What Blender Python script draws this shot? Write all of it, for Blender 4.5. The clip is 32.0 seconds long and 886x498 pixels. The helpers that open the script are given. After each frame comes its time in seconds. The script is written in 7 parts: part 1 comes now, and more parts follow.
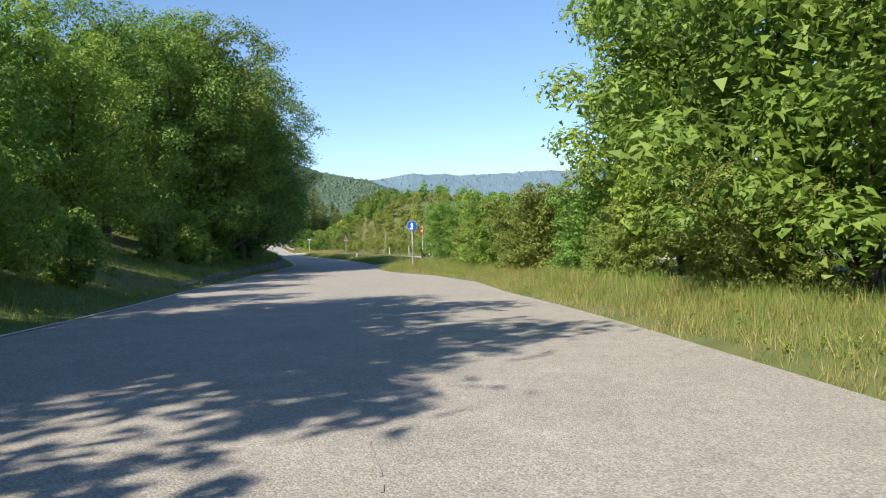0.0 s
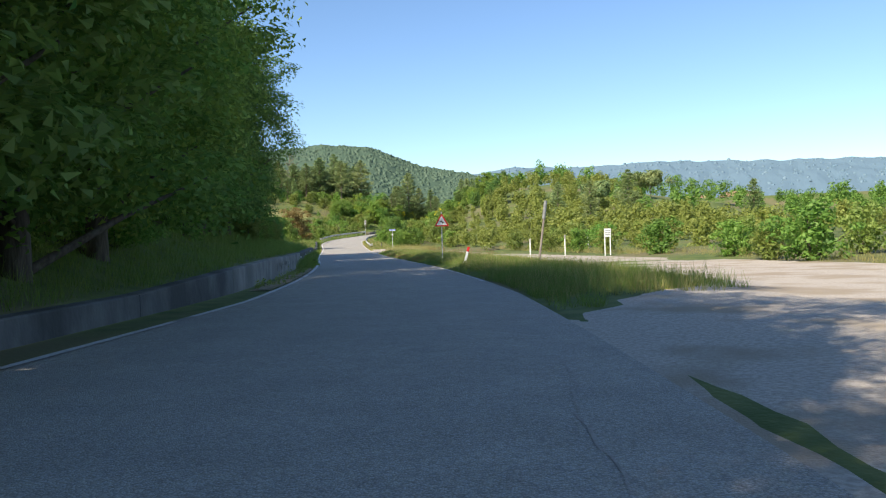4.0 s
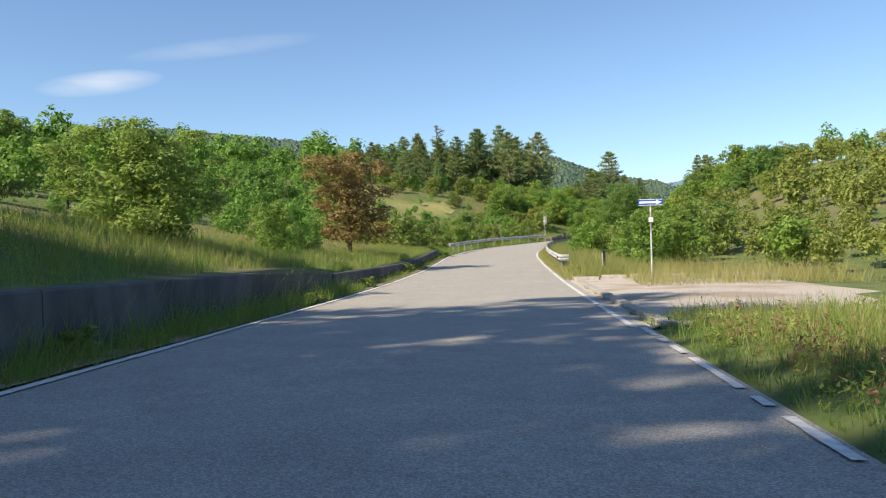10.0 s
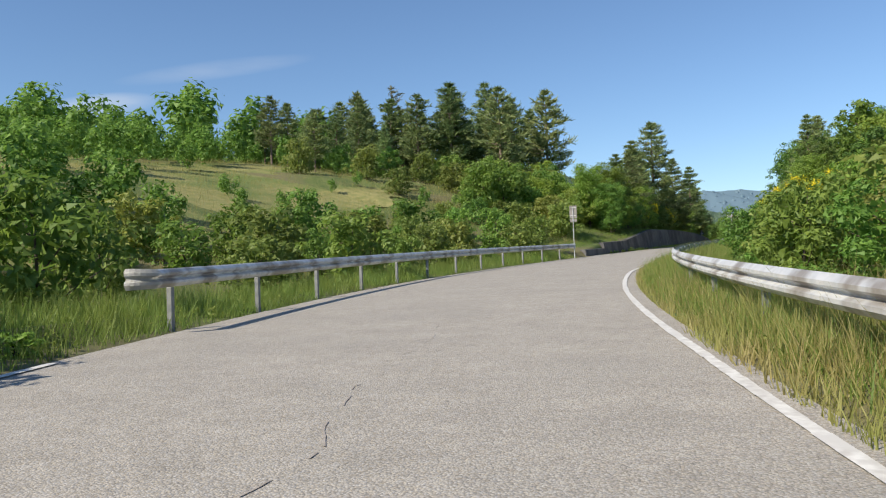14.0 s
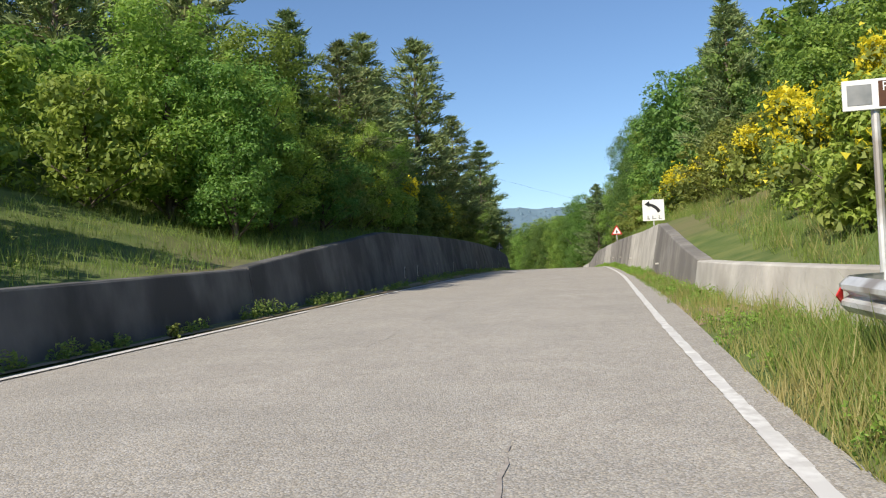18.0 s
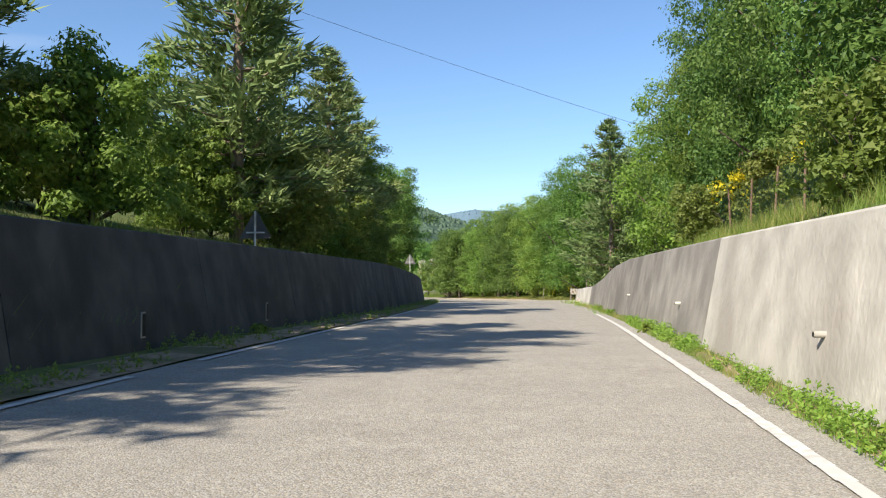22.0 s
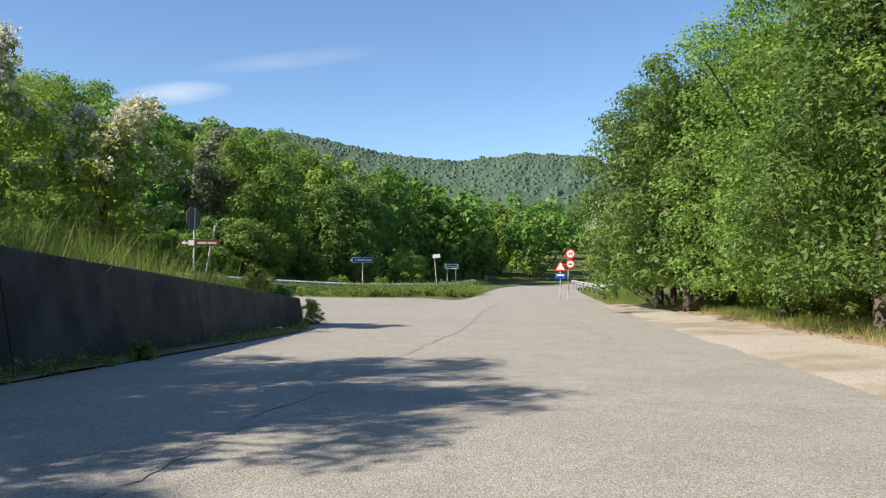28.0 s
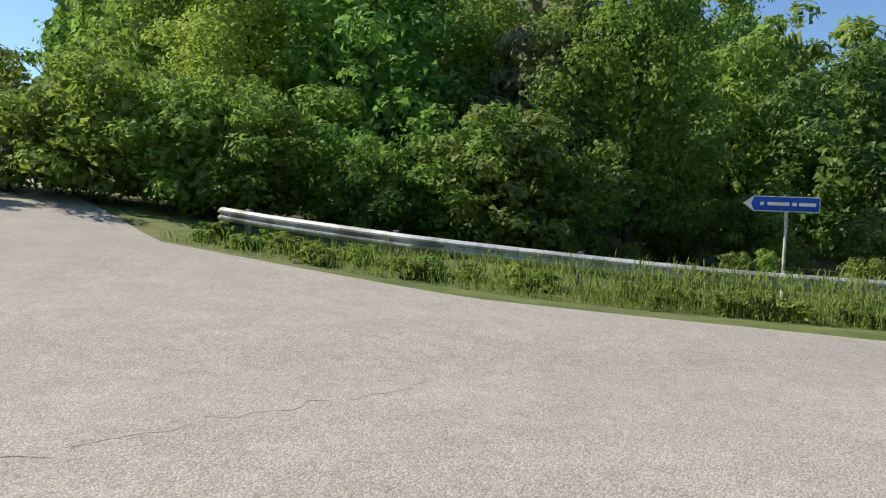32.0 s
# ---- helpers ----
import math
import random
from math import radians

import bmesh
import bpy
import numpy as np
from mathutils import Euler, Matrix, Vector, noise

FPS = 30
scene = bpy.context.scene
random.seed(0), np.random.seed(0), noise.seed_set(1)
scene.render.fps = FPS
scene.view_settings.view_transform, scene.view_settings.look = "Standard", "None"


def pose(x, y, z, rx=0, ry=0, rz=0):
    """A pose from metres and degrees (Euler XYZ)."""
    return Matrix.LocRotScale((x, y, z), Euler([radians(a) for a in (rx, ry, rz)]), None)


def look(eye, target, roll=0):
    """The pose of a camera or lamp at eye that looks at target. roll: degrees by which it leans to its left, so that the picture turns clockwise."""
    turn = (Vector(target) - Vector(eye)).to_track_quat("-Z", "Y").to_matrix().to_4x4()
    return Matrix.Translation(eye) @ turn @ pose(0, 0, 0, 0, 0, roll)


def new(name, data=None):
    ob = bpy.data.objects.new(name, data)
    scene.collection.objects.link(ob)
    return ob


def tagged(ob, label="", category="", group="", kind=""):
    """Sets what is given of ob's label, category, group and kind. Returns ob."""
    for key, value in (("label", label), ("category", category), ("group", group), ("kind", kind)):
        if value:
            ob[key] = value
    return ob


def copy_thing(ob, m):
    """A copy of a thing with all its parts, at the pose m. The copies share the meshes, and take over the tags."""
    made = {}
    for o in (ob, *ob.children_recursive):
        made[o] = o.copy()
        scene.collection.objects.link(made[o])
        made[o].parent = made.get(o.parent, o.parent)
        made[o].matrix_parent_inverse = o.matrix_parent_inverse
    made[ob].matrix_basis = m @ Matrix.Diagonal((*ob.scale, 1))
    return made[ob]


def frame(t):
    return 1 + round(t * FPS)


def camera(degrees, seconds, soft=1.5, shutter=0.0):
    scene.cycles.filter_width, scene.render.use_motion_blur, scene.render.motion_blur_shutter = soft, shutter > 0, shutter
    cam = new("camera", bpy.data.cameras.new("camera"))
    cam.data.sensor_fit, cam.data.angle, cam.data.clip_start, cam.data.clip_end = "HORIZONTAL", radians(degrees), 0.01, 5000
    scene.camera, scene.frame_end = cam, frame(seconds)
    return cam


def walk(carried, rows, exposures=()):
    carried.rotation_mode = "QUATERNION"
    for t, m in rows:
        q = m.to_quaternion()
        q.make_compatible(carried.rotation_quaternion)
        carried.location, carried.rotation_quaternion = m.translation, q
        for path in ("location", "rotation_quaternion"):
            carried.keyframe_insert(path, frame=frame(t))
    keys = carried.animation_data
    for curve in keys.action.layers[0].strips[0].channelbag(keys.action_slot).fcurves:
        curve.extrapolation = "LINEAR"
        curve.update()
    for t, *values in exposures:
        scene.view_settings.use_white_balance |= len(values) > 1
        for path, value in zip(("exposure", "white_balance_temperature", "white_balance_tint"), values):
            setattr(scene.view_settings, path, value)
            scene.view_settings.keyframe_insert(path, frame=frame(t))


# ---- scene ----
# ---- camera and walk: seconds, x, y, z, yaw, pitch, roll ----
cam = camera(59.27, 32.0, soft=1.15)
PATH = [
    (0.0, 0.00, -0.00, 1.250, -0.00, -0.91, 1.31),
    (0.5, -0.03, 6.46, 1.106, 2.27, -1.13, 0.86),
    (1.0, -0.43, 13.01, 1.017, 4.25, -1.05, 0.46),
    (1.5, -1.24, 19.68, 0.937, 5.83, -1.13, 0.41),
    (2.0, -2.30, 26.10, 0.766, 7.42, -1.18, 0.62),
    (2.5, -3.54, 32.50, 0.597, 8.14, -1.10, 0.79),
    (3.0, -4.64, 39.01, 0.520, 8.56, -1.14, 1.51),
    (3.5, -5.40, 45.80, 0.486, 8.59, -1.09, 1.72),
    (4.0, -6.25, 52.45, 0.435, 7.41, -1.08, 1.66),
    (4.5, -7.19, 58.98, 0.333, 6.21, -1.10, 1.43),
    (5.0, -8.23, 65.45, 0.241, 6.20, -1.11, 1.09),
    (5.5, -9.36, 71.88, 0.161, 8.56, -1.05, 0.67),
    (6.0, -10.60, 78.31, 0.070, 14.49, -0.84, 0.18),
    (6.5, -12.17, 84.87, 0.016, 18.47, -0.49, -0.17),
    (7.0, -13.71, 91.40, -0.016, 20.39, -0.20, 0.28),
    (7.5, -15.58, 97.95, -0.084, 21.25, -0.16, 0.56),
    (8.0, -17.55, 104.64, -0.153, 21.43, -0.01, 0.77),
    (8.5, -19.45, 111.11, -0.155, 21.54, -0.02, 0.98),
    (9.0, -21.30, 118.15, -0.271, 21.56, 0.09, 1.22),
    (9.5, -23.15, 125.33, -0.358, 21.18, 0.17, 1.36),
    (10.0, -25.03, 132.74, -0.421, 20.53, 0.23, 1.37),
    (10.5, -27.03, 139.96, -0.448, 20.01, 0.18, 1.20),
    (11.0, -28.95, 147.14, -0.499, 19.89, 0.17, 1.31),
    (11.5, -30.88, 154.44, -0.529, 20.08, 0.27, 1.52),
    (12.0, -32.75, 161.64, -0.478, 20.49, 0.52, 2.13),
    (12.5, -34.72, 168.78, -0.362, 20.84, 0.93, 2.37),
    (13.0, -36.82, 176.10, -0.152, 21.06, 1.28, 2.37),
    (13.5, -38.85, 183.42, 0.004, 21.16, 1.46, 2.13),
    (14.0, -40.83, 190.68, 0.200, 20.28, 1.61, 2.02),
    (14.5, -42.63, 197.90, 0.424, 18.54, 1.74, 2.07),
    (15.0, -44.10, 205.08, 0.665, 16.07, 1.86, 2.27),
    (15.5, -45.11, 212.22, 0.909, 12.99, 1.95, 2.55),
    (16.0, -45.51, 219.32, 1.145, 9.45, 1.97, 2.81),
    (16.5, -45.43, 226.55, 1.391, 7.56, 2.07, 2.80),
    (17.0, -45.15, 234.05, 1.631, 6.69, 2.13, 2.54),
    (17.5, -44.86, 241.49, 1.866, 5.63, 2.21, 2.30),
    (18.0, -44.25, 248.91, 2.098, 4.92, 2.12, 2.26),
    (18.5, -43.58, 256.46, 2.370, 4.17, 2.05, 1.63),
    (19.0, -42.71, 264.33, 2.635, 3.65, 2.08, 1.09),
    (19.5, -41.85, 272.22, 2.915, 3.39, 2.05, 0.42),
    (20.0, -41.22, 279.79, 3.177, 3.41, 2.12, 0.88),
    (20.5, -40.67, 287.36, 3.427, 3.43, 2.19, 0.86),
    (21.0, -40.10, 294.83, 3.601, 3.57, 2.12, 0.51),
    (21.5, -39.33, 302.46, 3.698, 4.09, 2.12, -0.09),
    (22.0, -38.95, 310.29, 3.779, 3.99, 2.16, 0.09),
    (22.5, -38.45, 318.14, 3.802, 4.03, 2.15, -0.04),
    (23.0, -37.80, 325.65, 3.805, 4.23, 2.27, -0.29),
    (23.5, -37.31, 332.86, 3.723, 4.52, 2.38, -0.48),
    (24.0, -36.88, 340.04, 3.620, 5.81, 2.46, -0.74),
    (24.5, -36.70, 347.18, 3.529, 7.83, 2.53, -1.22),
    (25.0, -36.80, 354.29, 3.447, 10.62, 2.48, -1.45),
    (25.5, -36.94, 361.21, 3.392, 12.65, 2.37, -1.82),
    (26.0, -37.17, 368.01, 3.295, 14.99, 2.16, -1.51),
    (26.5, -37.56, 374.67, 3.145, 17.50, 1.92, -0.87),
    (27.0, -38.19, 381.17, 2.965, 20.05, 1.69, -0.26),
    (27.5, -39.13, 387.48, 2.779, 22.51, 1.48, 0.01),
    (28.0, -40.44, 393.59, 2.604, 24.74, 1.31, -0.37),
    (28.5, -41.77, 399.02, 2.460, 28.02, 1.17, -0.81),
    (29.0, -43.13, 403.92, 2.393, 39.27, 0.81, -1.32),
    (29.5, -44.35, 408.29, 2.334, 44.83, 0.38, -1.95),
    (30.0, -45.62, 412.13, 2.258, 46.83, 0.26, -2.40),
    (30.5, -46.75, 415.52, 2.158, 49.32, 0.16, -2.98),
    (31.0, -47.99, 418.48, 2.084, 52.16, 0.16, -3.49),
    (31.5, -49.63, 421.05, 2.039, 58.81, -0.35, -3.61),
    (32.0, -51.69, 423.19, 2.001, 72.14, -1.18, -3.16),
]

walk(cam, [(t, pose(x, y, z, 90 + pitch, roll, yaw)) for t, x, y, z, yaw, pitch, roll in PATH], exposures=[(0.0, 0.66, 6500, 10), (4.0, 0.70, 6600, 10), (6.0, 0.72, 6900, 10), (9.0, 0.74, 7000, 10), (10.2, 0.56, 6800, 10), (12.0, 0.28, 6500, 10), (18.0, 0.34, 6500, 10), (21.0, 0.62, 6500, 10), (24.0, 0.72, 6500, 10), (26.0, 0.68, 6500, 10), (29.0, 0.54, 6500, 10), (32.0, 0.50, 6500, 10)])

# ---- world and sun ----
SUN_AZ, SUN_EL = radians(215.0), radians(39.0)
world = bpy.data.worlds.new("sky")
scene.world = world
world.use_nodes = True
wt = world.node_tree
sky = wt.nodes.new("ShaderNodeTexSky")
sky.sky_type, sky.sun_disc = "NISHITA", False
sky.sun_elevation, sky.sun_rotation = SUN_EL, SUN_AZ
sky.air_density, sky.dust_density, sky.ozone_density = 1.0, 0.1, 5.5


def wisp(col, az, el, width, height, amount):
    """A thin white wisp of cloud at a bearing and height in the sky."""
    a, e = radians(az), radians(el)
    mid = Vector((-math.sin(a) * math.cos(e), math.cos(a) * math.cos(e), math.sin(e)))
    right = Vector((math.cos(a), math.sin(a), 0.0))
    up = right.cross(mid)
    co = wt.nodes.new("ShaderNodeTexCoord").outputs["Generated"]

    def op(kind, *ins):
        n = wt.nodes.new("ShaderNodeMath")
        n.operation, n.use_clamp = kind, False
        for i, v in enumerate(ins):
            if isinstance(v, (int, float)):
                n.inputs[i].default_value = v
            else:
                wt.links.new(v, n.inputs[i])
        return n.outputs[0]

    def dot(v):
        n = wt.nodes.new("ShaderNodeVectorMath")
        n.operation = "DOT_PRODUCT"
        wt.links.new(co, n.inputs[0])
        n.inputs[1].default_value = v
        return n.outputs["Value"]

    x, y = op("DIVIDE", dot(right), width), op("DIVIDE", op("SUBTRACT", dot(up), op("MULTIPLY", dot(right), 0.16)), height)
    fall = op("MAXIMUM", op("SUBTRACT", 1.0, op("ADD", op("MULTIPLY", x, x), op("MULTIPLY", y, y))), 0.0)
    front = op("GREATER_THAN", dot(mid), 0.0)
    nz = wt.nodes.new("ShaderNodeTexNoise")
    nz.inputs["Scale"].default_value, nz.inputs["Detail"].default_value = 16.0, 6.0
    mp = wt.nodes.new("ShaderNodeMapping")
    mp.inputs["Scale"].default_value = (1, 1, 4)
    wt.links.new(co, mp.inputs["Vector"])
    wt.links.new(mp.outputs[0], nz.inputs["Vector"])
    fac = op("MULTIPLY", op("MULTIPLY", op("MULTIPLY", fall, nz.outputs["Fac"]), amount), front)
    mx = wt.nodes.new("ShaderNodeMix")
    mx.data_type = "RGBA"
    wt.links.new(fac, mx.inputs[0])
    wt.links.new(col, mx.inputs[6])
    mx.inputs[7].default_value = (5.6, 5.9, 6.3, 1)
    return mx.outputs[2]


sky_col = wisp(wisp(sky.outputs[0], 44, 11.8, 0.07, 0.015, 0.85), 36, 14.6, 0.12, 0.012, 0.26)
wt.links.new(sky_col, wt.nodes["Background"].inputs[0])
wt.nodes["Background"].inputs[1].default_value = 0.115
sun = new("sun", bpy.data.lights.new("sun", "SUN"))
sun.data.energy, sun.data.angle, sun.data.color = 5.0, radians(0.55), (1.0, 0.91, 0.76)
sun_dir = Vector((math.sin(SUN_AZ) * math.cos(SUN_EL), math.cos(SUN_AZ) * math.cos(SUN_EL), math.sin(SUN_EL)))
sun.matrix_world = look((0, 0, 60), Vector((0, 0, 60)) - sun_dir)


# ---- materials ----
def mat(name, c1, c2=None, scale=3.0, rough=0.85, bump=0.0, bump_scale=30.0, metal=0.0, spec=0.3, c3=None, scale3=0.3, rand=0.0, stretch=(1, 1, 1), fine=4.0):
    """Two colours mixed by noise, a third by broader noise, a little change from object to object, and fine relief."""
    m = bpy.data.materials.new(name)
    m.use_nodes = True
    nt = m.node_tree
    bs = nt.nodes["Principled BSDF"]
    bs.inputs["Roughness"].default_value = rough
    bs.inputs["Metallic"].default_value = metal
    bs.inputs["Specular IOR Level"].default_value = spec
    geo = nt.nodes.new("ShaderNodeNewGeometry")
    mp = nt.nodes.new("ShaderNodeMapping")
    mp.inputs["Scale"].default_value = stretch
    nt.links.new(geo.outputs["Position"], mp.inputs["Vector"])

    def noise_of(s, detail=4.0):
        n = nt.nodes.new("ShaderNodeTexNoise")
        n.inputs["Scale"].default_value, n.inputs["Detail"].default_value = s, detail
        nt.links.new(mp.outputs[0], n.inputs["Vector"])
        return n.outputs["Fac"]

    def ramp(fac, lo, hi):
        r = nt.nodes.new("ShaderNodeMapRange")
        r.inputs["From Min"].default_value, r.inputs["From Max"].default_value = lo, hi
        nt.links.new(fac, r.inputs["Value"])
        return r.outputs[0]

    def mix(fac, a, b):
        x = nt.nodes.new("ShaderNodeMix")
        x.data_type = "RGBA"
        for sock, v in ((x.inputs[0], fac), (x.inputs[6], a), (x.inputs[7], b)):
            if isinstance(v, (tuple, list)):
                sock.default_value = (*v, 1)
            elif isinstance(v, float):
                sock.default_value = v
            else:
                nt.links.new(v, sock)
        return x.outputs[2]

    col = mix(ramp(noise_of(scale, fine), 0.35, 0.65), c1, c2 or c1)
    if c3:
        col = mix(ramp(noise_of(scale3, 6.0), 0.48, 0.62), col, c3)
    if rand:
        info = nt.nodes.new("ShaderNodeObjectInfo")
        hsv = nt.nodes.new("ShaderNodeHueSaturation")
        r = nt.nodes.new("ShaderNodeMapRange")
        r.inputs["To Min"].default_value, r.inputs["To Max"].default_value = 1 - rand, 1 + rand
        nt.links.new(info.outputs["Random"], r.inputs["Value"])
        nt.links.new(r.outputs[0], hsv.inputs["Value"])
        nt.links.new(col, hsv.inputs["Color"])
        col = hsv.outputs[0]
    nt.links.new(col, bs.inputs["Base Color"])
    if bump:
        b = nt.nodes.new("ShaderNodeBump")
        b.inputs["Strength"].default_value, b.inputs["Distance"].default_value = bump, 0.02
        nt.links.new(noise_of(bump_scale, 3.0), b.inputs["Height"])
        nt.links.new(b.outputs[0], bs.inputs["Normal"])
    return m


def leaf_mat(name, c1, c2, rand=0.2, trans=0.48, hue=0.02, patch_col=None):
    """Leaves: colour by leaf and by plant, part of the light shining through; patch_col tints broad patches."""
    m = bpy.data.materials.new(name)
    m.use_nodes = True
    nt = m.node_tree
    nt.nodes.remove(nt.nodes["Principled BSDF"])
    geo = nt.nodes.new("ShaderNodeNewGeometry")
    info = nt.nodes.new("ShaderNodeObjectInfo")
    x = nt.nodes.new("ShaderNodeMix")
    x.data_type = "RGBA"
    x.inputs[6].default_value, x.inputs[7].default_value = (*c1, 1), (*c2, 1)
    nt.links.new(geo.outputs["Random Per Island"], x.inputs[0])
    hsv = nt.nodes.new("ShaderNodeHueSaturation")
    for sock, lo, hi in (("Value", 1 - rand, 1 + rand), ("Hue", 0.5 - hue, 0.5 + hue)):
        r = nt.nodes.new("ShaderNodeMapRange")
        r.inputs["To Min"].default_value, r.inputs["To Max"].default_value = lo, hi
        w = nt.nodes.new("ShaderNodeMath")
        w.operation = "FRACT"
        k = nt.nodes.new("ShaderNodeMath")
        k.operation = "MULTIPLY"
        k.inputs[1].default_value = 1.0 if sock == "Value" else 7.31
        nt.links.new(info.outputs["Random"], k.inputs[0])
        nt.links.new(k.outputs[0], w.inputs[0])
        nt.links.new(w.outputs[0], r.inputs["Value"])
        nt.links.new(r.outputs[0], hsv.inputs[sock])
    leaf_col = x.outputs[2]
    if patch_col:
        nz = nt.nodes.new("ShaderNodeTexNoise")
        nz.inputs["Scale"].default_value, nz.inputs["Detail"].default_value = 0.55, 5.0
        nt.links.new(geo.outputs["Position"], nz.inputs["Vector"])
        r = nt.nodes.new("ShaderNodeMapRange")
        r.inputs["From Min"].default_value, r.inputs["From Max"].default_value = 0.42, 0.66
        nt.links.new(nz.outputs["Fac"], r.inputs["Value"])
        y = nt.nodes.new("ShaderNodeMix")
        y.data_type = "RGBA"
        nt.links.new(r.outputs[0], y.inputs[0])
        nt.links.new(leaf_col, y.inputs[6])
        y.inputs[7].default_value = (*patch_col, 1)
        leaf_col = y.outputs[2]
    nt.links.new(leaf_col, hsv.inputs["Color"])
    dif = nt.nodes.new("ShaderNodeBsdfDiffuse")
    tra = nt.nodes.new("ShaderNodeBsdfTranslucent")
    glo = nt.nodes.new("ShaderNodeBsdfGlossy")
    glo.inputs["Roughness"].default_value = 0.6
    glo.inputs["Color"].default_value = (0.9, 0.95, 0.9, 1)
    nt.links.new(hsv.outputs[0], dif.inputs[0])
    nt.links.new(hsv.outputs[0], tra.inputs[0])
    m1, m2 = nt.nodes.new("ShaderNodeMixShader"), nt.nodes.new("ShaderNodeMixShader")
    m1.inputs[0].default_value, m2.inputs[0].default_value = trans, 0.022
    nt.links.new(dif.outputs[0], m1.inputs[1])
    nt.links.new(tra.outputs[0], m1.inputs[2])
    nt.links.new(m1.outputs[0], m2.inputs[1])
    nt.links.new(glo.outputs[0], m2.inputs[2])
    nt.links.new(m2.outputs[0], nt.nodes["Material Output"].inputs[0])
    return m


ASPHALT = mat("asphalt", (0.385, 0.358, 0.320), (0.435, 0.406, 0.364), scale=5.0, rough=0.9, spec=0.2, c3=(0.395, 0.370, 0.333), scale3=0.45)


def chippings(m, scale):
    """Coarse stone chippings in the binder: a tone for each stone, dark gaps between, relief, and worn wheel tracks."""
    nt = m.node_tree
    bs = nt.nodes["Principled BSDF"]
    base = bs.inputs["Base Color"].links[0].from_socket
    geo = nt.nodes.new("ShaderNodeNewGeometry")
    vo = nt.nodes.new("ShaderNodeTexVoronoi")
    vo.inputs["Scale"].default_value = scale
    nt.links.new(geo.outputs["Position"], vo.inputs["Vector"])
    sep = nt.nodes.new("ShaderNodeSeparateColor")
    nt.links.new(vo.outputs["Color"], sep.inputs[0])
    tone = nt.nodes.new("ShaderNodeMapRange")
    tone.inputs["To Min"].default_value, tone.inputs["To Max"].default_value = 0.72, 1.19
    nt.links.new(sep.outputs[0], tone.inputs["Value"])
    gap = nt.nodes.new("ShaderNodeMapRange")
    gap.inputs["From Min"].default_value, gap.inputs["From Max"].default_value = 0.35, 0.75
    gap.inputs["To Min"].default_value, gap.inputs["To Max"].default_value = 1.0, 0.74
    nt.links.new(vo.outputs["Distance"], gap.inputs["Value"])
    k = nt.nodes.new("ShaderNodeMath")
    k.operation = "MULTIPLY"
    nt.links.new(tone.outputs[0], k.inputs[0])
    nt.links.new(gap.outputs[0], k.inputs[1])
    hsv = nt.nodes.new("ShaderNodeHueSaturation")
    nt.links.new(base, hsv.inputs["Color"])
    nt.links.new(k.outputs[0], hsv.inputs["Value"])
    sat = nt.nodes.new("ShaderNodeMapRange")
    sat.inputs["To Min"].default_value, sat.inputs["To Max"].default_value = 0.6, 1.6
    nt.links.new(sep.outputs[1], sat.inputs["Value"])
    nt.links.new(sat.outputs[0], hsv.inputs["Saturation"])
    # broad stains
    st = nt.nodes.new("ShaderNodeTexNoise")
    st.inputs["Scale"].default_value, st.inputs["Detail"].default_value = 1.1, 7.0
    nt.links.new(geo.outputs["Position"], st.inputs["Vector"])
    sr = nt.nodes.new("ShaderNodeMapRange")
    sr.inputs["From Min"].default_value, sr.inputs["From Max"].default_value = 0.3, 0.7
    sr.inputs["To Min"].default_value, sr.inputs["To Max"].default_value = 0.94, 1.07
    nt.links.new(st.outputs["Fac"], sr.inputs["Value"])
    h2 = nt.nodes.new("ShaderNodeHueSaturation")
    nt.links.new(hsv.outputs[0], h2.inputs["Color"])
    nt.links.new(sr.outputs[0], h2.inputs["Value"])
    nt.links.new(h2.outputs[0], bs.inputs["Base Color"])
    b = nt.nodes.new("ShaderNodeBump")
    b.invert = True
    b.inputs["Strength"].default_value, b.inputs["Distance"].default_value = 0.5, 0.009
    nt.links.new(vo.outputs["Distance"], b.inputs["Height"])
    nt.links.new(b.outputs[0], bs.inputs["Normal"])


chippings(ASPHALT, 66.0)
TAR = mat("tar_seam", (0.28, 0.248, 0.22), (0.39, 0.352, 0.315), scale=14.0, rough=0.85)
PAINT = mat("road_paint", (0.72, 0.71, 0.68), (0.52, 0.50, 0.47), scale=9.0, rough=0.7, c3=(0.58, 0.565, 0.54), scale3=3.0)
GRAVEL = mat("gravel", (0.36, 0.31, 0.26), (0.52, 0.46, 0.39), scale=18.0, rough=0.95, bump=0.6, bump_scale=35.0, c3=(0.33, 0.27, 0.20), scale3=0.5)
DRYSOIL = mat("dry_litter", (0.26, 0.18, 0.12), (0.40, 0.31, 0.21), scale=12.0, rough=0.95, bump=0.5, bump_scale=30.0, c3=(0.16, 0.15, 0.07), scale3=0.9)
SOIL = mat("grass_soil", (0.075, 0.115, 0.028), (0.14, 0.165, 0.05), scale=1.4, rough=0.95, bump=0.6, bump_scale=12.0, c3=(0.16, 0.145, 0.07), scale3=0.09)
MEADOW = mat("meadow_turf", (0.20, 0.21, 0.07), (0.31, 0.28, 0.11), scale=1.6, rough=0.95, bump=0.8, bump_scale=9.0, c3=(0.14, 0.18, 0.05), scale3=0.16)
CONCRETE = mat("weathered_concrete", (0.20, 0.187, 0.17), (0.30, 0.282, 0.256), scale=1.7, rough=0.92, bump=0.7, bump_scale=11.0, c3=(0.175, 0.163, 0.15), scale3=0.5, rand=0.14, stretch=(1, 1, 0.75), fine=11.0)
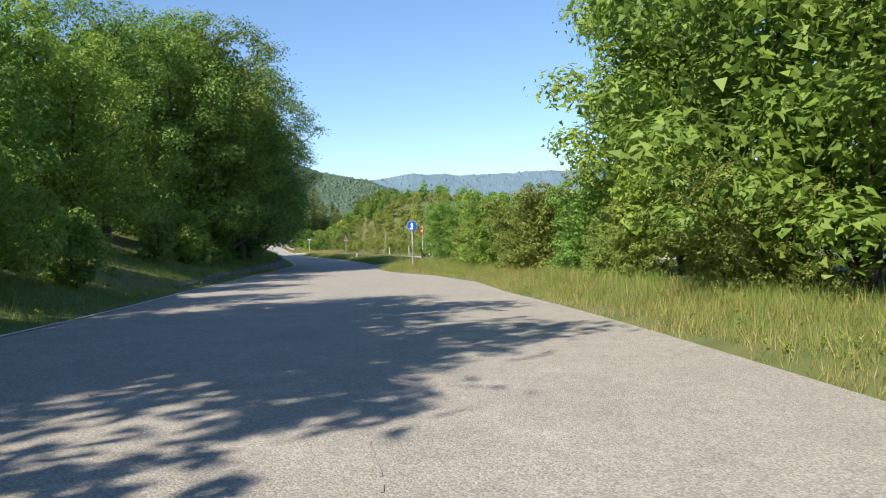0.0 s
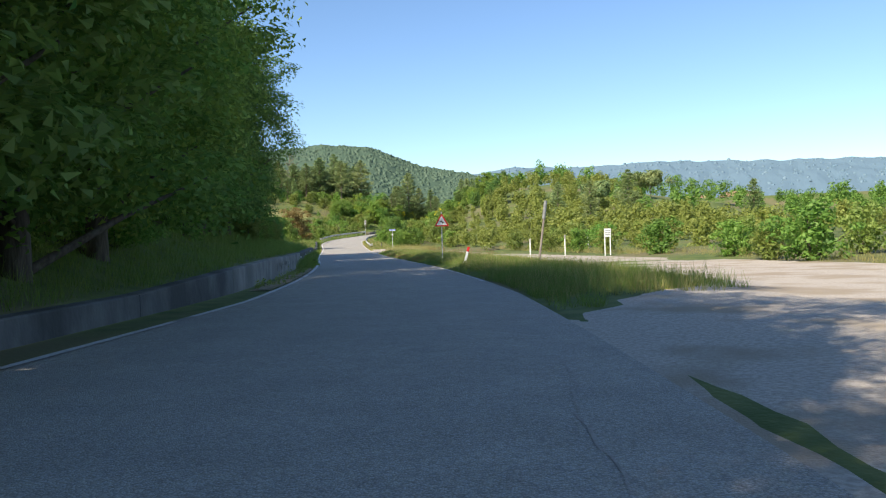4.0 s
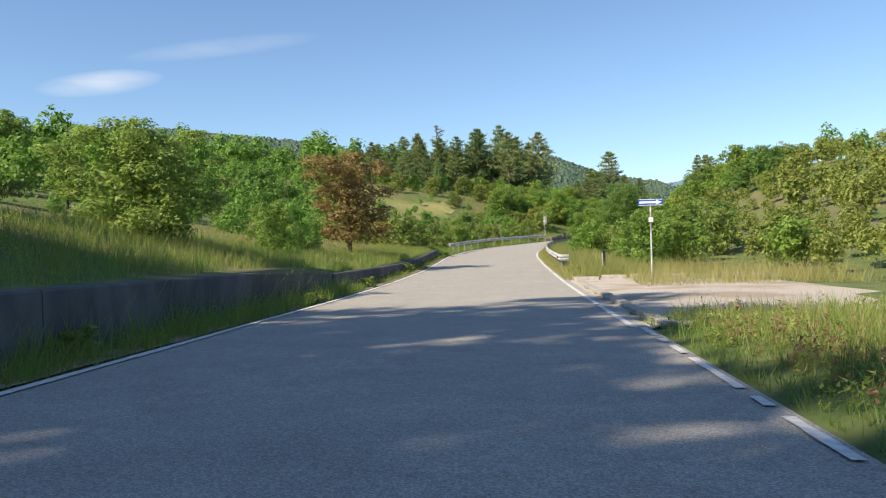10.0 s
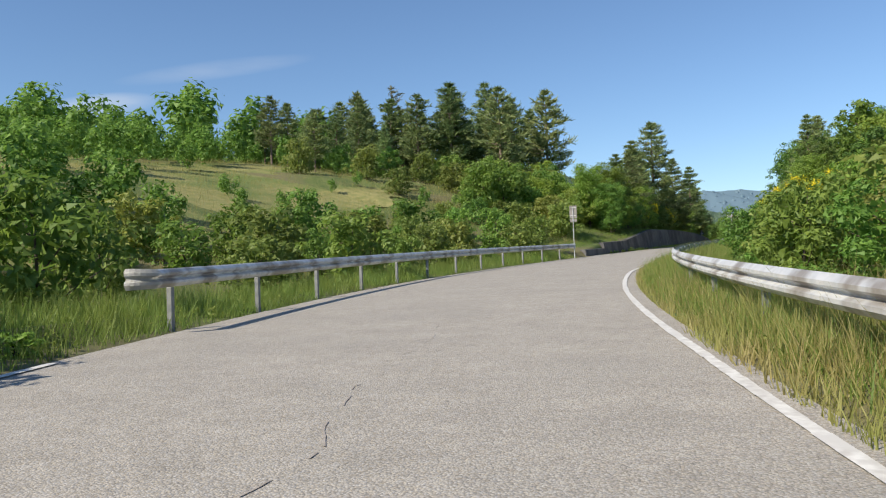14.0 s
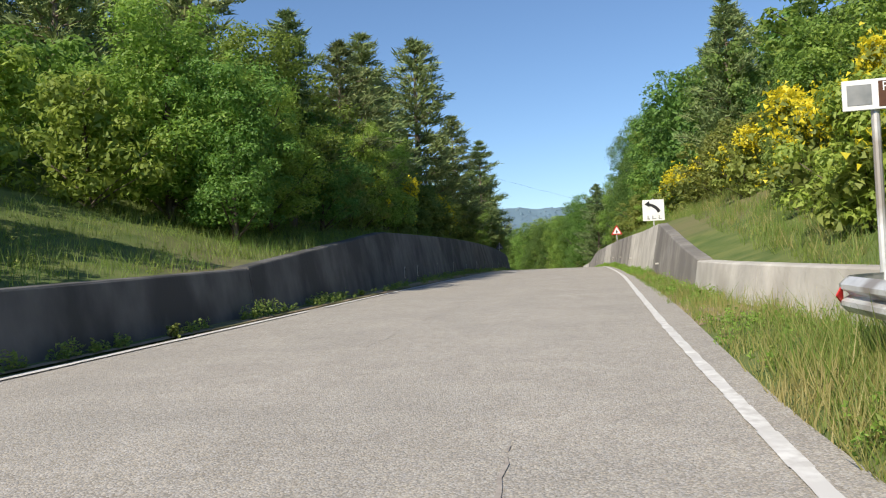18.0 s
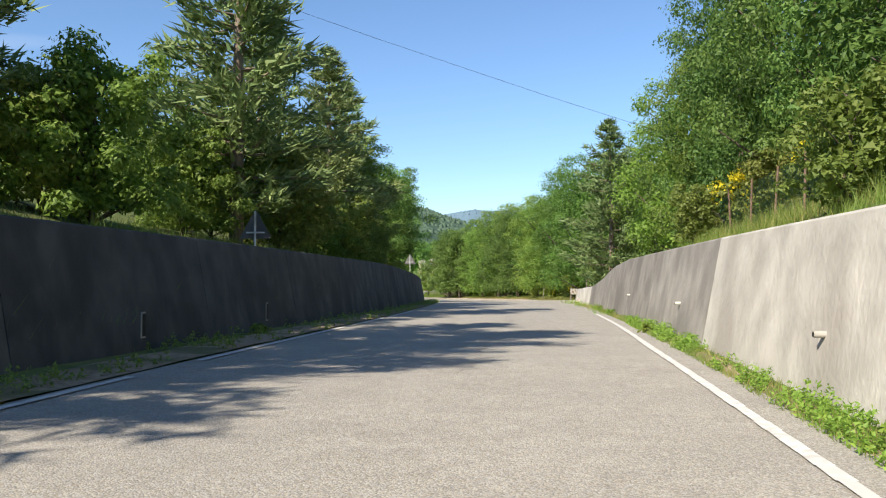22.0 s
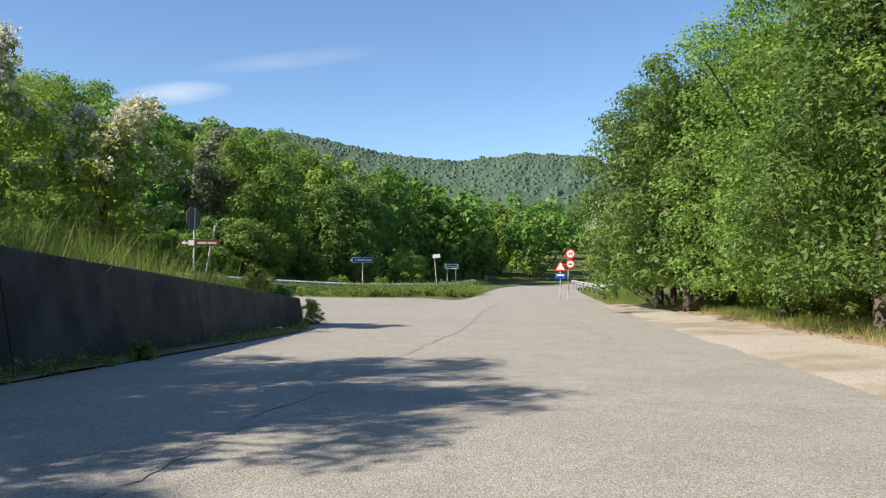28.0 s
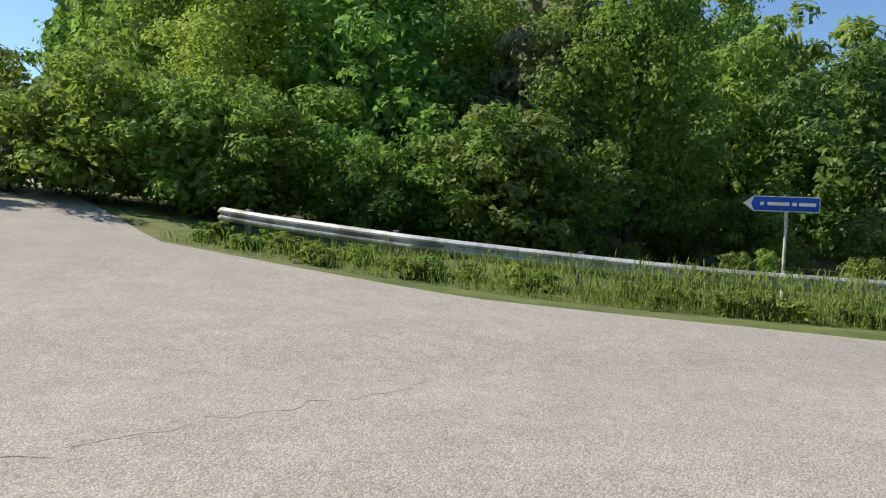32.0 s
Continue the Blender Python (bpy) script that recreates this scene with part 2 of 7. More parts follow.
# dark base colour holds the north wall's shade; also used on sign backs
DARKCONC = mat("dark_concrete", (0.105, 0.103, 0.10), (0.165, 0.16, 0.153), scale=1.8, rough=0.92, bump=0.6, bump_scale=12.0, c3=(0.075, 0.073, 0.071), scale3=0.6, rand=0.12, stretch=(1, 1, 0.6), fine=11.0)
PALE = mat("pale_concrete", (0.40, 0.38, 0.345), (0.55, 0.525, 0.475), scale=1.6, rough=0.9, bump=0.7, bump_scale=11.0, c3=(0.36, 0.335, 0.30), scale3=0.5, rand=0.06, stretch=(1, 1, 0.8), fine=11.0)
KERB = mat("kerb_stone", (0.30, 0.27, 0.235), (0.42, 0.385, 0.34), scale=7.0, rough=0.9, bump=0.4)
ZINC = mat("galvanised_steel", (0.56, 0.57, 0.57), (0.70, 0.70, 0.69), scale=5.0, rough=0.5, metal=0.35, c3=(0.33, 0.30, 0.27), scale3=1.4)
ENDZINC = mat("pale_steel", (0.62, 0.61, 0.58), (0.52, 0.51, 0.48), scale=4.0, rough=0.6, metal=0.1)
GREYPAINT = mat("dull_steel", (0.21, 0.22, 0.22), (0.29, 0.295, 0.29), scale=8.0, rough=0.6, metal=0.3)
WHITE = mat("white_enamel", (0.78, 0.78, 0.76), (0.70, 0.70, 0.67), scale=5.0, rough=0.45)
PEELING = mat("peeling_paint", (0.52, 0.50, 0.45), (0.36, 0.33, 0.28), scale=9.0, rough=0.85, c3=(0.22, 0.18, 0.14), scale3=7.0)
FADED = mat("faded_red", (0.38, 0.17, 0.13), (0.46, 0.30, 0.25), scale=16.0, rough=0.85)
RED = mat("red_enamel", (0.62, 0.035, 0.03), (0.52, 0.03, 0.03), scale=6.0, rough=0.45)
BLUE = mat("blue_enamel", (0.015, 0.10, 0.50), (0.012, 0.08, 0.42), scale=6.0, rough=0.4)
BLACK = mat("black_paint", (0.015, 0.015, 0.016), (0.03, 0.03, 0.03), scale=8.0, rough=0.6)
BROWN = mat("brown_enamel", (0.11, 0.05, 0.025), (0.08, 0.035, 0.02), scale=6.0, rough=0.5)
RUST = mat("rusted_steel", (0.14, 0.09, 0.065), (0.22, 0.15, 0.11), scale=14.0, rough=0.85)
OLDWOOD = mat("weathered_wood", (0.20, 0.17, 0.14), (0.30, 0.26, 0.22), scale=9.0, rough=0.9, stretch=(3, 3, 0.4))
BARK = mat("bark", (0.085, 0.065, 0.05), (0.15, 0.125, 0.10), scale=6.0, rough=0.95, bump=0.8, bump_scale=14.0, stretch=(2, 2, 0.4))
PINEBARK = mat("pine_bark", (0.16, 0.115, 0.085), (0.26, 0.21, 0.17), scale=6.0, rough=0.95, bump=0.8, bump_scale=12.0, stretch=(2, 2, 0.5))
# still darker copy: shade under the trees put into the wall colour
SHADECONC = mat("shade_dark_concrete", (0.07, 0.07, 0.071), (0.12, 0.118, 0.115), scale=1.8, rough=0.9, bump=0.6, bump_scale=12.0, c3=(0.062, 0.062, 0.061), scale3=0.6, rand=0.12, stretch=(1, 1, 0.6), fine=11.0)
LEAF_OAK = leaf_mat("oak_leaf", (0.115, 0.215, 0.036), (0.265, 0.40, 0.075))
LEAF_DARK = leaf_mat("dark_leaf", (0.09, 0.175, 0.036), (0.20, 0.315, 0.068))
LEAF_LIGHT = leaf_mat("light_leaf", (0.165, 0.27, 0.038), (0.325, 0.44, 0.08))
LEAF_SHRUB = leaf_mat("shrub_leaf", (0.16, 0.215, 0.040), (0.315, 0.365, 0.088))
LEAF_RED = leaf_mat("russet_leaf", (0.17, 0.155, 0.04), (0.33, 0.24, 0.085), rand=0.1)
LEAF_SILVER = leaf_mat("silver_leaf", (0.17, 0.20, 0.10), (0.30, 0.32, 0.20), rand=0.1)
NEEDLE = leaf_mat("pine_needle", (0.115, 0.175, 0.06), (0.29, 0.345, 0.13), rand=0.22, trans=0.2)
DEADNEEDLE = leaf_mat("sparse_needle", (0.16, 0.17, 0.10), (0.24, 0.23, 0.15), rand=0.1)
PETAL_Y = leaf_mat("broom_petal", (0.80, 0.66, 0.02), (0.92, 0.80, 0.06), rand=0.06, hue=0.0)
PETAL_W = leaf_mat("acacia_petal", (0.62, 0.58, 0.45), (0.78, 0.75, 0.64), rand=0.06, hue=0.0)
GRASS = leaf_mat("grass_blade", (0.13, 0.20, 0.03), (0.29, 0.35, 0.08), rand=0.05, hue=0.0, patch_col=(0.20, 0.31, 0.06))
DRYGRASS = leaf_mat("dry_grass_blade", (0.32, 0.29, 0.09), (0.54, 0.45, 0.20), rand=0.05, hue=0.0, patch_col=(0.34, 0.36, 0.10))
HERB = leaf_mat("verge_herb", (0.16, 0.24, 0.045), (0.33, 0.38, 0.09), rand=0.12, hue=0.02)
DEADWEED = leaf_mat("dead_weed", (0.24, 0.13, 0.07), (0.40, 0.24, 0.13), rand=0.1, hue=0.0)
FLOWER = leaf_mat("meadow_flower", (0.75, 0.62, 0.12), (0.85, 0.82, 0.70), rand=0.0, hue=0.0)
# greyed, low-contrast green: the haze of distance sits in the colour itself
FARWOOD_HAZED = leaf_mat("far_woods", (0.075, 0.118, 0.078), (0.09, 0.138, 0.09), rand=0.02, trans=0.1, hue=0.0)
# blue air haze of the far ridge is put into its leaf colour
HAZE_TINT_WOOD = leaf_mat("haze_tinted_woods", (0.12, 0.19, 0.24), (0.15, 0.22, 0.27), rand=0.02, trans=0.05, hue=0.0)
PLASTER = mat("pale_plaster", (0.56, 0.50, 0.42), (0.64, 0.58, 0.50), scale=1.5, rough=0.9)
TILE = mat("clay_tile", (0.36, 0.19, 0.12), (0.46, 0.27, 0.18), scale=3.0, rough=0.9)
GLASS = mat("dark_glass", (0.03, 0.035, 0.04), rough=0.15, spec=0.5)
MESHGREEN = mat("green_wire", (0.03, 0.10, 0.06), rough=0.6)


# ---- helpers of the scene ----
def mesh_of(name, verts, faces, material, smooth=False):
    me = bpy.data.meshes.new(name)
    me.from_pydata([tuple(v) for v in verts], [], [tuple(q) for q in faces])
    me.materials.append(material)
    if smooth:
        me.polygons.foreach_set("use_smooth", [True] * len(me.polygons))
    me.update()
    return me


def thing(name, label, category, group="", at=(0, 0, 0), rz=0.0, kind=""):
    e = new(name)
    e.empty_display_size = 0.2
    e.matrix_world = pose(*at, 0, 0, rz)
    return tagged(e, label, category, group, kind)


def part(name, data, material, parent, label=""):
    """Links a bmesh or a mesh as one mesh object under a thing or a part, in the parent's own axes."""
    if isinstance(data, bmesh.types.BMesh):
        me = bpy.data.meshes.new(name)
        data.to_mesh(me)
        data.free()
        me.materials.append(material)
    else:
        me = data
    ob = new(name, me)
    ob.parent = parent
    return tagged(ob, label)


def box(sx, sy, sz, at=(0, 0, 0), bevel=0.0, rot=None):
    bm = bmesh.new()
    bmesh.ops.create_cube(bm, size=1.0)
    bmesh.ops.scale(bm, vec=(sx, sy, sz), verts=bm.verts)
    if bevel:
        bmesh.ops.bevel(bm, geom=list(bm.edges), offset=bevel, segments=2, affect="EDGES", profile=0.5)
    if rot:
        bmesh.ops.rotate(bm, matrix=Euler([radians(a) for a in rot]).to_matrix(), verts=bm.verts)
    bmesh.ops.translate(bm, vec=at, verts=bm.verts)
    return bm


def tube(r0, r1, h, at=(0, 0, 0), seg=12, rot=None):
    """An upright round bar that stands on at."""
    bm = bmesh.new()
    bmesh.ops.create_cone(bm, cap_ends=True, segments=seg, radius1=r0, radius2=r1, depth=h)
    bmesh.ops.translate(bm, vec=(0, 0, h / 2), verts=bm.verts)
    if rot:
        bmesh.ops.rotate(bm, matrix=Euler([radians(a) for a in rot]).to_matrix(), verts=bm.verts)
    bmesh.ops.translate(bm, vec=at, verts=bm.verts)
    return bm


def plate(outline, thick, y=0.0, at=(0, 0)):
    """A flat plate from an outline in x and z, its front at -y."""
    bm = bmesh.new()
    front = [bm.verts.new((px + at[0], y - thick / 2, pz + at[1])) for px, pz in outline]
    back = [bm.verts.new((px + at[0], y + thick / 2, pz + at[1])) for px, pz in outline]
    bm.faces.new(front)
    bm.faces.new(back[::-1])
    n = len(front)
    for i in range(n):
        bm.faces.new((front[(i + 1) % n], front[i], back[i], back[(i + 1) % n]))
    bmesh.ops.recalc_face_normals(bm, faces=bm.faces)
    return bm


def ring(n, r, a0=0.0):
    return [(r * math.cos(a0 + 2 * math.pi * i / n), r * math.sin(a0 + 2 * math.pi * i / n)) for i in range(n)]


def rounded_triangle(side, corner=0.06):
    out, h = [], side * math.sqrt(3) / 2
    for ang, (cx, cz) in zip((90, 210, 330), ((0, h * 2 / 3), (-side / 2, -h / 3), (side / 2, -h / 3))):
        k = 1 - 2 * corner / (h * 2 / 3)
        for d in (-45, -15, 15, 45):
            a = radians(ang + d)
            out.append((cx * k + corner * math.cos(a), cz * k + corner * math.sin(a)))
    return out


def words(text, size, material, parent, at, rz=0.0, name="lettering", align="CENTER"):
    """Raised lettering that stands upright and faces -y."""
    cu = bpy.data.curves.new(name, "FONT")
    cu.body, cu.size, cu.align_x, cu.align_y, cu.extrude = text, size, align, "CENTER", 0.0015
    tmp = bpy.data.objects.new(name, cu)
    scene.collection.objects.link(tmp)
    me = bpy.data.meshes.new_from_object(tmp.evaluated_get(bpy.context.evaluated_depsgraph_get()))
    bpy.data.objects.remove(tmp)
    bpy.data.curves.remove(cu)
    me.materials.clear()
    me.materials.append(material)
    ob = new(name, me)
    ob.parent = parent
    ob.matrix_local = pose(*at, 90, 0, rz)
    return ob


# ---- the line of the road ----
def smooth_line(p, times):
    for _ in range(times):
        p[1:-1] = p[1:-1] * 0.5 + (p[:-2] + p[2:]) * 0.25
    return p


EYE = 1.25
rows = np.array(PATH)
base = rows[rows[:, 0] <= 28.0][:, 1:4].copy()
base[:, 2] -= EYE
base = smooth_line(base, 4)
back = base[0] - (base[1] - base[0]) / np.linalg.norm((base[1] - base[0])[:2]) * np.array([90.0])[:, None]
back[:, 2] = base[0, 2] + 1.2
ahead = np.array([(-43.6, 405.0, 1.08), (-46.8, 415.0, 0.86), (-50.2, 425.5, 0.72), (-55.0, 440.0, 0.65), (-60.0, 455.0, 0.6), (-64.2, 470.0, 0.55), (-65.2, 486.0, 0.5), (-60.0, 503.0, 0.5), (-48.0, 520.0, 0.5), (-30.0, 535.0, 0.5)])
line = np.vstack([back, base, ahead])
steps = np.hypot(*np.diff(line[:, :2], axis=0).T)
knots = np.r_[0, np.cumsum(steps)] - 90.0
fine_s = np.arange(knots[0], knots[-1], 1.0)
fine = smooth_line(np.stack([np.interp(fine_s, knots, line[:, j]) for j in range(3)], 1), 20)
tang = np.gradient(fine[:, :2], axis=0)
tang /= np.linalg.norm(tang, axis=1)[:, None]
tang = smooth_line(tang, 10)
tang /= np.linalg.norm(tang, axis=1)[:, None]
S_END = float(fine_s[-1])
FAR_N = np.array((0.99, 0.13))


def table(text):
    """A table "s value, s value" as a function of s."""
    p = np.array([[float(v) for v in q.split()] for q in text.split(",")])
    return lambda s: np.interp(s, p[:, 0], p[:, 1])


LEFT = table("-90 6.6, 30 6.6, 38 6.1, 50 5.6, 60 5.0, 72 4.25, 112 4.2, 126 4.65, 150 5.2, 180 5.25, 190 5.6, 204 6.3, 215 6.8, 225 7.1, 245 7.1, 260 6.85, 275 6.4, 290 5.85, 315 5.45, 337 5.7, 354 6.0, 376 6.0, 400 6.7, 412 6.6, 419 6.4, 424 8.5, 430 9.5, 437 7.0, 446 4.6, 460 4.2, 640 4.2")
RIGHT = table("-90 3.5, 22 3.7, 30 4.3, 38 3.9, 45 2.4, 50 1.9, 72 2.55, 90 2.45, 112 2.25, 135 2.05, 148 2.1, 165 2.0, 190 1.9, 204 1.65, 215 1.35, 225 1.1, 234 1.25, 245 1.3, 260 1.3, 268 1.6, 275 1.75, 300 2.0, 315 2.25, 337 2.3, 354 2.6, 366 3.1, 378 4.2, 390 3.9, 405 3.6, 420 3.4, 440 3.2, 460 3.2, 640 3.2")


def spot(s, lat):
    """The place in plan at s along the road and lat metres to its right."""
    s, lat = np.asarray(s, float), np.asarray(lat, float)
    p = np.stack([np.interp(s, fine_s, fine[:, j]) for j in range(2)], -1)
    t = np.stack([np.interp(s, fine_s, tang[:, j]) for j in range(2)], -1)
    n = np.stack([t[..., 1], -t[..., 0]], -1)
    near = np.clip(lat, -55, 55)
    return p + n * near[..., None] + FAR_N * (lat - near)[..., None]


def heading(s):
    t = [float(np.interp(s, fine_s, tang[:, j])) for j in range(2)]
    return math.degrees(math.atan2(-t[0], t[1]))


def road_z(s):
    return np.interp(s, fine_s, fine[:, 2])


def nearest(x, y):
    d = (fine[:, 0] - x) ** 2 + (fine[:, 1] - y) ** 2
    i = int(np.argmin(d))
    n = (tang[i, 1], -tang[i, 0])
    return float(fine_s[i] + (x - fine[i, 0]) * tang[i, 0] + (y - fine[i, 1]) * tang[i, 1]), float((x - fine[i, 0]) * n[0] + (y - fine[i, 1]) * n[1])


WEST_FACE = table("30 -6.9, 50 -6.3, 76 -5.2, 112 -5.15, 126 -5.6, 150 -5.9, 180 -6.0, 190 -6.3, 200 -6.8")
WEST_TOP = table("30 .18, 50 .35, 75.9 .5, 76 .72, 84 .85, 130 .92, 152 .95, 160 .66, 180 .48, 200 .66")
NORTH_FACE = table("255 -7.1, 261 -7.05, 275 -7.05, 290 -7.15, 320 -6.9, 345 -7.1, 372 -7.0, 400 -6.95, 421 -7.1")
NORTH_TOP = table("255 .55, 260.9 .52, 261 1.0, 270 1.08, 283 2.1, 300 2.15, 340 2.15, 354 2.25, 372 1.95, 405 1.95, 410 1.6, 421 .8")
EAST_FACE = table("262 3.55, 264 3.3, 266.3 2.88, 269.6 2.45, 275 2.3, 290 2.25, 320 2.5, 345 2.55, 350 2.7, 355 2.9, 362 3.1, 369 3.4")
EAST_TOP = table("264 .8, 273 .76, 279 1.4, 283.5 1.92, 290 1.78, 304 1.8, 319 1.9, 331 2.0, 345 2.1, 350 1.97, 352.5 1.8, 355 1.52, 358 1.25, 360 1.12, 369 .95")


def warp(s, side):
    """Where, beyond the road's edge, the ground starts to rise behind a wall and where it has reached the wall's top."""
    s = np.asarray(s, float)
    if side < 0:
        w, n = (s > 29) & (s < 201), (s > 254.5) & (s < 421.5)
        b1 = np.where(w, -WEST_FACE(s) - LEFT(s) + 0.12, np.where(n, -NORTH_FACE(s) - LEFT(s) + 0.12, 1.0))
        b2 = np.where(w, b1 + 0.15, np.where(n, b1 + 0.18 + 0.22 * NORTH_TOP(s), 1.4))
    else:
        e = (s > 263.5) & (s < 369.5)
        b1 = np.where(e, EAST_FACE(s) - RIGHT(s) + 0.12, 1.4)
        b2 = np.where(e, b1 + 0.15 + 0.22 * EAST_TOP(s), 2.2)
    return np.maximum(b1, 0.06), np.maximum(b2, 0.2)


def to_profile(s, off, side):
    b1, b2 = warp(s, side)
    p1, p2 = (1.0, 1.4) if side < 0 else (1.4, 2.2)
    return np.where(off < b1, off * p1 / b1, np.where(off < b2, p1 + (off - b1) / (b2 - b1) * (p2 - p1), p2 + off - b2))


def from_profile(s, q, side):
    b1, b2 = warp(s, side)
    p1, p2 = (1.0, 1.4) if side < 0 else (1.4, 2.2)
    return np.where(q < p1, q * b1 / p1, np.where(q < p2, b1 + (q - p1) / (p2 - p1) * (b2 - b1), b2 + q - p2))


# heights over the road beside it, by distance from its edge
OFFS = np.array([0, 0.5, 1.0, 1.4, 2.2, 3.5, 5.5, 8.0, 12, 18, 26, 38, 55, 90, 160, 300, 700, 1600, 3200.0])


def profiles(text):
    rows_ = [[float(v) for v in q.split()] for q in text.strip().split("\n")]
    ss = np.array([r[0] for r in rows_])
    hh = np.array([r[1:] for r in rows_])
    return ss, hh


LP = profiles("""-90 0 .05 .10 .2 .5 .9 1.6 2.6 4.0 6 8 10 12 14 16 18 20 20 20
50 0 .05 .10 .3 .5 .9 1.6 2.6 4.0 6 8 10 12 14 16 18 20 20 20
30 0 .05 .10 .15 .5 .9 1.6 2.6 4.0 6 8 10 12 14 16 18 20 20 20
70 0 -.02 .0 .45 .6 1.1 1.8 2.8 3.8 5 6.5 8 9 11 14 18 22 22 22
84 0 .0 .05 .82 .95 1.3 2.1 3.0 3.9 4.8 6 7 8.5 11 14 19 23 23 23
140 0 .0 .05 .9 1.0 1.4 2.3 3.2 4.0 4.6 5.2 6 8 11 15 20 24 24 24
158 0 .0 .05 .95 1.0 1.3 1.9 2.5 3.2 4.0 5 6 8 11 15 20 24 24 24
165 0 .0 .05 .55 .6 .9 1.3 1.8 2.4 3.4 4.6 6 8.5 12 16 22 28 28 28
198 0 .0 .05 .58 .6 .7 .9 1.2 1.7 3.0 5.0 7.5 10.5 13.5 17 22 28 28 28
215 0 .05 .10 .0 -.2 -.3 -.1 .3 1.3 3.2 5.5 8.5 11.5 14 17 22 28 28 28
250 0 .05 .10 .1 .1 .2 .5 1.1 2.4 4.6 7.2 10 12.5 14 17 22 28 28 28
256 0 .02 .05 .48 .55 .8 1.4 2.2 3.6 5.6 8 10.5 12.5 14 17 22 28 28 28
262 0 .02 .05 .92 1.0 1.3 1.8 2.5 4.0 6 8.5 11 13 14 17 22 28 28 28
270 0 .02 .05 1.0 1.1 1.4 2.1 3.0 4.4 6.4 8.8 11 13 14 17 22 28 28 28
284 0 .02 .05 2.0 2.1 2.4 3.0 4.0 5.5 7 9 11 12 13 16 20 26 26 26
340 0 .02 .05 2.05 2.1 2.4 3.0 3.8 4.8 6 7 8 9 10 12 16 20 20 20
404 0 .02 .05 1.85 1.9 2.1 2.5 3.0 3.8 5 6 7 8 10 12 16 20 20 20
416 0 .02 .05 .6 .8 1.0 1.3 1.7 2.2 2.8 3.6 4.5 5.5 8 11 15 20 20 20
424 0 .03 .06 .1 .18 .25 .4 .7 1.2 1.9 2.7 3.6 4.8 7 10 14 20 20 20
450 0 .05 .15 .2 .2 .2 .2 .3 .5 1.2 2.0 3.0 4.5 7 10 14 20 20 20
640 0 .05 .1 .1 .1 .1 .1 .2 .5 1.2 2.0 3.0 4.5 7 10 14 20 20 20""")
RP = profiles("""-90 0 .05 .12 .18 .25 .3 .35 .5 .6 .6 .4 0 -.5 -1 -2 -4 -6 -6 -6
45 0 .10 .2 .28 .35 .35 .35 .35 .35 .2 0 -.3 -.8 -1.2 -2 -4 -6 -6 -6
56 0 .0 .0 .0 .05 .1 .15 .15 .1 0 0 -.3 -.6 -1 -2 -4 -6 -6 -6
70 0 .0 .05 .08 .1 .1 .05 .0 0 0 0 0 -.3 -1 -2 -4 -6 -6 -6
78 0 .1 .2 .25 .25 .2 .08 .0 0 .1 .3 .6 .8 .5 0 -3 -6 -6 -6
140 0 .1 .2 .25 .25 .2 .08 .0 0 .2 .5 1 1.2 1 0 -3 -6 -6 -6
149 0 .0 .02 .02 .03 .05 .05 .05 .1 .3 .6 1 1.4 1.5 1 -2 -6 -6 -6
164 0 .0 .02 .02 .03 .05 .05 .1 .1 .3 .6 1 1.4 1.5 1 -2 -6 -6 -6
174 0 .05 .1 .15 .2 .2 .1 -.2 -.5 -.5 0 1 2 3 3 0 -6 -6 -6
235 0 .05 .05 .0 -.2 -.4 -.5 -.2 .5 1.5 3 4 4 2 0 -2 -4 -6 -6
262 0 .05 .05 .1 .5 .8 1.4 2.5 4 6 8 9 8 4 0 -2 -4 -6 -6
273 0 .03 .05 .06 .7 1.1 2.0 3.2 5 7.5 9.5 11 9 4 0 -2 -4 -6 -6
284 0 .03 .05 .06 1.85 2.3 3.2 4.5 6.5 9 11 12 9 4 0 -2 -4 -6 -6
345 0 .03 .05 .06 2.0 2.3 3.0 4.0 5.5 7 8 9 8 5 2 0 -4 -6 -6
356 0 .03 .05 .06 1.3 1.6 1.9 2.6 3.6 5 6 7 8 9 10 8 0 -6 -6
368 0 .03 .05 .06 .88 1.0 1.4 2 3 4.5 5.5 6.5 7.5 8.5 9.5 8 0 -6 -6
372 0 .0 .02 .02 .05 .1 .2 .5 1.2 2.2 3.2 4.5 6 8 9 7 0 -6 -6
400 0 .02 .05 .05 .1 .2 .3 .4 .6 1.2 2 3 4 6 8 7 0 -6 -6
440 0 .02 .05 .05 .1 .1 .1 .1 .2 .4 .8 1.5 2.5 4 6 6 0 -6 -6
640 0 .02 .05 .05 .1 .1 .1 .1 .2 .4 .8 1.5 2.5 4 6 6 0 -6 -6""")


def prof(P, s, off):
    ss, hh = P
    cols = np.stack([np.interp(s, ss, hh[:, j]) for j in range(hh.shape[1])], -1)
    off = np.clip(off, 0, OFFS[-1])
    i = np.clip(np.searchsorted(OFFS, off, side="right") - 1, 0, len(OFFS) - 2)
    u = (off - OFFS[i]) / (OFFS[i + 1] - OFFS[i])
    a = np.take_along_axis(cols, i[..., None], -1)[..., 0]
    b = np.take_along_axis(cols, (i + 1)[..., None], -1)[..., 0]
    return a + (b - a) * u


def ground_z(s, lat):
    s, lat = np.broadcast_arrays(np.asarray(s, float), np.asarray(lat, float))
    left, right = LEFT(s), RIGHT(s)
    h = np.where(lat < -left, prof(LP, s, to_profile(s, -lat - left, -1)), np.where(lat > right, prof(RP, s, to_profile(s, lat - right, 1)), 0.0))
    return road_z(s) + h


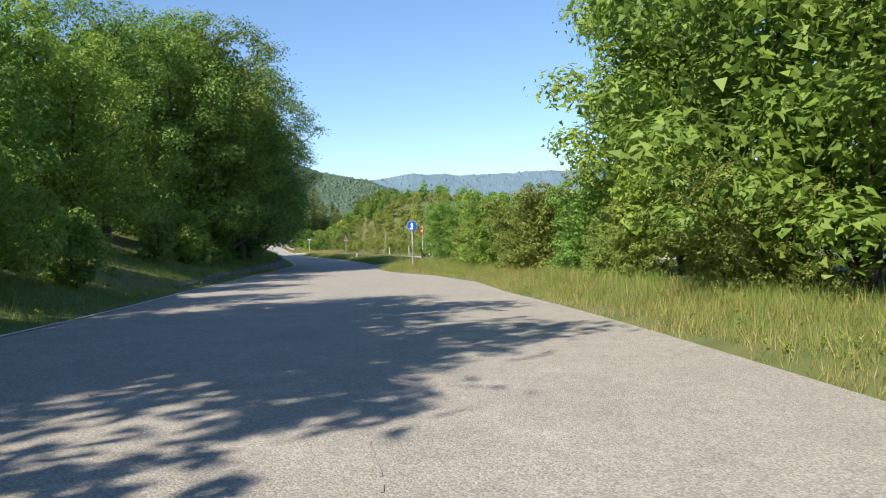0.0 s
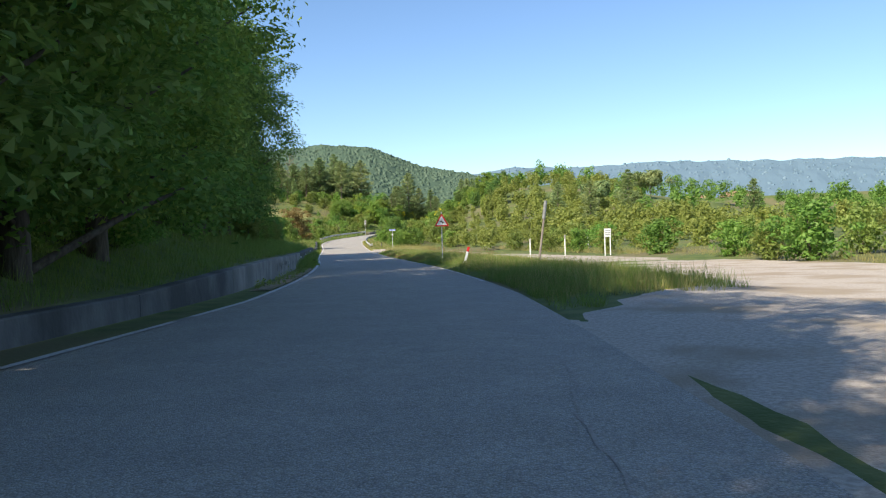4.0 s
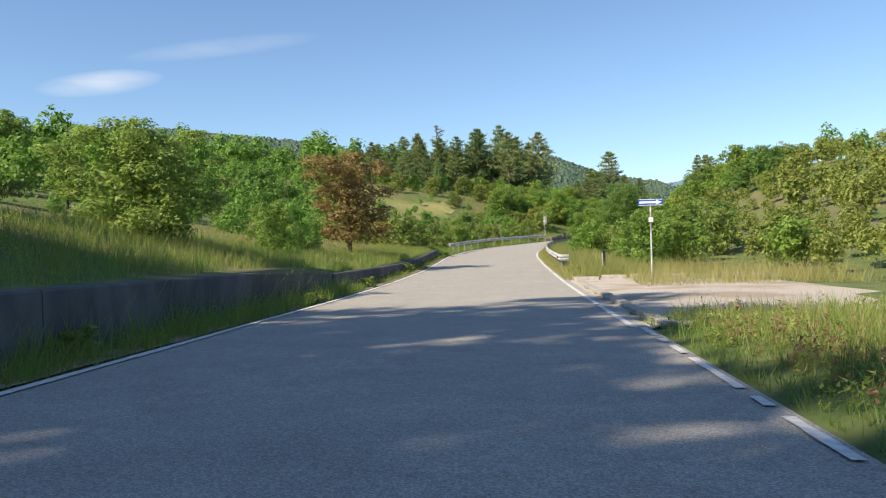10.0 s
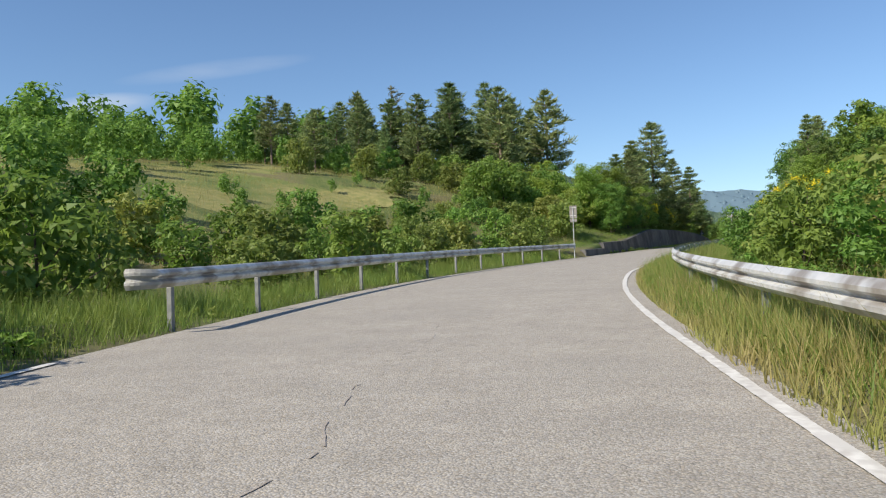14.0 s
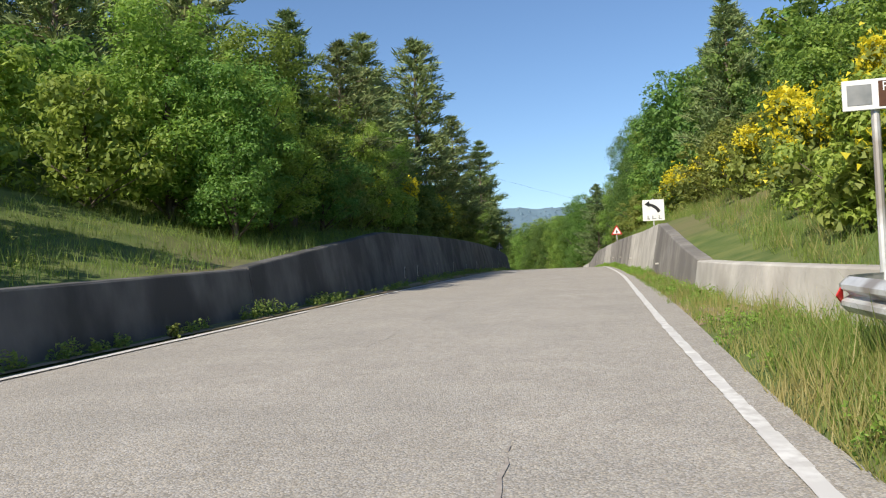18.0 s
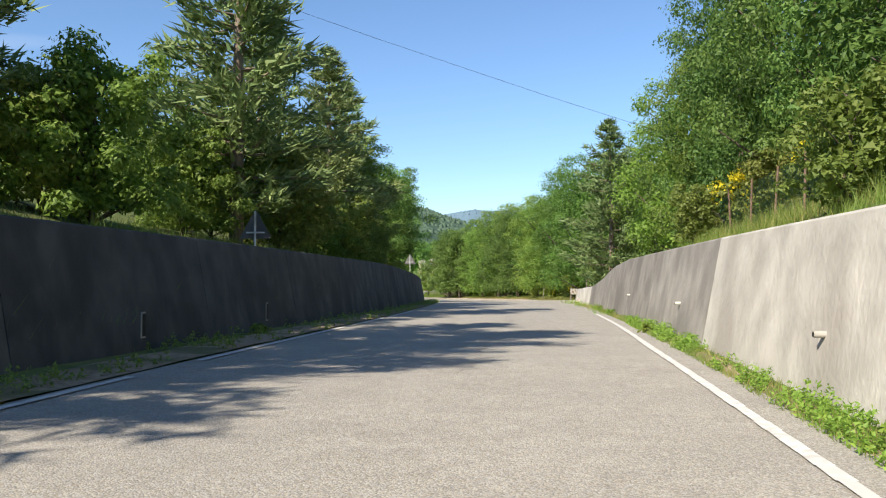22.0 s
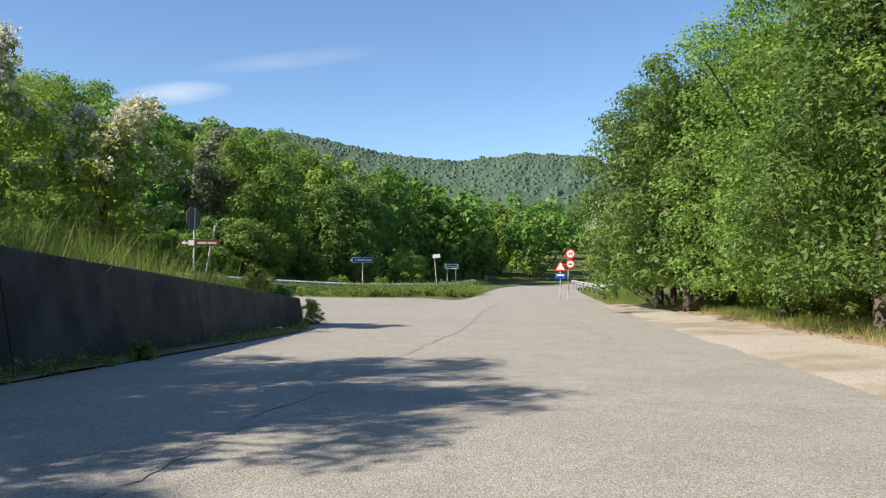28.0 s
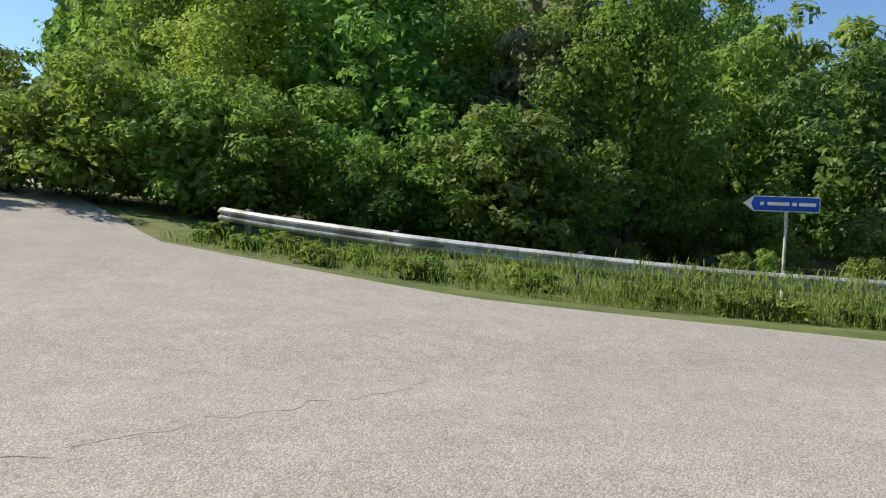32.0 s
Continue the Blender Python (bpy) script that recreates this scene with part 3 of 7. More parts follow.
def at_road(s, lat, up=0.0):
    p = spot(s, lat)
    return float(p[0]), float(p[1]), float(ground_z(s, lat)) + up


def at_world(x, y, up=0.0):
    s, lat = nearest(x, y)
    return x, y, float(ground_z(s, lat)) + up


def strip(name, s, lats, zs, material, smooth=True):
    """A sheet over rows of s; lats and zs are arrays of rows by columns."""
    n, k = lats.shape
    xy = spot(np.repeat(s[:, None], k, 1), lats)
    v = np.dstack([xy, zs]).reshape(-1, 3)
    q = [(i * k + j, i * k + j + 1, (i + 1) * k + j + 1, (i + 1) * k + j) for i in range(n - 1) for j in range(k - 1)]
    return mesh_of(name, v, q, material, smooth)


# ---- ground: one sheet to the horizon ----
gs = np.r_[np.arange(-90, 470, 1.5), np.arange(470, S_END, 12.0)]
offs = np.r_[0.0, 0.25, 0.5, 0.75, 1.0, 1.25, 1.4, 1.8, 2.2, 2.8, 3.5, 4.5, 5.5, 6.7, 8, 10, 12, 15, 18, 22, 26, 32, 38, 46, 55, 70, 90, 120, 160, 220, 300, 480, 700, 1100, 1600, 2400, 3200]
lat_cols = np.concatenate([-(LEFT(gs)[:, None] + from_profile(gs[:, None], offs[None, ::-1], -1)), -LEFT(gs)[:, None] + 0.3, RIGHT(gs)[:, None] - 0.3, RIGHT(gs)[:, None] + from_profile(gs[:, None], offs[None, :], 1)], 1)
gz = ground_z(gs[:, None] + np.zeros_like(lat_cols), lat_cols)
k = len(offs)
gz[:, k:k + 2] -= 0.25
gz[:, [k - 1, k + 2]] -= 0.03
gx = spot(np.repeat(gs[:, None], lat_cols.shape[1], 1), lat_cols)
far = np.clip((np.abs(lat_cols) - 5) / 12, 0, 1)
for i in range(gz.shape[0]):
    for j in range(gz.shape[1]):
        if far[i, j] > 0 and not (-75 < lat_cols[i, j] < -5 and 408 < gs[i] < 450):
            x, y = gx[i, j]
            gz[i, j] += far[i, j] * (0.35 * noise.noise((x * 0.12, y * 0.12, 0.0)) + 0.12 * noise.noise((x * 0.5, y * 0.5, 3.0)))
# kept under the branch road
for i in range(gz.shape[0]):
    if 411 < gs[i] < 446:
        for j in range(k):
            x, y = gx[i, j]
            if y > 412.5 - 0.17 * (-57 - x) and y < 437 and x < -52 and y < 436 - 1.7 * (-58 - x) * (x > -68) - 17 * (x <= -68) - 0.24 * (-68 - x) * (x <= -68):
                gz[i, j] -= 0.12
# the sheet's ends run on to the horizon
n_rows, n_cols = lat_cols.shape
verts = np.dstack([gx, gz])
d_back, d_fwd = -tang[0], tang[-1]
pre = [np.column_stack([verts[0, :, 0] + d_back[0] * d, verts[0, :, 1] + d_back[1] * d, verts[0, :, 2]]) for d in (3000.0, 800.0, 200.0)]
post = [np.column_stack([verts[-1, :, 0] + d_fwd[0] * d, verts[-1, :, 1] + d_fwd[1] * d, verts[-1, :, 2]]) for d in (150.0, 600.0, 3500.0)]
verts = np.concatenate([np.stack(pre), verts, np.stack(post)], 0)
n_rows = verts.shape[0]
quads = [(i * n_cols + j, i * n_cols + j + 1, (i + 1) * n_cols + j + 1, (i + 1) * n_cols + j) for i in range(n_rows - 1) for j in range(n_cols - 1)]
ground = new("ground", mesh_of("ground", verts.reshape(-1, 3), quads, SOIL, True))
tagged(ground, "grassy soil of the verges, banks and fields", "ground", kind="structure")

# ---- road ----
rs = np.arange(-90, S_END, 1.5)
u = np.linspace(0, 1, 9)
rl = -LEFT(rs)[:, None] * (1 - u) + RIGHT(rs)[:, None] * u
rz_ = np.repeat(road_z(rs)[:, None], 9, 1) + 0.01
road = new("road", strip("road", rs, rl, rz_, ASPHALT))
tagged(road, "worn light grey asphalt country road without a centre line", "road", kind="structure")


def ribbon(name, s0, s1, lat_of, width, material, up=0.026, breaks=0.0, seed=1, step=1.0, label="", gap=0.0):
    """A painted or sealed band on the road, with worn gaps."""
    rnd = random.Random(seed)
    v, q = [], []
    s = s0
    while s < s1:
        if rnd.random() >= breaks:
            e = min(s + step + 0.001, s1)
            w0, w1 = (width * rnd.uniform(0.8, 1.1) for _ in range(2))
            base_i = len(v)
            for ss_, w in ((s, w0), (e, w1)):
                c = float(lat_of(ss_))
                for lat in (c - w / 2, c + w / 2):
                    p = spot(ss_, lat)
                    v.append((p[0], p[1], float(road_z(ss_)) + up))
            q.append((base_i, base_i + 1, base_i + 3, base_i + 2))
        s += step
    ob = new(name, mesh_of(name, v, q, material))
    return tagged(ob, label, "road marking", kind="structure")


ribbon("edge_line", -60, 48, lambda s: -LEFT(s) + 0.12, 0.13, PAINT, breaks=0.08, seed=2, label="worn white edge line on asphalt")
ribbon("edge_line", 58, 205, lambda s: -LEFT(s) + 0.15, 0.14, PAINT, breaks=0.05, seed=3, label="worn white edge line on asphalt")
ribbon("edge_line", 255, 350, lambda s: -LEFT(s) + 0.2, 0.13, PAINT, breaks=0.12, seed=4, label="worn white edge line on asphalt")
ribbon("edge_line", 78, 148, lambda s: RIGHT(s) - 0.12, 0.10, PAINT, breaks=0.3, step=0.4, seed=5, label="worn white edge line on asphalt")
LINE_R = table("148 1.85, 165 1.72, 178 1.68, 190 1.6, 204 1.36, 215 1.0, 225 0.76, 234 0.9, 245 0.95, 256 0.96, 266 1.05, 275 1.2, 284 1.4, 300 1.55, 315 1.78, 330 1.76, 350 2.0")
ribbon("edge_line", 148, 196, LINE_R, 0.12, PAINT, breaks=0.05, step=0.25, seed=6, label="broken worn white edge line on asphalt")
ribbon("edge_line", 196, 348, LINE_R, 0.13, PAINT, step=0.4, seed=7, label="white edge line on asphalt")


CRACK_UP = 0.0225


def crack(pts, w0, w1, seed, jag=0.06, skip=0.06):
    """An irregular crack or sealed seam through plan points, its width wandering between w0 and w1."""
    rnd = random.Random(seed)
    p = np.array(pts, float)
    d = np.r_[0, np.cumsum(np.hypot(*np.diff(p, axis=0).T))]
    e = np.arange(0, d[-1], 0.14)
    xy = np.stack([np.interp(e, d, p[:, j]) for j in range(2)], 1)
    t = np.gradient(xy, axis=0)
    t /= np.linalg.norm(t, axis=1)[:, None]
    n = np.stack([t[:, 1], -t[:, 0]], 1)
    w0, w1 = w0 * 0.6, w1 * 0.6
    off, wd, v, q = 0.0, (w0 + w1) / 2, [], []
    for i in range(len(e)):
        off = off * 0.93 + rnd.gauss(0, jag)
        wd = min(w1, max(w0, wd + rnd.gauss(0, (w1 - w0) * 0.22)))
        c = xy[i] + n[i] * off
        s_, l_ = nearest(c[0], c[1])
        z = float(road_z(min(s_, S_END))) + (CRACK_UP if seed >= 30 else 0.016)
        for sg in (-0.5, 0.5):
            ww = wd * rnd.uniform(0.7, 1.3) * sg
            v.append((c[0] + n[i][0] * ww, c[1] + n[i][1] * ww, z))
        if i and rnd.random() > skip:
            q.append((2 * i - 2, 2 * i - 1, 2 * i + 1, 2 * i))
    return tagged(new("tar_seam", mesh_of("tar_seam", v, q, TAR)), "dark irregular crack in the worn asphalt", "road marking", kind="structure")


def crack_along(s0, s1, lat_of, w0, w1, seed, jag=0.03, skip=0.06):
    return crack([tuple(float(c) for c in spot(s, lat_of(s))) for s in np.arange(s0, s1, 1.0)], w0, w1, seed, jag, skip)


crack_along(18, 46, lambda s: -1.2 - 0.06 * (s - 22) + 0.35 * math.sin(s * 0.33), 0.015, 0.07, 7)
crack_along(4, 20, lambda s: -0.4 + 0.25 * math.sin(s * 0.5), 0.01, 0.035, 21, skip=0.3)
crack_along(50, 62, lambda s: 0.4 + 0.1 * (s - 50), 0.015, 0.05, 22)
crack_along(78, 92, lambda s: -0.9 + 0.12 * math.sin(s * 0.7), 0.015, 0.05, 8)
crack_along(92, 150, lambda s: -1.05 + 0.2 * math.sin(s * 0.2), 0.008, 0.03, 23, skip=0.45)
crack_along(150, 245, lambda s: -1.9 + 0.15 * math.sin(s * 0.17), 0.008, 0.028, 24, skip=0.5)
crack_along(248, 260, lambda s: -0.55 + 0.03 * math.sin(s * 0.7), 0.02, 0.05, 9, jag=0.012, skip=0.2)
crack_along(264, 300, lambda s: -2.9 + 0.1 * math.sin(s * 0.3), 0.008, 0.03, 25, skip=0.4)
crack_along(326, 346, lambda s: -1.35 + 0.1 * math.sin(s * 0.6), 0.03, 0.13, 10, skip=0.2)
crack_along(346, 378, lambda s: -1.6 - 0.015 * (s - 346), 0.015, 0.09, 26, skip=0.2)
crack_along(376, 416, lambda s: -2.75 + 0.05 * math.sin(s * 0.8), 0.02, 0.08, 11, skip=0.1)
crack([(-47.4, 408.0), (-48.6, 411.9), (-50.2, 417.2), (-52.4, 423.2), (-53.4, 426.8), (-55.4, 433.9), (-57.4, 440.5)], 0.03, 0.20, 27, jag=0.025, skip=0.02)
crack([(-44.6, 411.0), (-45.3, 413.6), (-46.3, 416.6), (-48.0, 420.0), (-51.0, 424.6), (-51.6, 426.0), (-52.6, 427.4), (-53.6, 430.6)], 0.015, 0.07, 28, jag=0.07)
crack([(-46.2, 416.0), (-47.4, 417.2), (-47.2, 418.6)], 0.01, 0.04, 29)
crack([(-52.0, 415.2), (-53.4, 415.9), (-55.6, 416.6)], 0.02, 0.10, 30)
crack([(-53.0, 418.6), (-55.6, 421.4), (-56.4, 423.4), (-58.6, 426.4)], 0.015, 0.07, 31, jag=0.08, skip=0.15)
crack([(-56.2, 421.6), (-58.6, 421.2), (-62.2, 421.8)], 0.01, 0.05, 32, jag=0.08, skip=0.2)
crack([(-54.6, 428.6), (-58.3, 431.0), (-60.6, 433.2)], 0.01, 0.05, 33, jag=0.05, skip=0.25)


def patch(name, s0, s1, a, b, material, label, category, up=0.03, nc=8, rough_edge=0.4, seed=1):
    """A sheet of gravel or litter over the ground between two bounds beside the road, with a ragged rim."""
    rnd = random.Random(seed)
    s = np.arange(s0, s1 + 0.01, 1.0)
    lo = np.array([a(x) + rnd.uniform(-rough_edge, rough_edge) for x in s])
    hi = np.array([b(x) + rnd.uniform(-rough_edge, rough_edge) for x in s])
    uu = np.linspace(0, 1, nc)
    lats = lo[:, None] * (1 - uu) + hi[:, None] * uu
    gz_ = ground_z(s[:, None] + np.zeros_like(lats), lats)
    z = gz_ + (np.maximum(gz_, road_z(s)[:, None] - 0.4) - gz_) * np.clip(uu * 2.5, 0, 1) + up
    z[:, 0] -= up + 0.03
    ob = new(name, strip(name, s, lats, z, material))
    return tagged(ob, label, category, kind="structure")


# gravel lane beside the road, pull-off, track mouth, dusty margins
patch("gravel_lane", 53, 150, table("53 1.75, 64 1.9, 68 3.2, 71 6.0, 76 8.8, 90 8.4, 150 6.6"), table("53 22, 58 30, 74 18, 100 15, 150 11"), GRAVEL, "pale sunlit gravel lane beside the road", "gravel", nc=18, rough_edge=0.15, seed=21)
patch("pull_off", 148, 173, lambda s: RIGHT(s) - 0.12, table("148 3.5, 150 9, 162 8.5, 168 4.2, 173 2.4"), GRAVEL, "dusty concrete pull-off beside the road", "pull-off", rough_edge=0.05, seed=22)
patch("track_mouth", 366, 392, lambda s: RIGHT(s) - 0.4, table("366 3.4, 372 9, 378 12, 384 6, 392 4.2"), GRAVEL, "pale gravel mouth of a side track", "gravel", rough_edge=0.15, seed=23)
patch("dusty_margin", 392, 440, lambda s: RIGHT(s) - 0.3, table("392 4.6, 410 6.8, 425 6.0, 440 4.0"), GRAVEL, "pale dusty margin of the road", "gravel", rough_edge=0.2, seed=24)
patch("leaf_litter", 404, 432, table("404 6.2, 432 5.2"), table("404 8.2, 432 6.4"), DRYSOIL, "brown leaf litter on the verge", "litter", up=0.05, rough_edge=0.3, seed=25)
patch("meadow", 196, 284, table("196 -80, 284 -62"), table("196 -19, 215 -17, 240 -20, 262 -26, 284 -34"), MEADOW, "golden-green dry meadow on the slope", "meadow", up=0.06, nc=30, rough_edge=0.8, seed=31)
patch("soil_gutter", 77, 199, lambda s: WEST_FACE(s) + 0.06, lambda s: -LEFT(s) - 0.05, DRYSOIL, "earth gutter between road and wall", "soil", up=0.025, rough_edge=0.05, nc=4, seed=27)
patch("soil_gutter", 256, 419, lambda s: NORTH_FACE(s) + 0.06, lambda s: -LEFT(s) - 0.05, DRYSOIL, "earth gutter between road and wall", "soil", up=0.025, rough_edge=0.05, nc=4, seed=28)
patch("soil_gutter", 266, 368, lambda s: RIGHT(s) - 0.06, lambda s: EAST_FACE(s) - 0.06, DRYSOIL, "earth gutter between road and wall", "soil", up=0.025, rough_edge=0.02, nc=4, seed=29)


# the road that branches off at the junction
def branch_sheet():
    near_ = np.array([(-51.5, 413.2), (-55.5, 415.0), (-60, 415.4), (-68, 413.2), (-80, 410), (-112, 402)])
    far_ = np.array([(-58.2, 436.5), (-60.0, 432.0), (-63.2, 427.6), (-68.6, 422.6), (-80, 419), (-112, 411.5)])
    uu = np.linspace(0, 5, 41)
    a, b = (np.stack([np.interp(uu, range(6), p[:, j]) for j in range(2)], 1) for p in (near_, far_))
    v = []
    for i in range(41):
        for w in np.linspace(0, 1, 13):
            x, y = a[i] * (1 - w) + b[i] * w
            s_, l_ = nearest(x, y)
            v.append((x, y, float(ground_z(s_, l_)) + 0.02 - 0.06 * max(0.0, 1 - i / 5)))
    q = [(i * 13 + j, i * 13 + j + 1, (i + 1) * 13 + j + 1, (i + 1) * 13 + j) for i in range(40) for j in range(12)]
    return mesh_of("branch_road", v, q, ASPHALT, True)


tagged(new("branch_road", branch_sheet()), "worn light grey asphalt side road at the junction", "road", kind="structure")


# ---- walls ----
def wall(name, label, panels, face, thick, lean, side, coping=False):
    """A retaining wall of cast panels. panels: rows of s0, s1, top at s0, top at s1, material."""
    top = thing(name, label, "wall", kind="structure")
    for s0, s1, h0, h1, material in panels:
        n = max(2, int((s1 - s0) / 2) + 1)
        ss_ = np.linspace(s0 + 0.012, s1 - 0.012, n)
        hh = np.interp(ss_, [s0, s1], [h0, h1])
        v, q = [], []
        for s, h in zip(ss_, hh):
            f0 = face(s)
            z0 = float(road_z(s))
            wob = 0.012 * noise.noise((s * 0.8, 1.0, 0.0))
            for lat, z in ((f0, -0.35), (f0 + side * (lean * h + wob), h - 0.03), (f0 + side * (lean * h + 0.03), h), (f0 + side * (lean * h + thick - 0.03), h + 0.01), (f0 + side * (lean * h + thick), h - 0.03), (f0 + side * (thick + lean * h), -0.35)):
                p = spot(s, lat)
                v.append((p[0], p[1], z0 + z))
        for i in range(n - 1):
            for j in range(5):
                q.append((i * 6 + j, i * 6 + j + 1, (i + 1) * 6 + j + 1, (i + 1) * 6 + j))
        q.append(tuple(range(6)))
        q.append(tuple(range((n - 1) * 6, n * 6))[::-1])
        part("panel", mesh_of("panel", v, q, material), material, top)
    return top


def run(s0, s1, h, step, material, other=None, seed=3):
    rnd = random.Random(seed)
    out, s = [], s0
    while s < s1 - 0.1:
        e = min(s + step * rnd.uniform(0.85, 1.15), s1)
        out.append((s, e, float(h(s)), float(h(e)), other if other and rnd.random() < 0.3 else material))
        s = e
    return out


# dark panels here and in the north wall carry shade in their colour
wall_w = wall("wall_west", "low weathered concrete retaining wall with peeling stains", run(30, 76, WEST_TOP, 7.0, DARKCONC, seed=4) + run(76, 104, WEST_TOP, 7.5, CONCRETE, seed=5) + run(104, 160, WEST_TOP, 7.5, SHADECONC, seed=5) + run(160.2, 200, WEST_TOP, 8.0, SHADECONC, seed=6), WEST_FACE, 0.35, 0.02, -1)
wall_nw = wall("wall_north", "tall concrete retaining wall with its shade put into dark panels", [(255, 261, 0.55, 0.52, DARKCONC), (261, 270, 1.0, 1.06, DARKCONC), (270, 283, 1.1, 2.1, DARKCONC)] + run(283, 325, NORTH_TOP, 6.6, DARKCONC, seed=7) + run(325, 395, NORTH_TOP, 6.6, SHADECONC, seed=7) + run(395, 421, NORTH_TOP, 6.5, SHADECONC, seed=8), NORTH_FACE, 0.4, 0.22, -1)
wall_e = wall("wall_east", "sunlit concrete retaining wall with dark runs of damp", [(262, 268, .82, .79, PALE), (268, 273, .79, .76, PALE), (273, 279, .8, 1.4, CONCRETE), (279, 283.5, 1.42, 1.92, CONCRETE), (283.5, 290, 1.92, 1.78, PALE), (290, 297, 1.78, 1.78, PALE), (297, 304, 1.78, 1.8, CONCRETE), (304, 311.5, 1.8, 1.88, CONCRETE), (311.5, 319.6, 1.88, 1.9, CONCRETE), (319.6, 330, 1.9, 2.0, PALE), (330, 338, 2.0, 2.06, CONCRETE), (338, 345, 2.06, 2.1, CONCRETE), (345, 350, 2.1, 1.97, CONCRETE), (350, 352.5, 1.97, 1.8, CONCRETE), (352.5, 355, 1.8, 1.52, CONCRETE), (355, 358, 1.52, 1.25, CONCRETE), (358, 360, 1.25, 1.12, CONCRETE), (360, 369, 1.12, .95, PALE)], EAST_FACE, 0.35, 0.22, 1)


# ---- crash barriers ----
def w_profile():
    pts = [(0.0, 0.31), (0.03, 0.29), (0.075, 0.245), (0.075, 0.205), (0.0, 0.165), (0.0, 0.145), (0.075, 0.105), (0.075, 0.065), (0.03, 0.02), (0.0, 0.0)]
    return pts


def barrier(name, label, pts, side, top=0.82, ends=(True, True), post_step=3.8, group="crash barriers"):
    """A steel W-beam along plan points (x, y, z of the ground); side 1: its face looks to the left of the run."""
    root = thing(name, label, "crash barrier", group)
    P = np.array(pts)
    t = np.gradient(P[:, :2], axis=0)
    t /= np.linalg.norm(t, axis=1)[:, None]
    nrm = np.stack([-t[:, 1], t[:, 0]], 1) * side
    prof_ = w_profile()
    v, q = [], []
    kk = len(prof_)
    for thick in (0.0, -0.004):
        for (x, y, z), n in zip(P, nrm):
            for d, h in prof_:
                v.append((x + n[0] * (d + thick), y + n[1] * (d + thick), z + top - 0.31 + h))
    m = len(P)
    for layer in (0, 1):
        o = layer * m * kk
        for i in range(m - 1):
            for j in range(kk - 1):
                q.append((o + i * kk + j, o + i * kk + j + 1, o + (i + 1) * kk + j + 1, o + (i + 1) * kk + j))
    part("beam", mesh_of("beam", v, q, ZINC, False), ZINC, root)
    dist = np.r_[0, np.cumsum(np.linalg.norm(np.diff(P[:, :2], axis=0), axis=1))]
    d = 0.6
    while d < dist[-1] - 0.3:
        x, y, z = (np.interp(d, dist, P[:, j]) for j in range(3))
        n = np.array([np.interp(d, dist, nrm[:, j]) for j in range(2)])
        ang = math.degrees(math.atan2(n[1], n[0]))
        ps = part("post", box(0.09, 0.11, 1.25, (0, 0, 0.12), bevel=0.01), GREYPAINT, root)
        ps.matrix_local = pose(x - n[0] * 0.09, y - n[1] * 0.09, z, 0, 0, ang)
        d += post_step
    for flag, i in zip(ends, (0, -1)):
        if flag:
            x, y, z = P[i]
            out_ = Vector((*t[i], 0.0)) * (1 if i == -1 else -1)
            nn = Vector((*nrm[i], 0.0))
            bm = bmesh.new()
            prev = None
            for a in range(0, 106, 15):
                c_, s_ = math.cos(radians(a)), math.sin(radians(a))
                flare = 1 + 0.12 * a / 105
                at_ = out_ * (0.30 * s_) - nn * (0.30 * (1 - c_))
                row = [bm.verts.new(at_ + (nn * c_ + out_ * s_) * (d * (1 - 0.5 * a / 105)) + Vector((0, 0, top - 0.155 + (h - 0.155) * flare))) for d, h in prof_]
                if prev:
                    for j in range(kk - 1):
                        bm.faces.new((prev[j], row[j], row[j + 1], prev[j + 1]))
                prev = row
            bmesh.ops.solidify(bm, geom=list(bm.faces), thickness=0.006)
            bmesh.ops.recalc_face_normals(bm, faces=bm.faces)
            e = part("end_terminal", bm, ENDZINC, root, "pale curved end piece")
            e.matrix_local = pose(x, y, z)
    return root, P, nrm, dist


def reflectors(root, P, nrm, dist, where, top=0.82):
    for d in where:
        x, y, z = (np.interp(d, dist, P[:, j]) for j in range(3))
        n = np.array([np.interp(d, dist, nrm[:, j]) for j in range(2)])
        r = part("reflector", plate([(-0.07, -0.09), (0.09, 0.0), (-0.07, 0.09)], 0.012), RED, root, "red reflector")
        r.matrix_local = pose(x + n[0] * 0.085, y + n[1] * 0.085, z + top - 0.16, 0, 0, math.degrees(math.atan2(n[1], n[0])) + 90 - 35)


def along(s0, s1, lat, step=1.0):
    out = []
    for s in np.arange(s0, s1 + 0.01, step):
        l = float(lat(s))
        p = spot(s, l)
        out.append((p[0], p[1], float(ground_z(s, l))))
    return out


root, P, nrm, dist = barrier("crash_barrier", "galvanised steel crash barrier with red reflectors along the verge", along(174.2, 261.5, table("174.2 2.15, 200 2.25, 225 2.35, 245 2.2, 261.5 2.15")), 1)
reflectors(root, P, nrm, dist, (1.4, 26.0, 51.0, 62.0, 74.0, 87.0))
barrier("crash_barrier", "galvanised steel crash barrier half sunk in tall grass", along(207.0, 251.0, table("207 -6.55, 225 -7.3, 240 -7.3, 251 -6.95")), -1, top=1.06)


def world_run(pts, step=1.2):
    p = np.array(pts, float)
    d = np.r_[0, np.cumsum(np.linalg.norm(np.diff(p, axis=0), axis=1))]
    out = []
    for e in np.arange(0, d[-1], step):
        x, y = np.interp(e, d, p[:, 0]), np.interp(e, d, p[:, 1])
        out.append(at_world(x, y))
    return out


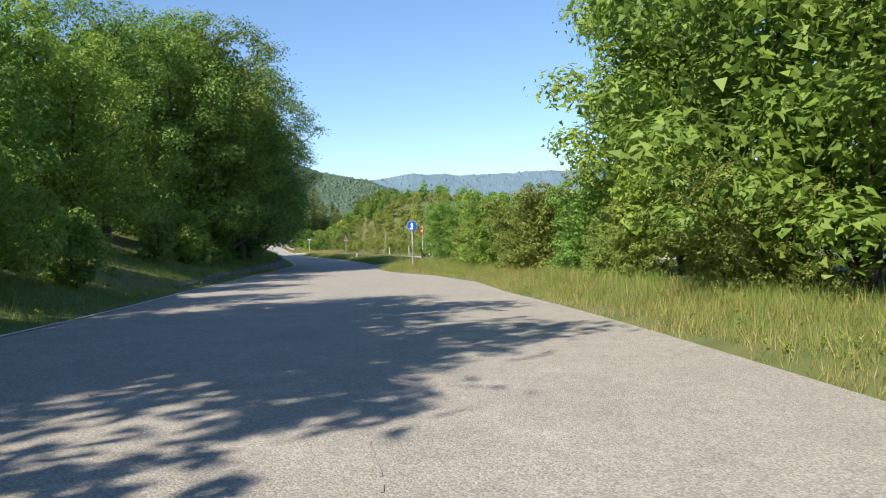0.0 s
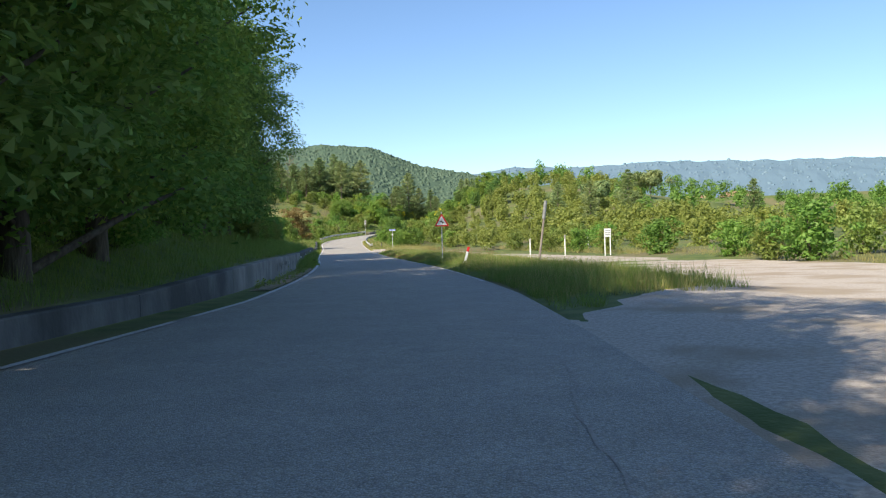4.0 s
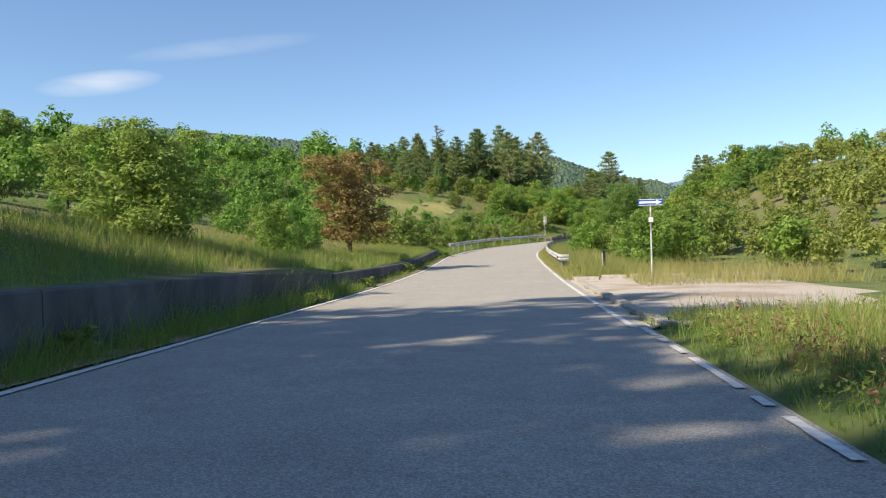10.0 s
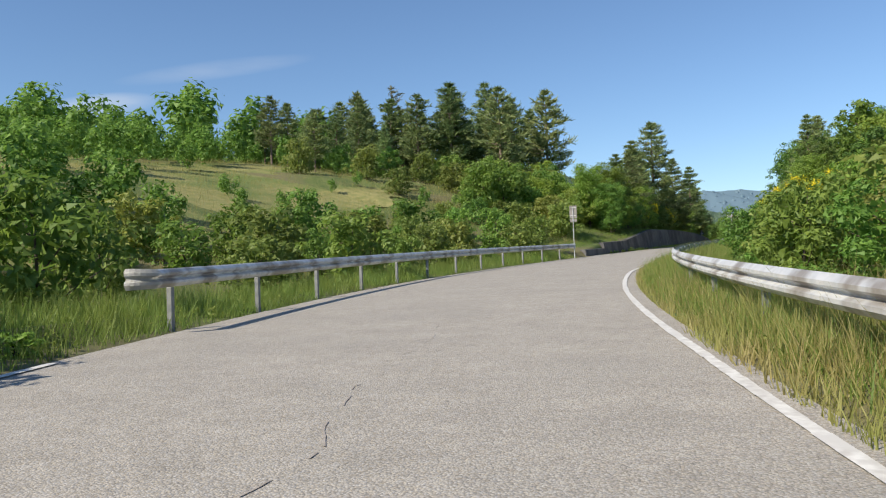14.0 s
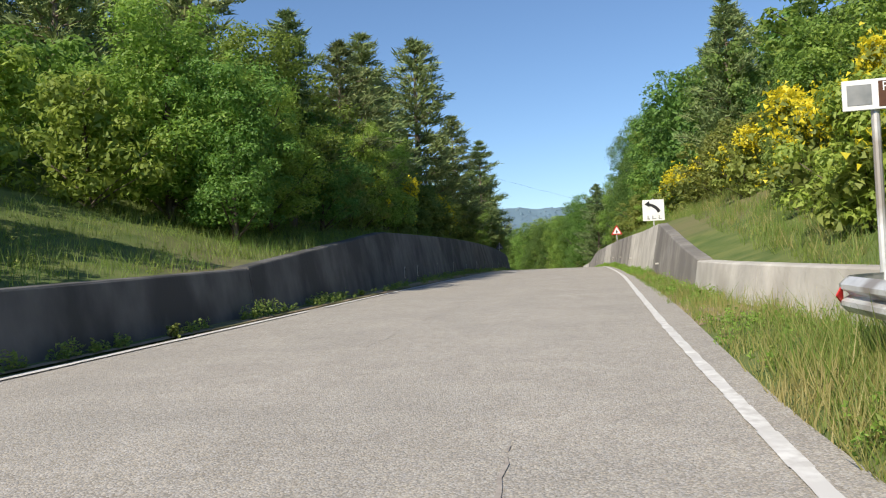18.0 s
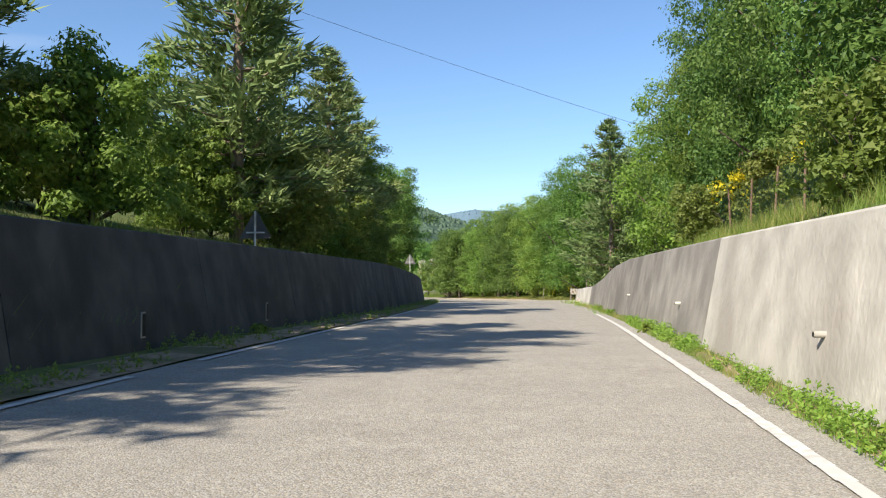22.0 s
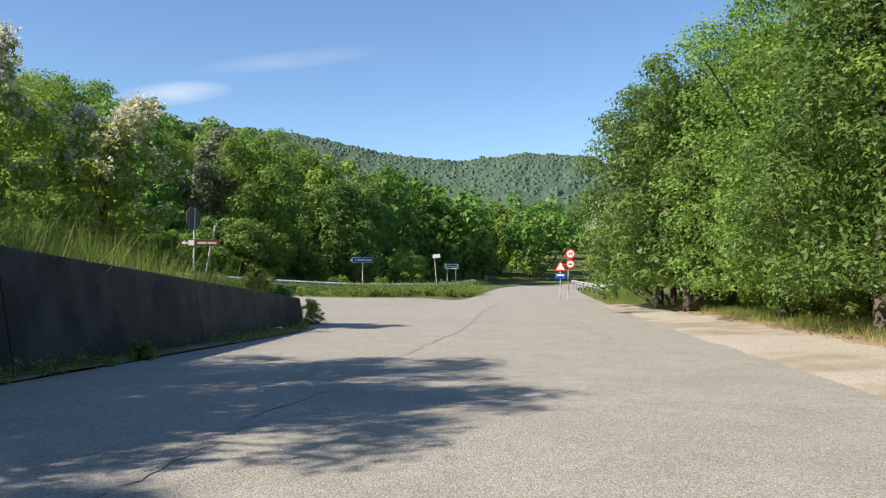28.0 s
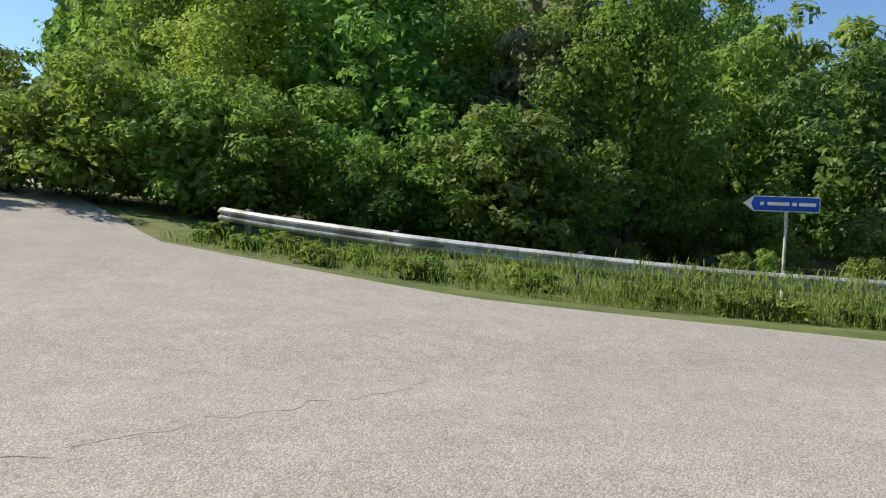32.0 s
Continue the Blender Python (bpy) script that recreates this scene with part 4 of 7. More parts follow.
barrier("crash_barrier", "pale steel crash barrier round the corner of the junction in weeds", world_run([(-70.2, 423.9), (-67.0, 427.4), (-64.6, 431.3), (-63.0, 434.6), (-61.9, 438.4), (-63.0, 446.0), (-67.0, 458.0)]), -1, top=0.70)
barrier("crash_barrier", "white steel bridge rail beside the road", world_run([(-51.6, 441.2), (-54.6, 450.0), (-61.0, 468.5)]), 1, top=0.85)

# kerb of the pull-off
kerb = thing("kerb", "low broken stone kerb beside the pull-off", "kerb", kind="structure")
for i, s in enumerate(np.arange(148.5, 172.0, 1.0)):
    rnd = random.Random(i)
    x, y, z = at_road(s, float(RIGHT(s)) + 0.32 + rnd.uniform(-0.02, 0.02))
    kb = part("kerb_stone", box(0.24, 0.97, 0.22, (0, 0, -0.02 + rnd.uniform(-0.03, 0.01)), bevel=0.02), KERB, kerb)
    kb.matrix_local = pose(x, y, z, rnd.uniform(-1, 1), rnd.uniform(-2, 2), heading(s) + rnd.uniform(-1.5, 1.5))
for i, x0 in enumerate(np.linspace(2.6, 9.0, 7)):
    x, y, z = at_road(165.4 + i * 0.1 - abs(i - 1) * 0.25, x0)
    kb = part("kerb_stone", box(0.95, 0.26, 0.26, (0, 0, 0.04), bevel=0.02), KERB, kerb)
    kb.matrix_local = pose(x, y, z, 0, 0, heading(166) - 12)

# ---- far hills ----
def hill(name, label, dist_, depth, prof_el, a0, a1, material, steps=220, rough=1.0, clumps=0, seed=5):
    """A wooded ridge: crest heights by bearing from the middle of the road."""
    cx, cy, cz = -30.0, 200.0, 1.5
    rnd = random.Random(seed)
    v, q = [], []
    rows_ = 14
    for i in range(steps + 1):
        a = a0 + (a1 - a0) * i / steps
        el = float(prof_el(a))
        crest = cz + math.tan(radians(el)) * dist_
        for j in range(rows_ + 1):
            u_ = j / rows_
            r = dist_ - depth * (1 - u_)
            h = -5 + (crest + 5) * (u_ ** 0.9)
            h += rough * (10 * noise.noise((a * 0.9, u_ * 5, seed)) * (0.3 + 0.7 * (1 - u_)) * u_ * 1.5 + 2.5 * noise.noise((a * 5, u_ * 16, seed)))
            ar = radians(a)
            v.append((cx - math.sin(ar) * r, cy + math.cos(ar) * r, h))
    for i in range(steps):
        for j in range(rows_):
            q.append((i * (rows_ + 1) + j, i * (rows_ + 1) + j + 1, (i + 1) * (rows_ + 1) + j + 1, (i + 1) * (rows_ + 1) + j))
    # tree tops over the slope: low faceted domes
    base_v = np.array(v).reshape(steps + 1, rows_ + 1, 3)
    for _ in range(clumps):
        fi, fj = rnd.uniform(0, steps - 0.01), rnd.uniform(0.15, 1.0) ** 0.7 * (rows_ - 0.01)
        i, j = int(fi), int(fj)
        p = base_v[i, j] * (1 - (fj - j)) + base_v[i, j + 1] * (fj - j)
        p = p + (base_v[i + 1, j] - base_v[i, j]) * (fi - i)
        r = rnd.uniform(2.0, 4.2) * dist_ / 1500
        o = len(v)
        v.append((p[0], p[1], p[2] + r * rnd.uniform(0.7, 1.1)))
        for kq in range(6):
            an = kq * math.pi / 3 + rnd.random()
            v.append((p[0] + r * math.cos(an) * 0.75, p[1] + r * math.sin(an) * 0.75, p[2] + r * rnd.uniform(0.35, 0.75)))
        for kq in range(6):
            an = kq * math.pi / 3
            v.append((p[0] + r * math.cos(an), p[1] + r * math.sin(an), p[2] - r * 0.6))
        for kq in range(6):
            q.append((o, o + 1 + kq, o + 1 + (kq + 1) % 6))
            q.append((o + 1 + kq, o + 7 + kq, o + 7 + (kq + 1) % 6, o + 1 + (kq + 1) % 6))
    ob = new(name, mesh_of(name, v, q, material))
    return tagged(ob, label, "hill", kind="stuff")


hill("wooded_ridge", "distant wooded ridge, its green greyed for haze", 1500, 900, table("-40 1.0, -12 1.2, -4 1.8, 2 3.6, 5 4.8, 9 5.5, 10.9 6.3, 13 7.1, 17 7.3, 21 6.8, 25 7.2, 28 7.8, 31 8.4, 36 8.8, 41 9.2, 50 9.0, 60 8.0, 80 7.0, 120 6.0"), -40, 120, FARWOOD_HAZED, clumps=15000)
hill("hazy_ridge", "far ridge behind the valley, coloured pale blue for haze", 3600, 900, table("-60 3.2, -30 4.0, -15 4.6, -9 4.9, -3 4.7, 2 4.9, 6 4.3, 12 3.0, 30 2"), -60, 30, HAZE_TINT_WOOD, rough=2.0, clumps=1500, seed=9)


# ---- plants ----
def leaf_quads(centres, normals, size, aspect=0.62, rng=None):
    """Pointed leaves as arrays of vertices and faces."""
    n = len(centres)
    t = np.cross(normals, rng.normal(size=(n, 3)))
    t /= np.linalg.norm(t, axis=1)[:, None] + 1e-9
    b = np.cross(normals, t)
    L = (size * rng.uniform(0.7, 1.3, n))[:, None]
    W = L * aspect
    droop = normals * L * rng.uniform(-0.15, 0.15, n)[:, None]
    L, W = L * 1.2, W * 1.25
    v = np.stack([centres - t * L * 0.4 + b * W * 0.32 + droop, centres + t * L * 0.6 + droop, centres - t * L * 0.3 - b * W * 0.6], 1).reshape(-1, 3)
    f = np.arange(3 * n).reshape(n, 3)
    return v, f


def fast_mesh(name, v, f, material, smooth=False):
    me = bpy.data.meshes.new(name)
    me.vertices.add(len(v))
    me.vertices.foreach_set("co", np.ascontiguousarray(v, dtype=np.float32).ravel())
    kk = f.shape[1]
    me.loops.add(f.size)
    me.loops.foreach_set("vertex_index", np.ascontiguousarray(f, dtype=np.int32).ravel())
    me.polygons.add(len(f))
    me.polygons.foreach_set("loop_start", np.arange(0, f.size, kk, dtype=np.int32))
    if isinstance(material, (list, tuple)):
        for m in material:
            me.materials.append(m)
    else:
        me.materials.append(material)
    me.update(calc_edges=True)
    return me


def limb(v, q, pts, radii, seg=6):
    """A tapered bent bar through pts, added to the lists."""
    o = len(v)
    P = [Vector(p) for p in pts]
    for i, (p, r) in enumerate(zip(P, radii)):
        d = (P[min(i + 1, len(P) - 1)] - P[max(i - 1, 0)]).normalized()
        a = d.orthogonal().normalized()
        b = d.cross(a)
        for kq in range(seg):
            an = 2 * math.pi * kq / seg
            v.append(tuple(p + (a * math.cos(an) + b * math.sin(an)) * r))
    for i in range(len(P) - 1):
        for kq in range(seg):
            q.append((o + i * seg + kq, o + i * seg + (kq + 1) % seg, o + (i + 1) * seg + (kq + 1) % seg, o + (i + 1) * seg + kq))


def broadleaf(name, label, category, seed, h, rad, low, leaves, leaf, clumps, leaf_material, bark=BARK, blossom=None, blossom_n=0, thin=1.0):
    """A tree or shrub: trunk with limbs to every clump of leaves, crown of clumps with gaps."""
    rng = np.random.default_rng(seed)
    rnd = random.Random(seed)
    root_ = thing(name, label, category)
    cs = []
    ph = [rnd.uniform(0, 6.28) for _ in range(4)]
    for i in range(clumps):
        u_ = (i + 0.5) / clumps
        z = low + (h - low) * (0.05 + 0.90 * u_)
        a = i * 2.399 + rnd.uniform(-0.6, 0.6)
        lump = 1 + 0.16 * math.sin(2 * a + ph[0] + 3 * u_) + 0.12 * math.sin(3 * a + ph[1] - 5 * u_)
        w = rad * lump * math.sqrt(max(0.05, 1 - ((z - (low + (h - low) * 0.40)) / ((h - low) * 0.64)) ** 2))
        r = w * (rnd.uniform(0.55, 0.95) if i % 4 else rnd.uniform(0.1, 0.5))
        cs.append((math.cos(a) * r, math.sin(a) * r, z, rad * rnd.uniform(0.16, 0.34) * thin * (16.0 / max(16, clumps)) ** 0.18))
    cs = np.array(cs)
    which = rng.choice(clumps, size=leaves, p=(cs[:, 3] ** 2) / (cs[:, 3] ** 2).sum())
    d = rng.normal(size=(leaves, 3))
    d[:, 2] += 0.45
    d /= np.linalg.norm(d, axis=1)[:, None]
    rr = cs[which, 3] * rng.uniform(0.45, 1.05, leaves) * (1 + 0.12 * rng.normal(size=leaves))
    c = cs[which, :3] + d * rr[:, None] * np.array((1.15, 1.15, 0.72))
    c[:, 2] = np.maximum(c[:, 2], 0.08)
    nr = d * 1.0 + np.array((0, 0, 0.35)) + rng.normal(size=(leaves, 3)) * 0.38
    nr /= np.linalg.norm(nr, axis=1)[:, None]
    v, f = leaf_quads(c, nr, leaf, rng=rng)
    # the dense inside of the crown: larger sprays
    kin = max(90, leaves // 4)
    di = rng.normal(size=(kin, 3))
    di /= np.linalg.norm(di, axis=1)[:, None]
    zi = low + (h - low) * rng.uniform(0.06, 0.86, kin)
    wi = rad * 0.55 * np.sqrt(np.clip(1 - ((zi - (low + (h - low) * 0.40)) / ((h - low) * 0.6)) ** 2, 0.04, 1))
    ai, ri = rng.uniform(0, 6.283, kin), np.sqrt(rng.uniform(0, 1, kin))
    ci = np.stack([np.cos(ai) * ri * wi, np.sin(ai) * ri * wi, zi], 1)
    v2, f2 = leaf_quads(ci, di, leaf * 1.35, aspect=0.8, rng=rng)
    v, f = np.concatenate([v, v2]), np.concatenate([f, f2 + len(v)])
    crown = part("crown", fast_mesh("crown", v, f, leaf_material), leaf_material, root_)
    if blossom:
        top = np.argsort(-(c[:, 2] + rng.normal(size=leaves) * (h - low) * 0.35))[:blossom_n]
        groups = top[:max(1, blossom_n // 14)]
        cc = np.repeat(c[groups], 14, 0) + rng.normal(size=(len(groups) * 14, 3)) * np.array((0.09, 0.09, 0.16))
        nn = rng.normal(size=cc.shape)
        nn /= np.linalg.norm(nn, axis=1)[:, None]
        v, f = leaf_quads(cc, nn, min(leaf * 0.7, 0.12), aspect=0.8, rng=rng)
        part("blossom", fast_mesh("blossom", v, f, blossom), blossom, root_, "sprays of blossom")
    tv, tq = [], []
    tr = max(0.03, h * 0.016)
    lean = (rnd.uniform(-0.3, 0.3), rnd.uniform(-0.3, 0.3))
    spine = [(lean[0] * u_ * u_, lean[1] * u_ * u_, -0.25 + (h * 0.85 + 0.25) * u_) for u_ in (0, 0.2, 0.45, 0.7, 1)]
    limb(tv, tq, spine, [tr * 1.25, tr, tr * 0.8, tr * 0.5, tr * 0.15], 7)
    for x, y, z, w in cs[:: max(1, clumps // 12)]:
        z0 = max(0.05, z - math.hypot(x, y) * rnd.uniform(0.6, 1.0))
        mid = (x * 0.5, y * 0.5, (z0 + z) / 2 + 0.1 * w)
        limb(tv, tq, [(lean[0] * (z0 / h) ** 2, lean[1] * (z0 / h) ** 2, z0), mid, (x, y, z)], [tr * 0.5, tr * 0.3, tr * 0.1], 5)
    part("trunk", mesh_of("trunk", tv, tq, bark, True), bark, root_)
    return root_


def pine(name, label, seed, h, rad, low, tufts, needle_material, size=0.34, bare=1.0, cone=0.85):
    """A conifer: straight trunk, whorls of branches that bend up at the tips, tufts of needles along them."""
    rng = np.random.default_rng(seed)
    rnd = random.Random(seed)
    root_ = thing(name, label, "conifer")
    tv, tq = [], []
    tr = h * 0.014
    limb(tv, tq, [(0, 0, -0.3), (0.05, 0, h * 0.35), (0, 0.05, h * 0.7), (0, 0, h * 0.99)], [tr * 1.2, tr, tr * 0.55, tr * 0.1], 8)
    whorls = int((h - low) / 0.55)
    tips, dirs = [], []
    for wi in range(whorls):
        u_ = wi / max(1, whorls - 1)
        z = low + (h - low) * min(1.0, max(0.0, u_ + rnd.uniform(-0.012, 0.012)))
        reach = rad * rnd.uniform(0.8, 1.15) * ((1 - u_) ** cone * 0.93 + 0.07) * (0.55 + 0.45 * min(1, u_ * 5 + 0.25))
        for b in range(5):
            if rnd.random() > bare:
                continue
            a = 2 * math.pi * (b + rnd.random() * 0.7) / 5 + wi
            r = reach * rnd.uniform(0.5, 1.3)
            rise = r * rnd.uniform(-0.05, 0.35)
            pts = [(0, 0, z), (math.cos(a) * r * 0.55, math.sin(a) * r * 0.55, z + rise * 0.2), (math.cos(a) * r, math.sin(a) * r, z + rise)]
            limb(tv, tq, pts, [tr * 0.32, tr * 0.2, tr * 0.06], 4)
            for u2 in np.linspace(0.28, 1.0, max(3, int(r / 0.32))):
                x = Vector(pts[0]).lerp(Vector(pts[1]), u2 * 2) if u2 < 0.5 else Vector(pts[1]).lerp(Vector(pts[2]), u2 * 2 - 1)
                tips.append((x.x, x.y, x.z, r))
                dirs.append((math.cos(a), math.sin(a), 0.45))
    tips, dirs = np.array(tips), np.array(dirs)
    pick = rng.integers(0, len(tips), tufts)
    c = tips[pick, :3] + rng.normal(size=(tufts, 3)) * np.array((0.17, 0.17, 0.12)) * (0.6 + tips[pick, 3:4] * 0.25)
    ax = dirs[pick] + rng.normal(size=(tufts, 3)) * 0.55
    ax /= np.linalg.norm(ax, axis=1)[:, None]
    side = np.cross(ax, rng.normal(size=(tufts, 3)))
    side /= np.linalg.norm(side, axis=1)[:, None]
    L = size * rng.uniform(0.6, 1.3, tufts)[:, None]
    W = L * 0.13
    v = np.stack([c - ax * L * 0.15 + side * W, c + ax * L * 1.1, c - ax * L * 0.15 - side * W], 1).reshape(-1, 3)
    part("crown", fast_mesh("crown", v, np.arange(3 * tufts).reshape(-1, 3), needle_material), needle_material, root_)
    part("trunk", mesh_of("trunk", tv, tq, PINEBARK, True), PINEBARK, root_)
    return root_


HIDE = pose(0, -400, -60)
OAK_H = [broadleaf("broadleaf_tree", "leafy green roadside tree with foliage to the ground", "tree", 11 + i, 9.5, 3.6, 0.4, 17500, 0.135, 64 + 6 * i, (LEAF_OAK, LEAF_DARK, LEAF_LIGHT)[i]) for i in range(3)]
OAK_T = [broadleaf("broadleaf_tree", "tall dense green tree leaning over the road", "tree", 15 + i, 14.0, 4.7, 0.5, 27000, 0.135, 110 + 10 * i, (LEAF_OAK, LEAF_DARK)[i]) for i in range(2)]
OAK_N = [broadleaf("broadleaf_tree", "leafy green tree above the road", "tree", 21 + i, 9.5, 3.5, 0.5, 7000, 0.22, 50 + 4 * i, (LEAF_OAK, LEAF_DARK)[i]) for i in range(2)]
OAK_M = [broadleaf("broadleaf_tree", "dense green broadleaf tree in the woods", "tree", 31 + i, 10.0, 3.5, 0.7, 2500, 0.37, 40 + 3 * i, (LEAF_OAK, LEAF_DARK, LEAF_LIGHT)[i]) for i in range(3)]
SHRUB_N = [broadleaf("shrub", "rounded green shrub on the verge", "shrub", 71 + i, 3.2, 1.7, 0.1, 3400, 0.125, 34, (LEAF_SHRUB, LEAF_OAK, LEAF_LIGHT)[i]) for i in range(3)]
HEDGE = [broadleaf("shrub", "dense leafy hedge shrub beside the verge", "shrub", 171 + i, 3.2, 1.8, 0.05, 11000, 0.078, 60, (LEAF_SHRUB, LEAF_OAK)[i], thin=0.85) for i in range(2)]
SHRUB_M = [broadleaf("shrub", "bushy shrub among the trees", "shrub", 81 + i, 3.2, 1.9, 0.05, 1300, 0.20, 26, (LEAF_SHRUB, LEAF_OAK, LEAF_SHRUB)[i]) for i in range(3)]
BROOM = [broadleaf("broom_bush", "broom bush covered in yellow flowers", "bush", 91 + i, 2.2, 1.1, 0.1, 1500, 0.14, 14, LEAF_SHRUB, blossom=PETAL_Y, blossom_n=900) for i in range(2)]
ACACIA = broadleaf("flowering_acacia", "acacia tree hung with white blossom", "tree", 95, 6.5, 2.4, 0.8, 4200, 0.16, 26, LEAF_LIGHT, blossom=PETAL_W, blossom_n=4600)
RUSSET = broadleaf("russet_tree", "small tree with russet young leaves and bare twig ends", "tree", 97, 6.2, 2.2, 0.7, 7500, 0.12, 26, LEAF_RED)
SILVER = broadleaf("silver_tree", "pale silvery willow-like tree", "tree", 99, 9.5, 3.0, 1.0, 3600, 0.27, 26, LEAF_SILVER)
PINE_N = [pine("pine_tree", "dark green pine with dense whorled branches", 101 + i, 12.5, 3.0, 1.2, 11000, NEEDLE, size=0.36, cone=0.68) for i in range(2)]
PINE_M = [pine("pine_tree", "tall pine on the wooded slope", 111 + i, 13.0, 2.9, 3.0 + i, 5000, NEEDLE, size=0.5, cone=0.6) for i in range(2)]
PINE_BARE = pine("half_bare_pine", "tall thin half-bare pine with sparse needles", 121, 14.0, 2.0, 4.5, 1100, DEADNEEDLE, size=0.5, bare=0.6, cone=0.35)


def stone_pine():
    t = broadleaf("umbrella_pine", "umbrella pine with a flat round crown", "conifer", 131, 8.0, 4.2, 5.4, 2800, 0.36, 26, NEEDLE, bark=PINEBARK)
    return t


UMBRELLA = stone_pine()
WEED = [broadleaf("weed_clump", "clump of yellow-green weeds at the foot of a wall", "weeds", 141 + i, 0.5, 0.32, 0.02, 300, 0.075, 12, (LEAF_LIGHT, LEAF_SHRUB)[i]) for i in range(2)]
KINDS = dict(weed=WEED, oakh=OAK_H, oakt=OAK_T, oakn=OAK_N, oakm=OAK_M, shn=SHRUB_N, hedge=HEDGE, shm=SHRUB_M, broom=BROOM, acacia=[ACACIA], russet=[RUSSET], silver=[SILVER], pinen=PINE_N, pinem=PINE_M, bare=[PINE_BARE], umb=[UMBRELLA])
SIZE = dict(weed=0.5, oakh=9.5, oakt=14.0, oakn=9.5, oakm=10, shn=3.2, hedge=3.2, shm=3.2, broom=2.2, acacia=6.5, russet=6.2, silver=9.5, pinen=12.5, pinem=13, bare=14, umb=8)
used = set()
plant_rnd = random.Random(77)


def plant(kind, x, y, z, height, wide=1.0, which=None, rz=None):
    protos = KINDS[kind]
    i = plant_rnd.randrange(len(protos)) if which is None else which
    p = protos[i]
    sc = height / SIZE[kind]
    m = pose(x, y, z - 0.05, 0, 0, plant_rnd.uniform(0, 360) if rz is None else rz)
    if (kind, i) in used:
        ob = copy_thing(p, m)
    else:
        used.add((kind, i))
        ob = p
        ob.matrix_basis = m
    ob.scale = (sc * wide, sc * wide, sc)
    return ob


def wood(kinds, s0, s1, l0, l1, spacing, h0, h1, wide=(0.85, 1.2), seed=1, group="", keep=1.0, hof=None):
    """Scatters plants over a stretch beside the road, never closer than spacing."""
    rnd = random.Random(seed)
    spots = []
    tries = int((s1 - s0) * abs(l1 - l0) / spacing ** 2 * 6)
    for _ in range(tries):
        s, l = rnd.uniform(s0, s1), rnd.uniform(l0, l1)
        x, y = spot(s, l)
        if all((x - a) ** 2 + (y - b) ** 2 > spacing ** 2 for a, b in spots):
            spots.append((x, y))
            if rnd.random() > keep:
                continue
            hgt = rnd.uniform(h0, h1) * (hof(s, l) if hof else 1.0)
            ob = plant(rnd.choice(kinds), float(x), float(y), float(ground_z(s, l)), hgt, rnd.uniform(*wide))
            if group:
                ob["group"] = group


def far_wood(name, label, spots_of, seed, material=LEAF_OAK, leaf=0.06):
    """Distant trees that nobody could count, as one body: crowns of large leaf sprays. spots_of: rows of x, y, ground, height."""
    rnd, rng = random.Random(seed), np.random.default_rng(seed)
    vs = []
    for x, y, z, h in spots_of:
        r = h * rnd.uniform(0.32, 0.44)
        n, kc = 640, 22
        cc = rng.normal(size=(kc, 3))
        cc /= np.linalg.norm(cc, axis=1)[:, None]
        cc *= rng.uniform(0.3, 0.75, (kc, 1))
        pick = rng.integers(0, kc, n)
        d = rng.normal(size=(n, 3)) + np.array((0, 0, 0.4))
        d /= np.linalg.norm(d, axis=1)[:, None]
        c = (cc[pick] + d * rng.uniform(0.16, 0.36, (n, 1))) * np.array((r, r, h * 0.46)) + np.array((x, y, z + h * 0.5))
        nr = d + np.array((0, 0, 0.4)) + rng.normal(size=(n, 3)) * 0.3
        nr /= np.linalg.norm(nr, axis=1)[:, None]
        vs.append(leaf_quads(c, nr, h * leaf, aspect=0.7, rng=rng)[0])
    v = np.concatenate(vs)
    ob = new(name, fast_mesh(name, v, np.arange(len(v)).reshape(-1, 3), material))
    return tagged(ob, label, "woods", kind="stuff")


def far_spots(areas, seed):
    rnd = random.Random(seed)
    out = []
    for s0, s1, l0, l1, spacing, h0, h1 in areas:
        got = []
        for _ in range(int((s1 - s0) * abs(l1 - l0) / spacing ** 2 * 5)):
            s, l = rnd.uniform(s0, s1), rnd.uniform(l0, l1)
            x, y = spot(s, l)
            if all((x - a) ** 2 + (y - b) ** 2 > spacing ** 2 for a, b in got):
                got.append((x, y))
                out.append((x, y, float(ground_z(s, l)), rnd.uniform(h0, h1)))
    return out


def fan_spots(cx, cy, a0, a1, r0, r1, spacing, h0, h1, seed, clear=9.0):
    """Places in a fan round a point, clear of the road."""
    rnd = random.Random(seed)
    out = []
    for _ in range(int(radians(a1 - a0) * (r1 * r1 - r0 * r0) / 2 / spacing ** 2 * 5)):
        a, r = radians(rnd.uniform(a0, a1)), math.sqrt(rnd.uniform(r0 * r0, r1 * r1))
        x, y = cx - math.sin(a) * r, cy + math.cos(a) * r
        if ((fine[:, 0] - x) ** 2 + (fine[:, 1] - y) ** 2).min() < clear ** 2:
            continue
        if all((x - q[0]) ** 2 + (y - q[1]) ** 2 > spacing ** 2 for q in out):
            out.append((x, y, 0.8 + max(0.0, r - 70) * 0.05, rnd.uniform(h0, h1)))
    return out


def wood_at(kinds, pts, h0, h1, seed=1, wide=(0.9, 1.2), group=""):
    rnd = random.Random(seed)
    for x, y in pts:
        xx, yy, zz_ = at_world(x + rnd.uniform(-1, 1), y + rnd.uniform(-1, 1))
        ob = plant(rnd.choice(kinds), xx, yy, zz_, rnd.uniform(h0, h1), rnd.uniform(*wide))
        if group:
            ob["group"] = group


G1 = "trees along the road"
